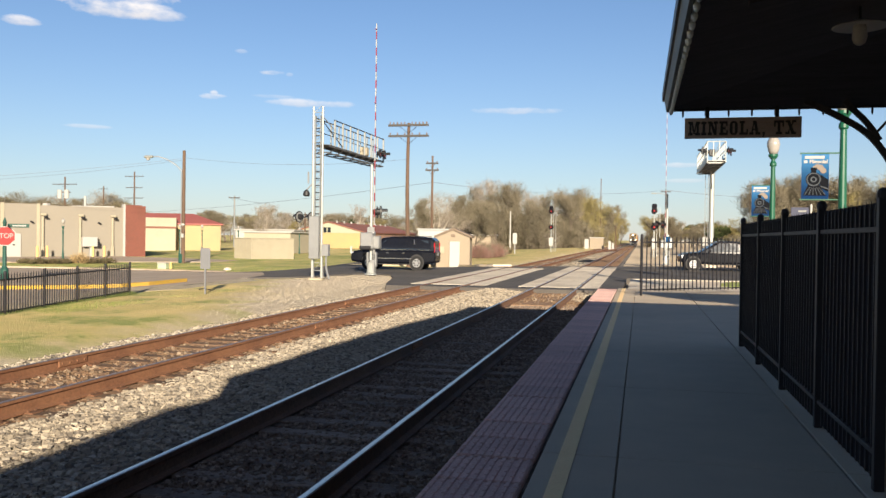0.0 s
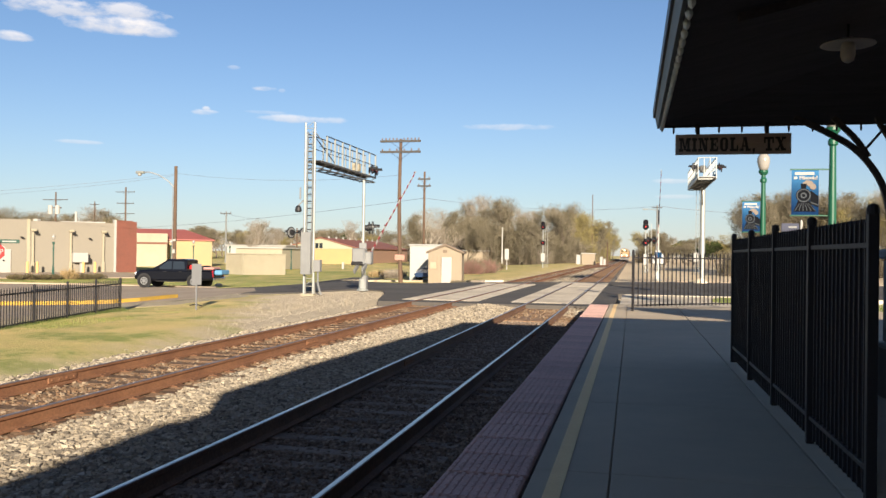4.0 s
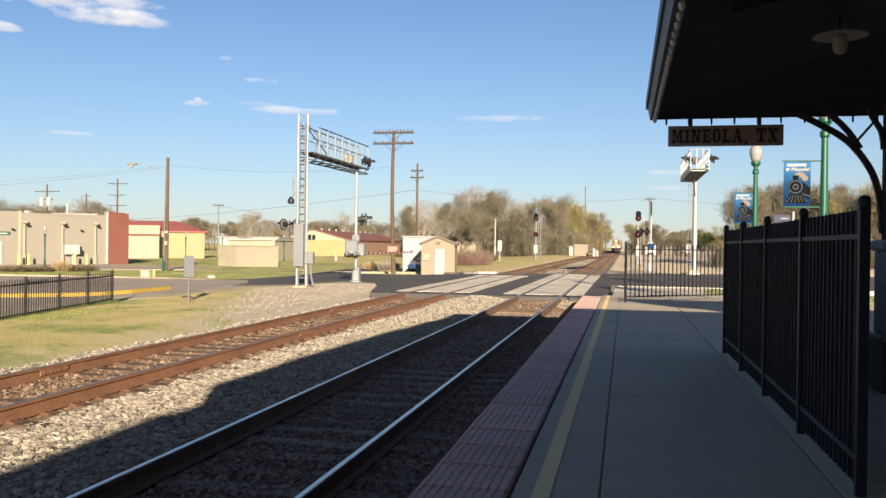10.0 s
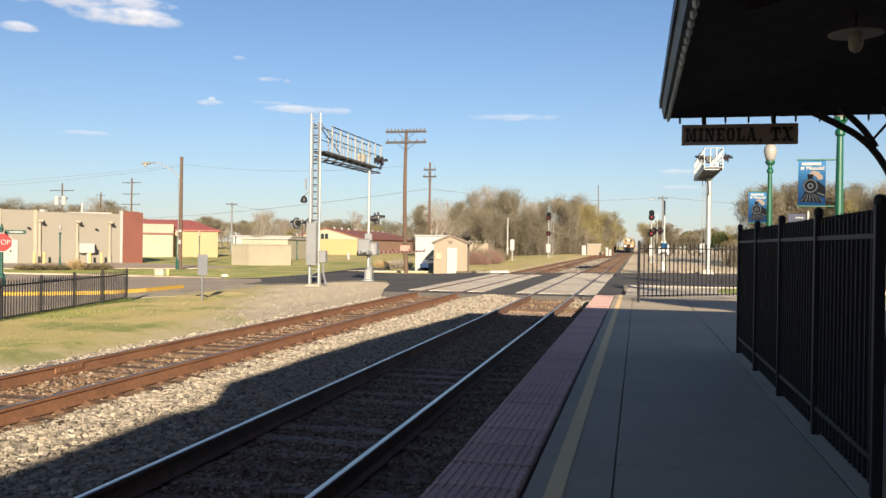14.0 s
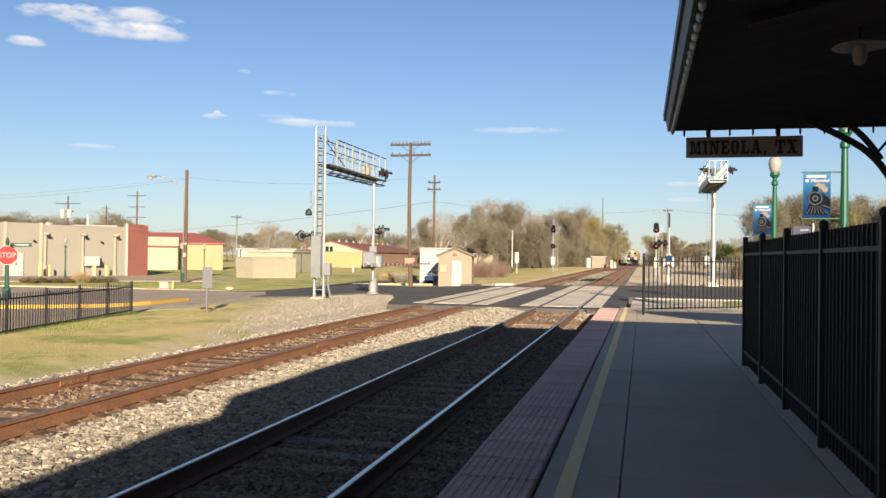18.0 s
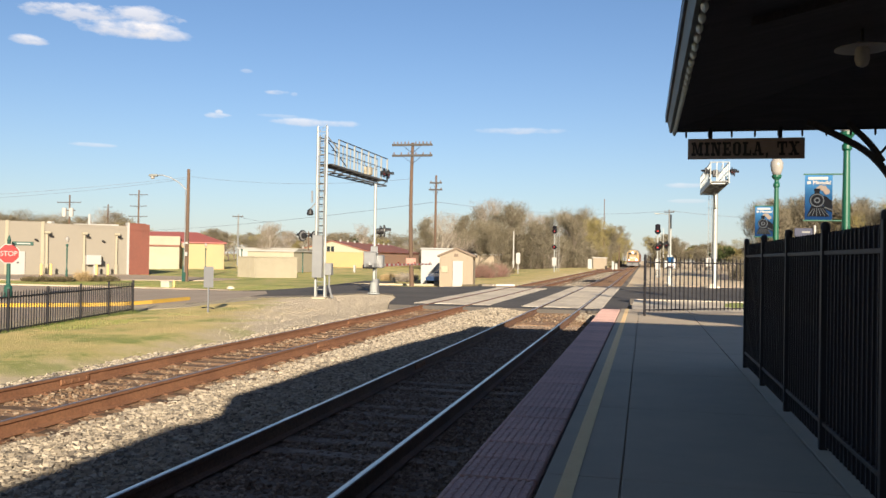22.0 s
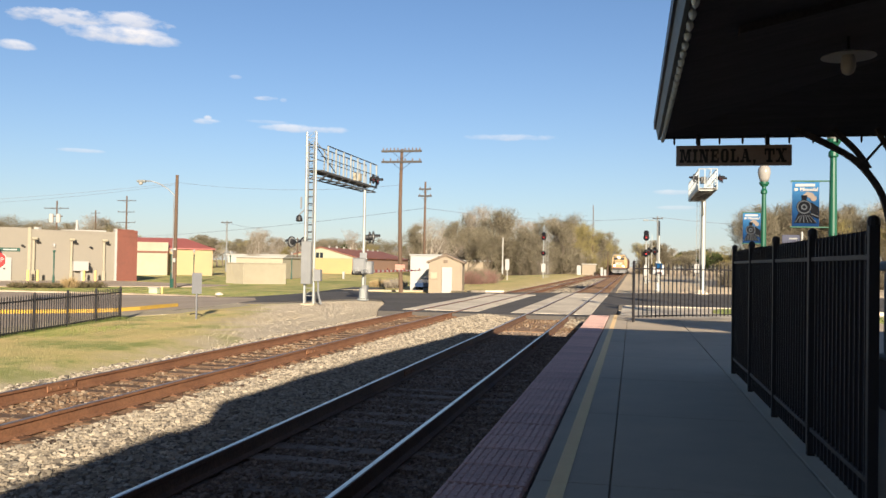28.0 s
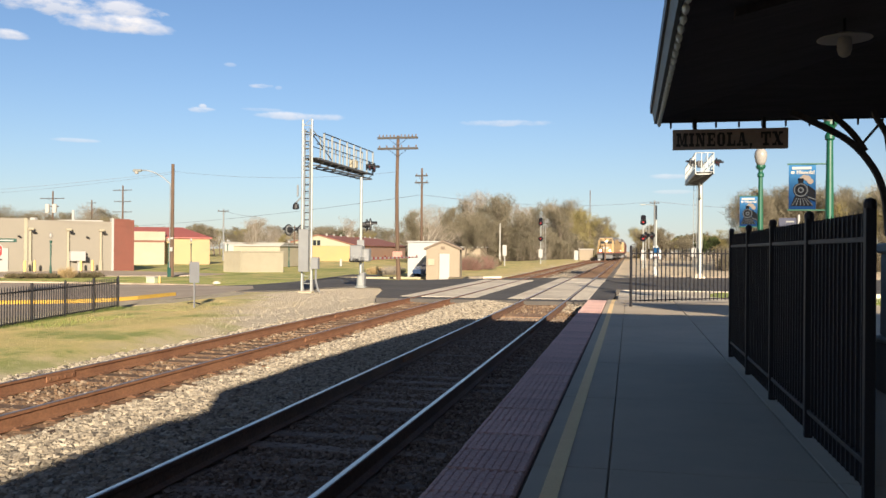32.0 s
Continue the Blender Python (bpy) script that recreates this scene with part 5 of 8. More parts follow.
M_SMOKE = surface("smoke_print", (0.24, 0.20, 0.17), 0.85, vary=0.2, bump=0, spec=0.1)


def hang_banner(p, m, bx, bz):
    """A town banner between two rods, with a steam engine printed on it."""
    for z in (bz + 0.63, bz - 0.63):
        part("banner_rod", S().rod((-0.06, 0, z), (bx - 0.39, 0, z), 0.022), m, p)
    n = 8
    xs = [-0.35 + 0.7 * k / n for k in range(n + 1)]
    v = [(x, 0.012 * math.sin(x * 7) + t, z) for t in (0, 0.008) for z in (-0.61, 0.61) for x in xs]
    m1 = n + 1
    cloth = S().add(v, [q for k in range(n) for q in ((k, k + 1, m1 + k + 1, m1 + k), (2 * m1 + k, 3 * m1 + k, 3 * m1 + k + 1, 2 * m1 + k + 1), (k, 2 * m1 + k, 2 * m1 + k + 1, k + 1), (m1 + k, m1 + k + 1, 3 * m1 + k + 1, 3 * m1 + k))] + [(0, m1, 3 * m1, 2 * m1), (n, 2 * m1 + n, 3 * m1 + n, m1 + n)])
    b = part("banner", cloth, M_BANNER, p, "blue printed town banner", at=(bx, 0, bz))
    part("print_bar", S().box(-0.02, -0.02, 0.52, 0.5, 0.004, 0.075, 0.001), M_WHITE, b)
    part("print_bar", S().box(-0.25, -0.02, 0.4, 0.09, 0.004, 0.075, 0.001), M_WHITE, b)
    lettering("Mineola!", 0.14, 0.46, M_WHITE, b, pose(0.08, -0.02, 0.4, 90), 0.006)
    body = S().rod((-0.04, -0.016, -0.08), (-0.04, -0.022, -0.08), 0.2, n=20)
    body.prism([(-0.3, -0.52), (0.28, -0.52), (0.1, -0.22), (-0.18, -0.22)], -0.0175, -0.014)
    body.prism([(-0.1, 0.1), (0.02, 0.1), (0.04, 0.24), (-0.12, 0.24)], -0.0185, -0.014)
    body.prism([(0.12, -0.3), (0.34, -0.4), (0.34, -0.1), (0.14, 0.06)], -0.0165, -0.014)
    part("print_engine", body, M_DARKPRINT, b)
    for r0, r1 in ((0.185, 0.155), (0.08, 0.045)):
        ring = S()
        for i in range(16):
            q = [(-0.04 + r * math.cos(a * math.pi / 8), -0.0235, -0.08 + r * math.sin(a * math.pi / 8)) for r, a in ((r0, i), (r0, i + 1), (r1, i + 1), (r1, i))]
            ring.add(q, [(0, 1, 2, 3)])
        part("print_ring", ring, M_GREYPRINT, b)
    lines = S()
    for i in range(6):
        lines.prism([(-0.27 + i * 0.105, -0.5), (-0.25 + i * 0.105, -0.5), (-0.13 + i * 0.045, -0.3), (-0.145 + i * 0.045, -0.3)], -0.0215, -0.019)
    lines.prism([(0.14, -0.28), (0.34, -0.36), (0.34, -0.33), (0.14, -0.25)], -0.0215, -0.018)
    part("print_lines", lines, M_GREYPRINT, b)
    smoke = S()
    for k, (x, z, r) in enumerate(((-0.02, 0.24, 0.05), (0.05, 0.27, 0.07), (0.13, 0.24, 0.08), (0.2, 0.16, 0.08))):
        smoke.rod((x, -0.014, z), (x, -0.0165 - 0.0006 * k, z), r, n=12)
    part("print_smoke", smoke, M_SMOKE, b)


def town_lamp(x, y, h, label, banner=None, mat=None, k=1.0):
    p = thing("lamp_post", x, y, -0.25, label, "lamp post", "green lamp posts")
    m = mat or M_GREEN
    part("base", S().lathe([(r * k, z) for r, z in ((0.2, 0), (0.2, 0.1), (0.16, 0.2), (0.15, 0.55), (0.1, 0.7), (0.08, 0.8))], n=12), m, p)
    part("pole", S().lathe([(r * k, z) for r, z in ((0.09, 0.7), (0.115, 2.0), (0.105, h * 0.55), (0.085, h - 1.3), (0.13, h - 1.25), (0.13, h - 1.15), (0.085, h - 1.08), (0.085, h - 0.98), (0.16, h - 0.9))], n=14), m, p)
    part("collar", S().lathe([(r * k, z) for r, z in ((0.12, h - 0.97), (0.19, h - 0.87), (0.19, h - 0.79))], n=14), m, p)
    part("globe", S().lathe([(r * k, h + (z - 0) * (k if k < 1 else 1) - (0 if k == 1 else 0.3)) for r, z in ((0.14, -0.8), (0.2, -0.66), (0.255, -0.42), (0.24, -0.26), (0.15, -0.12), (0.06, -0.04), (0.02, 0))], n=18), M_GLASS, p, "frosted pale acorn globe", smooth=True)
    if banner:
        hang_banner(p, m, *banner)
    return p


M_DARKPRINT = surface("dark_print", (0.006, 0.007, 0.01), 0.85, vary=0.2, bump=0, spec=0.1)
M_GREYPRINT = surface("grey_print", (0.07, 0.078, 0.09), 0.85, vary=0.2, bump=0, spec=0.1)
town_lamp(5.2, 36.6, 6.2, "green lamp post with a frosted globe and blue banner", (-0.46, 3.52))
town_lamp(5.29, 24.75, 6.2, "green lamp post beside the fence with a blue banner", (-0.695, 3.645))
for x, y in ((-35.9, 47.2), (-39.5, 67.4), (-38.1, 68.8), (-37.2, 74.0), (-33.5, 80.0)):
    town_lamp(x, y, 3.05, "slim dark green street lamp with a pale globe", None, M_DKGREEN, 0.45)

# ---- buildings and street things ----
M_SHED = surface("shed_metal", (0.334, 0.339, 0.33), 0.5, metal=0.1, vary=0.06, scale=2, fine=20)
M_SHINGLE = surface("shingles", (0.194, 0.15, 0.114), 0.9, vary=0.2, scale=4, fine=20)
M_PINK = surface("pink_wall", (0.352, 0.22, 0.158), 0.9, vary=0.12, scale=1, fine=20, second=(0.387, 0.238, 0.167), patch=0.2)
M_DARKGLASS = surface("dark_window", (0.02, 0.025, 0.03), 0.12, vary=0.1, bump=0)


def wall_run(bld, name, ax, ay, bx, by, z0, za, zb, thick, material, label=""):
    """An upright wall from a to b, its top rising from za to zb."""
    d = Vector((bx - ax, by - ay, 0)).normalized()
    nrm = Vector((-d.y, d.x, 0)) * thick
    v = [(ax, ay, z0), (bx, by, z0), (bx, by, zb), (ax, ay, za)]
    v += [(x + nrm.x, y + nrm.y, z) for x, y, z in v]
    f = [(0, 1, 2, 3), (7, 6, 5, 4), (0, 4, 5, 1), (1, 5, 6, 2), (2, 6, 7, 3), (3, 7, 4, 0)]
    return part(name, S().add(v, f), material, bld, label)


def build_store():
    b = thing("store_building", -45.35, 53.13, -0.35, "flat-roofed beige stucco store with a brick corner", "building")
    # in the building's space, along its street wall: s metres from the first corner
    d = Vector((0.603, 0.797, 0))

    def p(s, out=0.0):
        return d.x * s + d.y * out, d.y * s - d.x * out

    def run(name, s0, s1, h0, h1, m, out=0.0, th=0.3, label=""):
        (ax, ay), (bx, by) = p(s0, out), p(s1, out)
        return wall_run(b, name, ax, ay, bx, by, 0, h0, h1, th, m, label)

    run("wall_panel", -12, 2.25, 4.06, 4.06, M_WALLGREY)
    run("wall_panel", 2.25, 8.75, 3.98, 3.98, M_WALLGREY)
    run("brick_corner", 8.75, 10.1, 4.22, 4.22, M_BRICK, 0.08, 0.5, "red brick corner wall")
    run("pilaster", 2.2, 2.42, 4.1, 4.1, M_CREAM, 0.06, 0.3)
    run("pilaster", -0.25, -0.03, 4.1, 4.1, M_CREAM, 0.06, 0.3)
    run("cap_strip", 8.6, 8.77, 4.26, 4.26, M_WHITE, 0.1, 0.4)
    (ax, ay), (bx, by), (cx, cy), (dx, dy) = p(-12, -0.3), p(10.1, -0.3), p(10.1, -16), p(-12, -16)
    part("roof", S().prism([(ax, ay), (bx, by), (cx, cy), (dx, dy)], 3.6, 3.75, "z"), M_PANEL, b)
    (ax, ay), (bx, by) = p(10.1, 0.06), p(10.1, -16)
    wall_run(b, "side_wall", bx, by, ax, ay, 0, 4.15, 4.15, 0.3, M_BRICK)
    run("upper_parapet", 5.2, 8.6, 4.08, 4.14, M_WHITE, -2.0, 0.3)
    # steel door, downpipes with heads, wall lamps, meter box
    m = Matrix.Rotation(math.atan2(d.y, d.x), 4, "Z")
    x, y = p(0.62, 0.05)
    door = part("door", S().box(0, 0, 0.95, 1.0, 0.06, 1.76, 0.01), M_WHITE, b, "white steel door", at=Matrix.Translation((x, y, 0)) @ m)
    part("handle", S().box(0.0, -0.06, 1.0, 0.12, 0.06, 0.1, 0.01), M_BLACK, door)
    for s in (2.6, 5.3, 7.75):
        x, y = p(s, 0.12)
        at = Matrix.Translation((x, y, 0)) @ m
        pipe = part("downpipe", S().box(0, 0, 1.65, 0.15, 0.14, 3.1, 0.02).box(0, 0, 0.45, 0.24, 0.18, 0.9, 0.03), M_CREAM, b, "cream painted downpipe", at=at)
        part("rain_head", S().box(0.04, -0.08, 3.28, 0.42, 0.28, 0.2, 0.05), M_CREAM, pipe)
        part("flood_lamp", S().box(0.16, -0.24, 3.1, 0.26, 0.24, 0.16, 0.04), M_BLACK, pipe)
    for s in (1.85, 6.75):
        x, y = p(s, 0.12)
        part("wall_lamp", S().box(0, 0, 2.7, 0.26, 0.22, 0.14, 0.05, Matrix.Rotation(0.5, 4, "Y")), M_BLACK, b, at=Matrix.Translation((x, y, 0)) @ m)
    x, y = p(5.95, 0.3)
    unit = part("meter_cabinet", S().box(0, 0, 1.25, 1.1, 0.45, 0.75, 0.03), M_WHITE, b, "white wall cabinet", at=Matrix.Translation((x, y, 0)) @ m)
    part("cabinet_leg", S().box(0.1, 0, 0.42, 0.2, 0.3, 0.84, 0.01), M_WHITE, unit)
    part("dark_box", S().box(0.66, 0, 1.05, 0.2, 0.3, 0.4, 0.02), M_BLACK, unit)
    part("vent_stack", S().rod((*p(6.6, -3), 3.7), (*p(6.6, -3), 4.9), 0.1), M_WHITE, b)
    part("roof_box", S().box(p(3.4, -2)[0], p(3.4, -2)[1], 4.0, 0.4, 0.4, 0.4, 0.03), M_WHITE, b)


build_store()
bol = thing("bollard", -43.2, 53.96, -0.25, "yellow steel bollard by the store wall", "bollard", "yellow bollards")
part("post", S().lathe([(0.09, 0), (0.09, 0.76), (0.06, 0.83), (0.02, 0.86)], n=10), M_YELLOW, bol)
for x, y in ((-42.8, 54.5), (-40.8, 57.1), (-40.3, 57.8)):
    copy_thing(bol, Matrix.Translation(lay(x, y, -0.25)))


def gable_house(name, x, y, rz, w, ln, eave, peak, walls, roof, label, category="building", over=0.3, hip=0.0, doors=()):
    """A house with its ridge along local y; w across, ln along."""
    h = thing(name, x, y, -0.3, label, category, "", rz)
    hw = w / 2
    part("wall", S().prism([(-hw, 0), (hw, 0), (hw, eave), (0, peak) if not hip else (0, eave + 0.01), (-hw, eave)], 0, 0.2), walls, h)
    part("wall", S().prism([(-hw, 0), (hw, 0), (hw, eave), (0, peak) if not hip else (0, eave + 0.01), (-hw, eave)], ln - 0.2, ln), walls, h)
    for sx in (-1, 1):
        part("wall", S().box(sx * (hw - 0.1), ln / 2, eave / 2, 0.2, ln - 0.42, eave), walls, h)
        k = (peak - eave) / hw
        o, t = hw + over, 0.12
        zo = eave - over * k
        y0, y1 = -over, ln + over
        top = [(sx * o, y0, zo), (sx * o, y1, zo), (0, y1 - hip, peak), (0, y0 + hip, peak)]
        v = top + [(a, b, c + t) for a, b, c in top]
        part("roof", S().add(v, [(0, 1, 2, 3), (7, 6, 5, 4), (0, 4, 5, 1), (1, 5, 6, 2), (2, 6, 7, 3), (3, 7, 4, 0)]), roof, h)
    if hip:
        for ya, yb in ((-over, -over + hip), (ln + over, ln + over - hip)):
            o = hw + over
            zo = eave - over * (peak - eave) / hw
            v = [(-o, ya, zo), (o, ya, zo), (0, yb, peak)]
            v += [(a, b, c + 0.12) for a, b, c in v]
            part("roof", S().add(v, [(0, 1, 2), (5, 4, 3), (0, 3, 4, 1), (1, 4, 5, 2), (2, 5, 3, 0)]), roof, h)
    for kind, dx, dz, dw, dh, mt in doors:
        part(kind, S().box(dx, -0.03, dz + dh / 2, dw, 0.08, dh, 0.01), mt, h)
    return h


# red-roofed hall: pale lean-to before a yellow end
hall = gable_house("red_roof_hall", -61.5, 86.1, -62, 9, 14.2, 3.05, 4.2, M_YELLOWWALL, M_REDROOF, "yellow hall with a red metal hip roof", hip=3.4)
wing = thing("hall_wing", -55.9, 82.6, -0.3, "cream wing before the red-roofed hall", "building", "", 28)
part("wall", S().box(0.7, 0, 1.25, 10.8, 2.2, 2.5, 0.02), M_CREAM, wing)
part("roof", S().box(0.7, 0, 2.6, 11.0, 2.5, 0.12, 0.02), M_BROWNROOF, wing)
part("upper_wall", S().box(0.7, 0.7, 3.2, 10.8, 0.8, 1.0, 0.02), M_CREAM, wing)

low = thing("low_block_building", -29.0, 62.0, -0.3, "low flat cream block building on the grass", "building", "", 62)
part("wall", S().box(0.1, 0, 0.8, 4.1, 2.26, 1.6, 0.02), M_CREAM, low)
part("roof_slab", S().box(0.1, 0, 1.64, 4.16, 2.32, 0.08, 0.02), M_CREAM, low)
part("corner_trim", S().box(-1.96, -1.14, 0.8, 0.08, 0.08, 1.6, 0.01), M_CREAM, low)
for k in range(5):
    part("panel_seam", S().box(-1.956, -0.9 + k * 0.45, 0.8, 0.012, 0.03, 1.58), M_CREAM, low)

for nm, x, y, sx, sy, h, m, lb in (("shop_building", -37.95, 84.5, 5.2, 5, 2.15, M_CREAM, "low cream shop with a white roof edge"),
                                   ("shop_building", -52.5, 116.0, 9, 7, 2.6, M_WHITE, "white low shop with a flat roof far off"),
                                   ("shop_building", -27.0, 132, 9, 6, 2.3, M_TAN, "low beige building before the woods")):
    t = thing(nm, x, y, -0.3, lb, "building")
    part("wall", S().box(0, 0, h / 2, sx, sy, h, 0.02), m, t)
    part("roof", S().box(0, 0, h + 0.08, sx + 0.4, sy + 0.4, 0.16, 0.02), M_WHITE, t)

nb = thing("roadside_sign", 6.82, 40.0, -0.25, "dark slate sign board with pale writing on two posts", "sign")
for sx in (-0.3, 0.3):
    part("post", S().box(sx, 0.03, 1.6, 0.08, 0.06, 3.2, 0.01), M_DULLSTEEL, nb)
slate = part("board", S().box(0, -0.03, 3.2, 0.74, 0.05, 0.38, 0.01), surface("slate_print", (0.05, 0.055, 0.09), 0.7, vary=0.15), nb)
part("writing_bar", S().box(0.1, -0.06, 3.22, 0.34, 0.008, 0.07), M_DULLSTEEL, slate)
wb = thing("white_pole", 7.29, 40.0, -0.25, "short white pole beyond the picket fence", "pole")
part("shaft", S().lathe([(0.055, 0), (0.055, 3.45), (0.04, 3.52), (0.01, 3.54)], n=10), M_WHITE, wb)
M_SIDING = surface("grey_green_siding", (0.317, 0.326, 0.238), 0.85, vary=0.08, scale=2, fine=20)
M_BARNYELLOW = surface("barn_yellow", (0.405, 0.286, 0.128), 0.88, vary=0.15, scale=1, fine=20, second=(0.343, 0.251, 0.128), patch=0.3)
barn = gable_house("brown_roof_warehouse", -47.3, 124.5, 5, 11.6, 45, 2.5, 4.05, M_BARNYELLOW, M_BROWNROOF, "yellow warehouse with a long rusty brown roof")
part("gable_panel", S().prism([(-5.7, 2.4), (5.7, 2.4), (0, 3.97)], -0.06, -0.01), M_SIDING, barn, "grey green gable siding")
for sx in (-0.55, 0.1):
    part("window", S().box(sx, -0.09, 2.85, 0.5, 0.05, 0.8, 0.01), M_DARKGLASS, barn)
part("side_panel", S().box(5.86, 22.5, 1.25, 0.06, 44.0, 2.45), M_PINK, barn, "faded pink side wall")
for k in range(9):
    part("roof_vent", S().lathe([(0.14, 0), (0.14, 0.3), (0.2, 0.34), (0.05, 0.46)], 0.5, 3 + k * 4.6, 3.95, 8), M_WHITE, barn)

# signal hut with a gable roof, pale door and vent
hut = gable_house("equipment_hut", -11.15, 50.6, 8, 2.05, 2.6, 1.95, 2.38, M_TAN, M_SHINGLE, "small tan siding hut with a gable roof", "hut", 0.14, doors=(("door", 0.1, 0.05, 0.62, 1.62, M_WHITE), ("notice", -0.72, 0.95, 0.4, 0.4, M_CREAM), ("vent", 0, 1.95, 0.24, 0.16, M_SHINGLE)))
for k in range(9):
    part("batten", S().box(-0.95 + k * 0.235, -0.02, 0.97, 0.02, 0.012, 1.9), M_TAN, hut)
shed = thing("metal_shed", -13.75, 56.0, -0.3, "white flat-roofed metal equipment shed", "shed", "", 8)
part("wall", S().box(0.2, 0, 1.2, 2.2, 2.2, 2.4, 0.02), M_SHED, shed)
part("roof", S().box(0.2, 0, 2.44, 2.36, 2.4, 0.1, 0.02), M_SHED, shed)
for k in range(8):
    part("seam", S().box(-0.78 + k * 0.275, -1.106, 1.15, 0.03, 0.02, 2.25), M_SHED, shed)
part("outlet_box", S().box(0.95, -1.14, 1.1, 0.3, 0.12, 0.5, 0.01), M_STEEL, shed)
far_hut = thing("far_signal_hut", -8.6, 174.5, -0.3, "small grey signal hut far along the track", "hut")
part("wall", S().box(0, 0, 1.1, 2.7, 2.2, 2.2, 0.02), M_TAN, far_hut)
part("roof", S().box(0, 0, 2.28, 3.1, 2.5, 0.16, 0.02), M_WHITE, far_hut)
part("side_cabinet", S().box(-2.0, 0, 1.0, 0.9, 0.8, 2.0, 0.03), M_WHITE, far_hut)
for x, y, h, w in ((-5.9, 170, 1.6, 0.5), (-5.3, 171, 1.2, 0.45)):
    t = thing("relay_cabinet", x, y, -0.3, "small white relay cabinet beside the track", "cabinet")
    part("body", S().box(0, 0, h / 2, w, w, h, 0.03), M_WHITE, t)
    part("lid", S().box(0, 0, h + 0.04, w + 0.1, w + 0.1, 0.08, 0.02), M_STEEL, t)
sp2 = thing("marker_post", -31.0, 88.6, -0.3, "short white marker post in the grass", "post")
part("post", S().box(0, 0, 0.4, 0.22, 0.2, 0.8, 0.02), M_WHITE, sp2)
wp = thing("white_marker_post", -20.5, 135.8, -0.3, "tall white post before the woods", "post")
part("post", S().rod((0, 0, 0), (0, 0, 6.3), 0.12, 0.1), M_WHITE, wp)
part("band", S().rod((0, 0, 0.9), (0, 0, 1.5), 0.17), M_WHITE, wp)
ws = thing("trackside_sign", -14.6, 100.5, -0.3, "white trackside sign on a post", "sign")
part("post", S().rod((0, 0, 0), (0, 0, 1.6), 0.06), M_WHITE, ws)
part("board", S().box(0, -0.06, 1.9, 0.5, 0.05, 1.3, 0.02), M_WHITE, ws)


def build_stop_sign():
    s = thing("stop_sign", -22.88, 26.83, -0.3, "red octagonal stop sign on a green post with street name blades", "road sign", "", 42)
    part("post", S().lathe([(0.2, 0), (0.2, 0.12), (0.15, 0.22), (0.14, 0.5), (0.075, 0.62), (0.06, 2.2), (0.075, 2.24), (0.02, 2.42)], n=10), M_DKGREEN, s)
    r = 0.385
    octo = [(r * math.cos(math.pi / 8 + k * math.pi / 4), r * math.sin(math.pi / 8 + k * math.pi / 4)) for k in range(8)]
    face = part("sign_face", S().prism([(a, b + 1.74) for a, b in octo], -0.1, -0.085), M_WHITE, s)
    part("red_panel", S().prism([(a * 0.92, b * 0.92 + 1.74) for a, b in octo], -0.105, -0.1), M_RED, face)
    lettering("STOP", 0.26, 0.56, M_WHITE, face, pose(0, -0.107, 1.74, 90))
    blade = part("name_blade", S().box(0.46, 0, 2.13, 0.72, 0.03, 0.14, 0.02), M_DKGREEN, s, "green street name blade")
    part("name_bar", S().box(0.48, -0.02, 2.13, 0.46, 0.008, 0.045), M_WHITE, blade)
    part("name_blade", S().box(0, -0.4, 2.2, 0.03, 0.6, 0.11, 0.012), M_DKGREEN, s)


build_stop_sign()
M_DULL = surface("dull_aluminium", (0.185, 0.19, 0.2), 0.6, metal=0.2, vary=0.1)
gs2 = thing("road_sign_back", -13.3, 24.2, -0.3, "grey metal back of a road sign on a post", "road sign")
part("post", S().box(0.02, 0, 0.4, 0.045, 0.04, 0.85), M_DULL, gs2)
part("plate", S().box(0, 0.03, 1.14, 0.34, 0.02, 0.66, 0.01), M_DULL, gs2)
scrap = thing("rubber_scrap", -14.0, 25.6, -0.25, "bent black rubber scrap on the gravel", "scrap")
part("strip", S().tube([(-0.3, 0.03, 0.02), (-0.1, 0.0, 0.05), (0.1, -0.03, 0.03), (0.22, -0.12, 0.02)], 0.022, 6), M_BLACK, scrap)
pb = thing("pad_transformer", -24.3, 39.9, -0.25, "low pale green utility box on the grass", "utility box")
part("cabinet", S().box(0, 0, 0.15, 0.5, 0.42, 0.3, 0.03), surface("pale_green", (0.42, 0.5, 0.33), 0.6), pb)
part("lid", S().box(0, 0, 0.32, 0.54, 0.46, 0.06, 0.02), M_WHITE, pb)
ym = thing("marker_post", -24.0, 40.1, -0.25, "short yellow marker post on the grass", "post")
part("post", S().rod((0, 0, 0), (0, 0, 0.36), 0.05), M_YELLOW, ym)
rk = thing("pale_rock", -20.9, 40.4, -0.25, "pale broken concrete lump on the grass", "rock")
part("lump", S().lathe([(0.2, 0), (0.22, 0.06), (0.12, 0.13), (0.04, 0.15)], n=7), M_PANEL, rk)

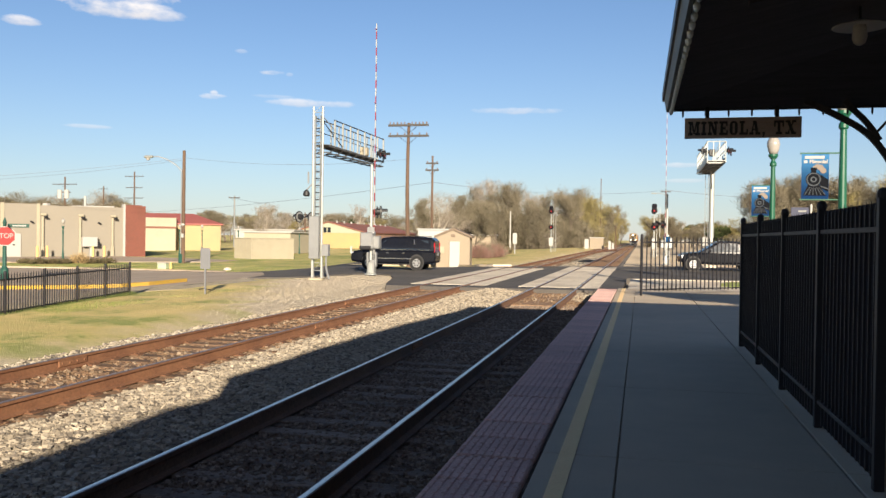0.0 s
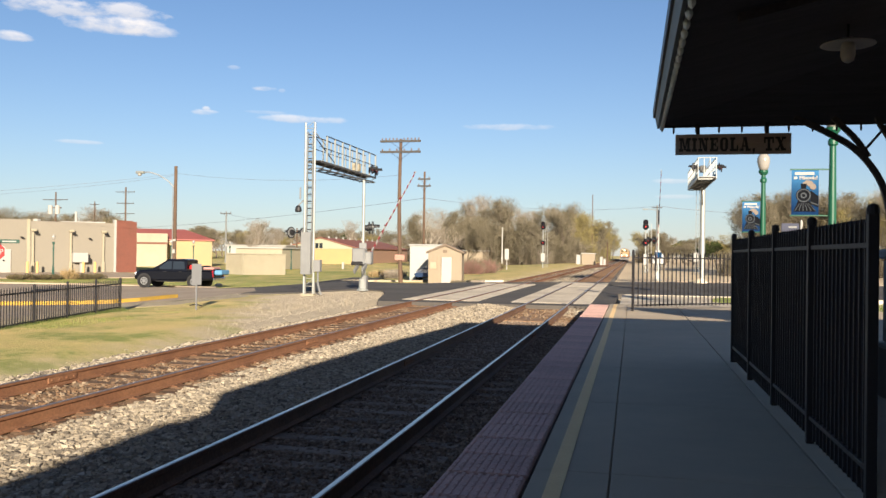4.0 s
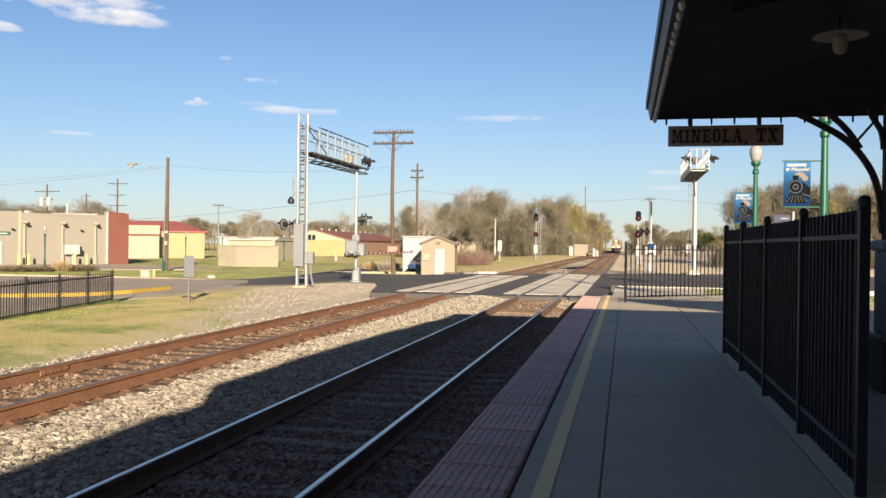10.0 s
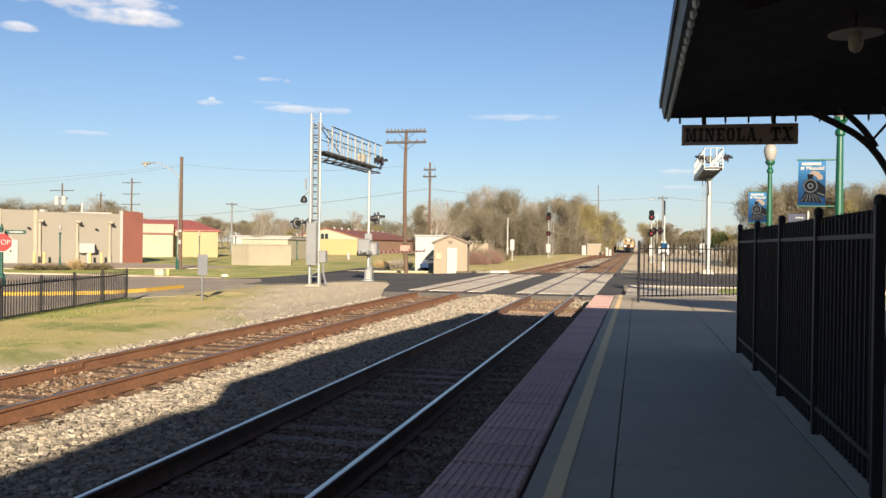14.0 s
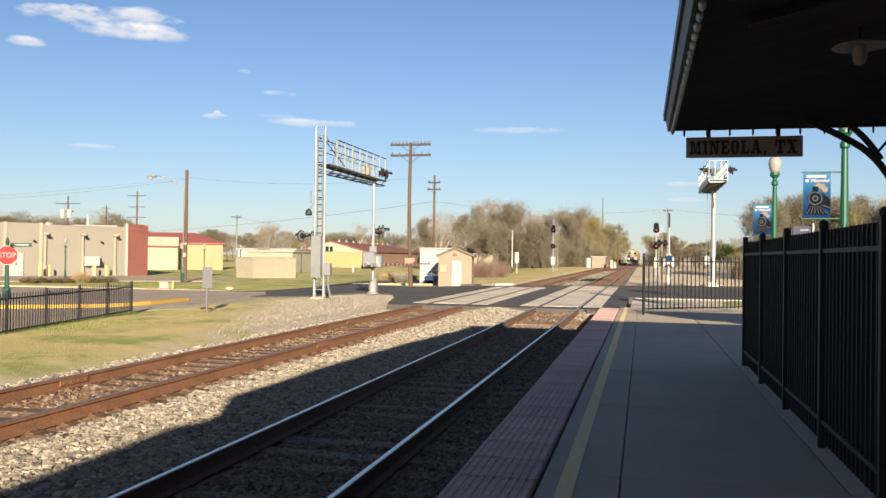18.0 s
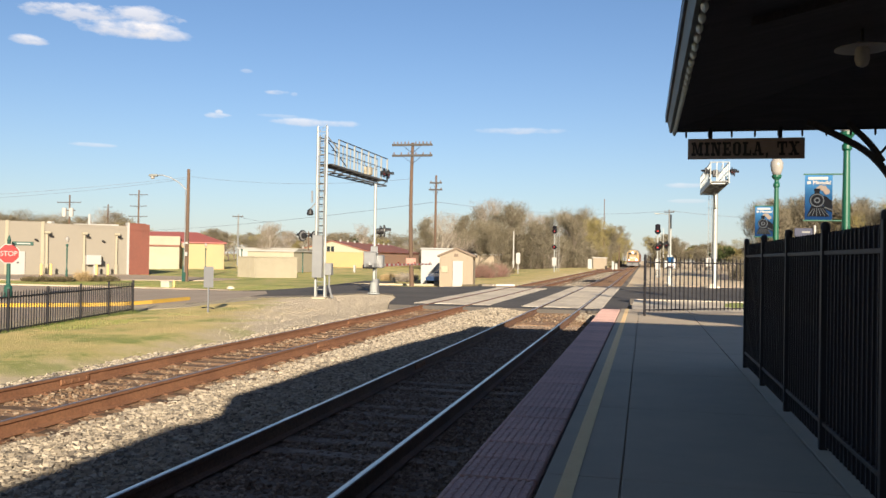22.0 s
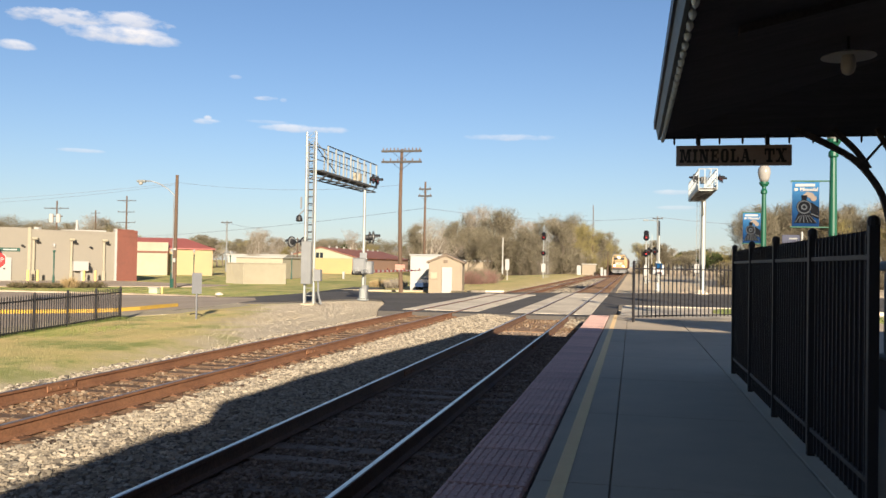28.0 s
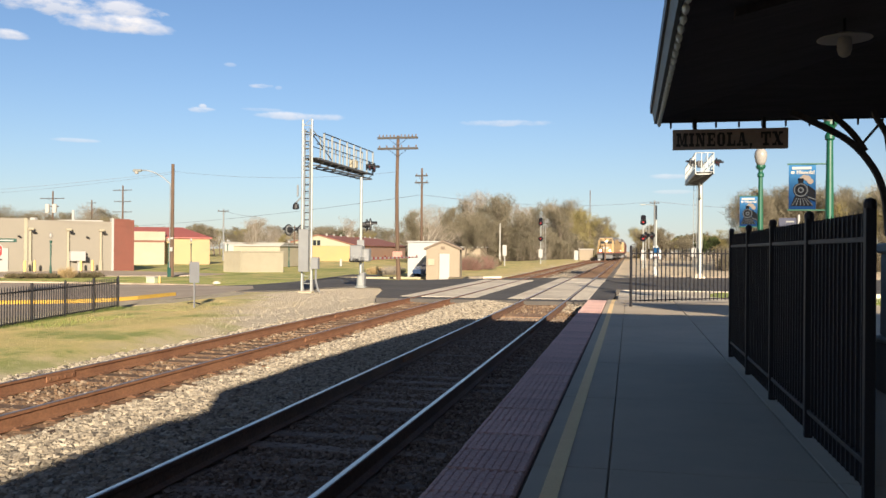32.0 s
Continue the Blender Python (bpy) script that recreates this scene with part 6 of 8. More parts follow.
# ---- the depot, out of view and added to shade the platform ----
def build_depot():
    d = thing("depot", 3.4, -24, -0.0, "unseen low brick depot added behind the canopy for shade", "building")
    part("wall", S().box(6.5, 30.2, 2.0, 12.9, 0.3, 4.0), M_BRICK, d)
    part("wall", S().box(0.15, 7.0, 2.0, 0.3, 46.1, 4.0), M_BRICK, d)
    part("wall", S().box(6.5, -16.2, 2.0, 12.9, 0.3, 4.0), M_BRICK, d)
    part("wall", S().box(12.85, 7.0, 2.0, 0.3, 46.1, 4.0), M_BRICK, d)
    hip = [(-0.2, -16.6, 4.2), (13.2, -16.6, 4.2), (13.2, 30.4, 4.2), (-0.2, 30.4, 4.2), (6.5, -10, 5.6), (6.5, 22.0, 5.6)]
    part("roof", S().add(hip, [(0, 1, 4), (1, 2, 5, 4), (2, 3, 5), (3, 0, 4, 5), (3, 2, 1, 0)]), M_BROWNROOF, d)
    # unseen roof behind the camera, set to cast the near shadow edge
    part("upper_roof", S().prism([(-1.85, 4.6), (6.5, 6.6), (6.5, 6.75), (-1.85, 4.75)], -17, 15.9), M_BROWNROOF, d)
    # unseen cut-out wall added to shape the sunlit wedge at the platform end
    part("end_gable", S().prism([(4.4, 6.2), (4.4, 5.75), (4.74, 5.24), (5.31, 5.03), (5.31, 4.0), (10.5, 4.0), (10.5, 6.2)], 30.36, 30.5), M_BRICK, d)
    for k in range(5):
        w = part("window", S().box(-0.03, -12 + k * 6, 1.7, 0.08, 1.2, 1.8), M_DARKGLASS, d)
        part("sill", S().box(-0.05, -12 + k * 6, 0.76, 0.16, 1.4, 0.1, 0.01), M_PANEL, w)
    # canopy post with curved brackets under the eave
    p = thing("canopy_post", 2.93, 10.45, 0, "black canopy post with curved iron brackets", "post")
    part("post", S().box(0, 0, 2.5, 0.14, 0.14, 1.8, 0.02), M_CANOPY, p)
    pale = surface("pale_stone", (0.42, 0.385, 0.34), 0.9, vary=0.15, scale=3, fine=40)
    part("pier", S().box(0.2, 0.1, 1.12, 0.52, 0.52, 0.96, 0.02), pale, p, "pale stone pier under the post")
    part("pier_cap", S().box(0.2, 0.1, 1.66, 0.62, 0.62, 0.12, 0.03), pale, p)
    part("pier_base", S().box(0.2, 0.1, 0.29, 0.6, 0.6, 0.58, 0.02), surface("brown_stone", (0.2, 0.165, 0.145), 0.9, vary=0.2, scale=3, fine=40), p, "brown stone foot of the pier")
    part("pier_band", S().box(0.2, 0.1, 0.61, 0.66, 0.66, 0.06, 0.02), pale, p)
    part("side_panel", S().box(0.42, 0.12, 2.5, 0.6, 0.06, 1.5, 0.01), pale, p, "pale boarded panel beside the post")

    def curve_bar(name, pts, th):
        """A flat iron bar that runs smoothly through (x, z) points."""
        line = [pts[0]]
        q = [pts[0]] + list(pts) + [pts[-1]]
        for k in range(1, len(q) - 2):
            p0, p1, p2, p3 = (Vector(v) for v in q[k - 1:k + 3])
            line += [tuple(0.5 * (2 * p1 + (p2 - p0) * t + (2 * p0 - 5 * p1 + 4 * p2 - p3) * t * t + (3 * p1 - p0 - 3 * p2 + p3) * t ** 3)) for t in (0.25, 0.5, 0.75, 1.0)]
        outer, inner = [], []
        for k, (x, z) in enumerate(line):
            d = Vector(line[min(k + 1, len(line) - 1)]) - Vector(line[max(k - 1, 0)])
            n = Vector((-d.y, d.x)).normalized() * th / 2
            outer.append((x + n.x, z + n.y))
            inner.append((x - n.x, z - n.y))
        v = [(x, y, z) for y in (-0.035, 0.035) for x, z in inner + outer]
        n = len(line)
        f = []
        for k in range(n - 1):
            f += [(k, k + 1, n + k + 1, n + k), (2 * n + k, 3 * n + k, 3 * n + k + 1, 2 * n + k + 1), (k, 2 * n + k, 2 * n + k + 1, k + 1), (n + k, n + k + 1, 3 * n + k + 1, 3 * n + k)]
        f += [(0, n, 3 * n, 2 * n), (n - 1, 3 * n - 1, 4 * n - 1, 2 * n - 1)]
        part(name, S().add(v, f), M_CANOPY, p)

    curve_bar("bracket", ((-1.12, 3.22), (-0.99, 3.167), (-0.744, 3.037), (-0.514, 2.896), (-0.335, 2.716), (-0.178, 2.456), (-0.1, 2.15), (-0.07, 1.8)), 0.062)
    curve_bar("inner_bracket", ((-0.7, 3.22), (-0.644, 3.16), (-0.515, 3.033), (-0.413, 2.909), (-0.32, 2.76)), 0.056)
    curve_bar("crown_bracket", ((-0.24, 3.22), (-0.19, 3.11), (-0.1, 2.95), (-0.07, 2.75)), 0.05)
    part("strut", S().rod((-0.36, 0, 2.84), (-0.18, 0, 3.06), 0.016), M_CANOPY, p)


build_depot()

# ---- trees, shrubs, grass ----
M_BARK = surface("bark", (0.15, 0.119, 0.0924), 0.95, vary=0.25, scale=5, fine=30, stretch=(3, 3, 0.5), bump=0.6)
M_PALEBARK = surface("pale_bark", (0.422, 0.37, 0.304), 0.95, vary=0.2, scale=5, fine=30, stretch=(3, 3, 0.5), bump=0.6)
M_TWIG_BROWN = islands("brown_twigs", ((0.182, 0.156, 0.103), (0.265, 0.232, 0.16), (0.098, 0.084, 0.056), (0.36, 0.32, 0.24)), bump=0)
M_TWIG_GREY = islands("grey_twigs", ((0.335, 0.291, 0.236), (0.236, 0.202, 0.158), (0.454, 0.404, 0.335), (0.158, 0.133, 0.103)), bump=0)
M_TWIG_OLIVE = islands("budding_twigs", ((0.314, 0.268, 0.106), (0.253, 0.217, 0.106), (0.384, 0.329, 0.122), (0.213, 0.177, 0.101)), bump=0)
M_LEAF_GREEN = islands("evergreen_leaves", ((0.05, 0.075, 0.025), (0.08, 0.10, 0.035), (0.035, 0.055, 0.02), (0.10, 0.11, 0.04)), bump=0)
M_SHRUB = islands("shrub_twigs", ((0.114, 0.101, 0.0528), (0.158, 0.123, 0.0704), (0.088, 0.088, 0.044), (0.211, 0.15, 0.0968)), bump=0)
M_PINKBUD = islands("pink_buds", ((0.317, 0.167, 0.15), (0.246, 0.141, 0.114), (0.37, 0.229, 0.194), (0.194, 0.123, 0.088)), bump=0)


def tree_mesh(seed, h, spread, levels, twig_n, twig_len, twig_w, lean=0.0, low=0.25, leaf=False):
    """Trunk with limbs, and a crown of many thin twigs or leaves, in one go: two meshes."""
    rng = random.Random(seed)
    wood, tips = S(), []

    def grow(p, d, length, r, level):
        n = 3 if level == 0 else 2
        for k in range(n):
            d = (d + Vector((rng.uniform(-1, 1), rng.uniform(-1, 1), rng.uniform(-0.3, 0.6))) * 0.16).normalized()
            q = p + d * (length / n)
            r2 = r * 0.78
            wood.rod(p, q, r, r2, 6 if level < 2 else 4, False)
            if level < levels and not (level == 0 and k == 0 and low > 0.3):
                for c in range(2 if level == 0 else 1):
                    side = Vector((rng.uniform(-1, 1), rng.uniform(-1, 1), rng.uniform(0.0, 0.8))).normalized()
                    nd = (d * 0.55 + side * spread).normalized()
                    grow(q, nd, length * rng.uniform(0.5, 0.72), r2 * 0.6, level + 1)
            p, r = q, r2
            if level >= levels - 1:
                tips.append((q, d))
        if level < levels:
            for c in range(2):
                side = Vector((rng.uniform(-1, 1), rng.uniform(-1, 1), rng.uniform(0.1, 0.9))).normalized()
                grow(p, (d * 0.7 + side * spread * 0.8).normalized(), length * rng.uniform(0.5, 0.7), r * 0.7, level + 1)

    grow(Vector((0, 0, 0)), Vector((lean, 0, 1)).normalized(), h * 0.52, h * 0.022, 0)
    top = max(v[2] for v in wood.v)
    tw = S()
    for i in range(twig_n):
        p, d = tips[rng.randrange(len(tips))]
        side = Vector((rng.uniform(-1, 1), rng.uniform(-1, 1), rng.uniform(-0.35, 1.0)))
        td = (d * 0.7 + side).normalized()
        ln = twig_len * rng.uniform(0.5, 1.3)
        p = p + Vector((rng.uniform(-1, 1), rng.uniform(-1, 1), rng.uniform(-0.6, 0.8))) * twig_len * 0.55
        a = td.orthogonal().normalized()
        a = (Matrix.Rotation(rng.uniform(0, 6.28), 4, td) @ a) * twig_w * rng.uniform(0.6, 1.3)
        if leaf:
            q = p + td * ln
            tw.add([p, p + td * ln * 0.5 + a, q, p + td * ln * 0.5 - a], [(0, 1, 2, 3)])
        else:
            mid = p + td * ln * 0.55 + a.cross(td) * rng.uniform(-1.5, 1.5)
            q = p + td * ln
            tw.add([p - a, p + a, mid + a * 0.6, mid - a * 0.6], [(0, 1, 2, 3)])
            f1 = (td + side * 0.7).normalized()
            tw.add([mid - a * 0.5, mid + a * 0.5, q], [(0, 1, 2)])
            tw.add([mid - a * 0.4, mid + a * 0.4, mid + f1 * ln * 0.5], [(0, 1, 2)])
    k = h / max(max(v[2] for v in tw.v), top)
    for s in (wood, tw):
        s.v = [(x * k, y * k, z * k) for x, y, z in s.v]
    return wood, tw


def raw_mesh(name, s, material):
    me = bpy.data.meshes.new(name)
    me.from_pydata(s.v, [], s.f)
    me.materials.append(material)
    return me


KINDS = {}


def kind_of_tree(key, label, bark, twig, *args, **kw):
    wood, tw = tree_mesh(*args, **kw)
    KINDS[key] = (label, raw_mesh("trunk", wood, bark), raw_mesh("crown", tw, twig), bark, twig, args[1])


kind_of_tree("brown_a", "bare brown tree with a dense haze of twigs", M_BARK, M_TWIG_BROWN, 11, 12, 0.75, 3, 4200, 1.2, 0.028)
kind_of_tree("brown_b", "bare brown tree with a broad twiggy crown", M_BARK, M_TWIG_BROWN, 23, 12, 0.9, 3, 4200, 1.2, 0.028)
kind_of_tree("grey_a", "bare pale grey tree with fine upright twigs", M_PALEBARK, M_TWIG_GREY, 37, 14, 0.6, 3, 2600, 1.35, 0.026)
kind_of_tree("grey_b", "bare grey tree with open spreading limbs", M_PALEBARK, M_TWIG_GREY, 41, 11, 0.85, 3, 1700, 1.15, 0.02)
kind_of_tree("olive_a", "budding tree with olive yellow twigs", M_BARK, M_TWIG_OLIVE, 53, 13, 0.8, 3, 5600, 1.05, 0.024)
kind_of_tree("olive_b", "budding olive tree with a rounded crown", M_BARK, M_TWIG_OLIVE, 67, 12, 0.95, 3, 5600, 1.05, 0.024)
kind_of_tree("green_a", "dark evergreen tree with a dense crown", M_BARK, M_LEAF_GREEN, 71, 7, 0.8, 3, 2600, 0.4, 0.12, leaf=True)
TREE_FIRST = {}


def kind_of_brush(key, label, twig, seed, h, w, n):
    """A thicket: many thin stems from the ground with twigs all the way up."""
    rng = random.Random(seed)
    stems, tw = S(), S()
    for i in range(26):
        a, r = rng.uniform(0, 6.28), math.sqrt(rng.random()) * w / 2
        p = Vector((math.cos(a) * r, math.sin(a) * r, 0))
        q = p + Vector((rng.uniform(-0.6, 0.6), rng.uniform(-0.6, 0.6), h * rng.uniform(0.5, 0.95)))
        stems.rod(p, q, 0.05, 0.015, 4, False)
        for j in range(n // 26):
            t = rng.random() ** 0.8
            b = p.lerp(q, t)
            d = Vector((rng.uniform(-1, 1), rng.uniform(-1, 1), rng.uniform(-0.1, 1.0))).normalized()
            o = d.orthogonal().normalized() * 0.018 * rng.uniform(0.6, 1.4)
            e = b + d * rng.uniform(0.4, 1.2)
            tw.add([b - o, b + o, e + o * 0.3, e - o * 0.3], [(0, 1, 2, 3)])
    KINDS[key] = (label, raw_mesh("stems", stems, M_BARK), raw_mesh("twigs", tw, twig), M_BARK, twig, h)


kind_of_brush("brush_a", "tangled brown leafless thicket", M_TWIG_BROWN, 91, 4.0, 5.0, 3600)
kind_of_brush("brush_b", "tangled grey leafless thicket", M_TWIG_GREY, 93, 4.0, 5.0, 3600)
kind_of_brush("brush_c", "tangled olive budding thicket", M_TWIG_OLIVE, 97, 4.0, 5.0, 3600)


def tree(key, x, y, h, group="trees", wide=1.0, turn=None):
    label, trunk, crown, bark, twig, h0 = KINDS[key]
    k = h / h0
    turn = random.uniform(0, 360) if turn is None else turn
    k *= fall(x, y)
    m = Matrix.Translation(lay(x, y, -0.36)) @ pose(0, 0, 0, 0, 0, turn) @ Matrix.Diagonal((k * wide, k * wide, k, 1))
    if key not in TREE_FIRST:
        t = thing("tree", 0, 0, 0, label, "tree", group)
        part("trunk", trunk, bark, t)
        part("crown", crown, twig, t)
        t.matrix_basis = m
        TREE_FIRST[key] = t
        return t
    t = copy_thing(TREE_FIRST[key], Matrix.Identity(4))
    t.matrix_basis = m
    t["group"] = group
    return t


rt = random.Random(5)
# the wood along the far track
WOOD = ((-31, 146, 9.5), (-27.5, 150, 12.0), (-24, 147, 11.8), (-21.5, 152, 12.6), (-26, 160, 12.6), (-20, 162, 12.4), (-18.5, 157, 10.5), (-23, 170, 13), (-17.5, 172, 12), (-20.5, 180, 14), (-15.8, 184, 13),
        (-18, 192, 15), (-14.6, 196, 13.6), (-16.6, 205, 15.2), (-13.6, 210, 13.8), (-17, 218, 15.5), (-12.8, 222, 13.8), (-15, 232, 15), (-12.2, 238, 14), (-14, 250, 15), (-11.6, 255, 14.5), (-13, 268, 15),
        (-11, 280, 14), (-12, 292, 14.5), (-10.4, 305, 13), (-11, 320, 12.5), (-10, 340, 11.5), (-9.5, 362, 10.5), (-9, 385, 9), (-34, 150, 8.5), (-38, 156, 8.5), (-29, 165, 11), (-33, 170, 10))
# height of the wood's top over the horizon, in degrees, by azimuth
SKYLINE = ((-15, 2.7), (-13.4, 2.5), (-12.4, 3.0), (-11.8, 3.3), (-10.0, 4.2), (-8.7, 3.65), (-6.7, 3.5), (-5.9, 3.35), (-5.0, 3.9), (-3.9, 3.35), (-2.5, 2.6), (-1.5, 2.0), (-0.8, 0.9))
for i, (x, y, h) in enumerate(WOOD):
    el = float(np.interp(math.degrees(math.atan2(x, y)), [a for a, b in SKYLINE], [b for a, b in SKYLINE]))
    h = 1.96 + math.hypot(x, y) * math.tan(radians(el)) * (1.0 if i % 3 else 0.86)
    keys = ("brown_a", "grey_b", "brown_b", "grey_a") if y < 195 else ("grey_a", "brown_b", "olive_a", "brown_a") if y < 222 else ("olive_a", "olive_b", "brown_b")
    tree(keys[i % len(keys)], x + rt.uniform(-0.8, 0.8), y, h * rt.uniform(0.9, 1.04), "trees of the wood", 1.0)
# low growth along the wood's foot
for i in range(110):
    f = i / 110
    key = ("brush_a", "brush_b", "brush_a")[i % 3] if f < 0.45 else ("brush_c", "brush_a", "brush_c")[i % 3]
    by = 142 + 170 * f ** 1.3 + rt.uniform(0, 3)
    bx = float(np.interp(by, (142, 146, 155, 180, 210, 240, 280, 330), (-22.5, -20.5, -17.6, -15.4, -13.2, -11.8, -10.6, -9.6))) - rt.uniform(0, 2.5)
    if f < 0.3 and i % 2:
        bx, by = rt.uniform(-36, -19), 144 + rt.uniform(0, 5)
    tree(key, bx, by, rt.uniform(3.0, 6.8), "undergrowth", 1.05)
for i in range(14):
    tree(("brush_a", "brush_b")[i % 2], -38 - i * 1.9 + rt.uniform(-1, 1), 176 + rt.uniform(-4, 8), rt.uniform(1.8, 3.6), "undergrowth", 1.3)
for i in range(12):
    tree(("brush_a", "brush_c")[i % 2], 3.2 + rt.uniform(0, 6), 232 + i * 7, rt.uniform(3, 5), "undergrowth", 1.2)
for i in range(16):
    tree(("brush_a", "brush_b")[i % 2], 9 + i * 1.7 + rt.uniform(-1, 1), 92 + rt.uniform(-3, 8), rt.uniform(2.2, 4.0), "undergrowth", 1.2)
# beyond the platform end
for x, y, h, k in ((3.4, 236, 8.5, "brown_b"), (5.4, 248, 10, "brown_a"), (3.2, 270, 10, "olive_b"), (6.5, 275, 11, "brown_a"), (3.8, 300, 11, "olive_a"), (8.5, 262, 8.5, "brown_b"), (5.5, 255, 6, "brown_b"), (11, 285, 8.5, "brown_b"), (14, 300, 9, "grey_a"), (20, 310, 8.5, "brown_a"), (26, 300, 8, "brown_b"), (4.6, 330, 11, "brown_b"), (9, 345, 11, "olive_b"),
                   (12.6, 101, 9.3, "brown_b"), (16.5, 104, 10.0, "brown_a"), (20.5, 100, 10.2, "brown_b"), (24.5, 98, 9.6, "olive_b"), (28, 95, 10, "brown_a"), (14.5, 118, 8.8, "grey_b"), (20, 122, 10.5, "brown_b"), (27, 118, 11, "brown_a"),
                   (13.6, 98, 9.4, "brown_a"), (15.4, 100, 9.8, "brown_b"), (18.4, 102, 10.2, "brown_a"), (22.6, 99, 9.8, "brown_b"), (26.2, 97, 9.6, "brown_a"), (18.4, 64, 8.0, "grey_b"), (22, 70, 9.5, "brown_a"), (25, 76, 10, "brown_b"), (9.5, 125, 3.6, "green_a"), (12, 140, 4.6, "green_a"), (8, 135, 4.2, "brown_b"), (31, 88, 11, "brown_b"), (36, 92, 12, "grey_a")):
    tree(k, x, y, h, "trees beyond the station")
# bare trees behind the low buildings
for x, y, h, k in ((-25, 107, 8.3, "grey_b"), (-22, 114, 7.4, "brown_b"), (-28.5, 112, 7.6, "brown_a"), (-19.5, 118, 7.0, "brown_b"), (-30, 120, 8.6, "grey_b"), (-26, 124, 8.8, "brown_a"), (-23, 130, 8.6, "brown_b"), (-49, 143, 8.0, "grey_b"), (-55, 146, 6.6, "brown_b"), (-52.3, 112, 6.6, "grey_b"), (-59, 128, 7.6, "grey_b"), (-52, 150, 5.4, "green_a"), (-57.5, 132, 6.2, "grey_a")):
    tree(k, x, y, h, "bare trees behind the shops")
for i in range(84):
    f = i / 83
    az = radians(-44 + 32 * f + rt.uniform(-0.5, 0.5))
    d = rt.uniform(190, 260)
    tree(("brown_a", "brown_b", "grey_a", "brown_b", "olive_b")[i % 5], d * math.sin(az), d * math.cos(az), rt.uniform(8.0, 13.2) if f < 0.34 else rt.uniform(6.0, 9.2), "far tree line", 1.5)
for i in range(30):
    az = radians(8 + 26 * i / 29)
    d = rt.uniform(150, 260)
    tree(("brown_a", "brown_b", "grey_a", "olive_b")[i % 4], d * math.sin(az), d * math.cos(az), rt.uniform(9, 13), "far tree line", 1.4)


M_STRAW = islands("straw", ((0.44, 0.317, 0.158), (0.37, 0.264, 0.132), (0.51, 0.378, 0.202)), bump=0)


for i in range(26):
    az = radians(2.3 + 7.5 * i / 25 + rt.uniform(-0.2, 0.2))
    d = rt.uniform(170, 250)
    tree(("brown_a", "brown_b", "olive_b", "green_a")[i % 4], d * math.sin(az), d * math.cos(az), rt.uniform(5.2, 7.4), "far tree line", 1.5)


def shrub(x, y, w, h, material, label, n=420, seed=1, blade=0.16, bw=0.012):
    rng = random.Random(seed)
    s = S()
    for i in range(n):
        a, r = rng.uniform(0, 6.28), math.sqrt(rng.random())
        p = Vector((math.cos(a) * r * w / 2, math.sin(a) * r * w / 2, h * rng.uniform(0, 0.75) * (1.1 - 0.5 * r * r)))
        d = Vector((math.cos(a) * r + rng.uniform(-0.6, 0.6), math.sin(a) * r + rng.uniform(-0.6, 0.6), rng.uniform(0.3, 1.2))).normalized()
        o = d.orthogonal().normalized() * bw * rng.uniform(0.7, 1.4)
        q = p + d * blade * rng.uniform(0.6, 1.3)
        s.add([p - o, p + o, q + o * 0.4, q - o * 0.4], [(0, 1, 2, 3)])
    ob = new("shrub", raw_mesh("shrub", s, material))
    ob.matrix_basis = Matrix.Translation(lay(x, y, -0.28)) @ Matrix.Scale(fall(x, y), 4)
    return tagged(ob, label, "shrub", "shrubs")


for k, (x, y, w, h) in enumerate(((-35.1, 42.9, 0.9, 0.32), (-34.6, 43.4, 0.95, 0.34), (-34.1, 43.9, 0.9, 0.3), (-33.7, 44.4, 0.8, 0.32))):
    shrub(x, y, w, h, M_SHRUB, "low dark clipped shrub in a bed", 420, 10 + k, 0.14, 0.02)
shrub(-33.1, 45.0, 0.8, 0.6, M_STRAW, "dry straw-coloured ornamental grass clump", 420, 21, 0.32, 0.01)
for k, (x, y) in enumerate(((-32.7, 45.5), (-32.3, 45.9), (-32.0, 46.3))):
    shrub(x, y, 0.9, 0.34, M_SHRUB, "straggly olive shrub in a bed", 260, 30 + k, 0.18, 0.014)
for k in range(4):
    shrub(-15.5 - rt.uniform(0, 9), 92 + k * 3.6, rt.uniform(1.6, 2.4), rt.uniform(0.7, 1.3), (M_PINKBUD, M_TWIG_BROWN, M_SHRUB)[k % 3], "leafless brown brush on the roadside", 700, 50 + k, 0.6, 0.03)
for k in range(3):
    shrub(-16.2 - rt.uniform(0, 2.6), 59.5 + k * 2.0, rt.uniform(1.2, 2.0), rt.uniform(0.3, 0.6), (M_TWIG_GREY, M_STRAW)[k % 2], "dry pale brush beside the shed", 600, 80 + k, 0.3, 0.012)
for k in range(5):
    shrub(-14.6 + k * 0.3 - 0.1 * k, 76 + k * 1.5, rt.uniform(1.8, 2.6), rt.uniform(1.0, 1.7), (M_PINKBUD, M_TWIG_BROWN, M_PINKBUD)[k % 3], "reddish leafless brush behind the hut", 900, 130 + k, 0.5, 0.012)


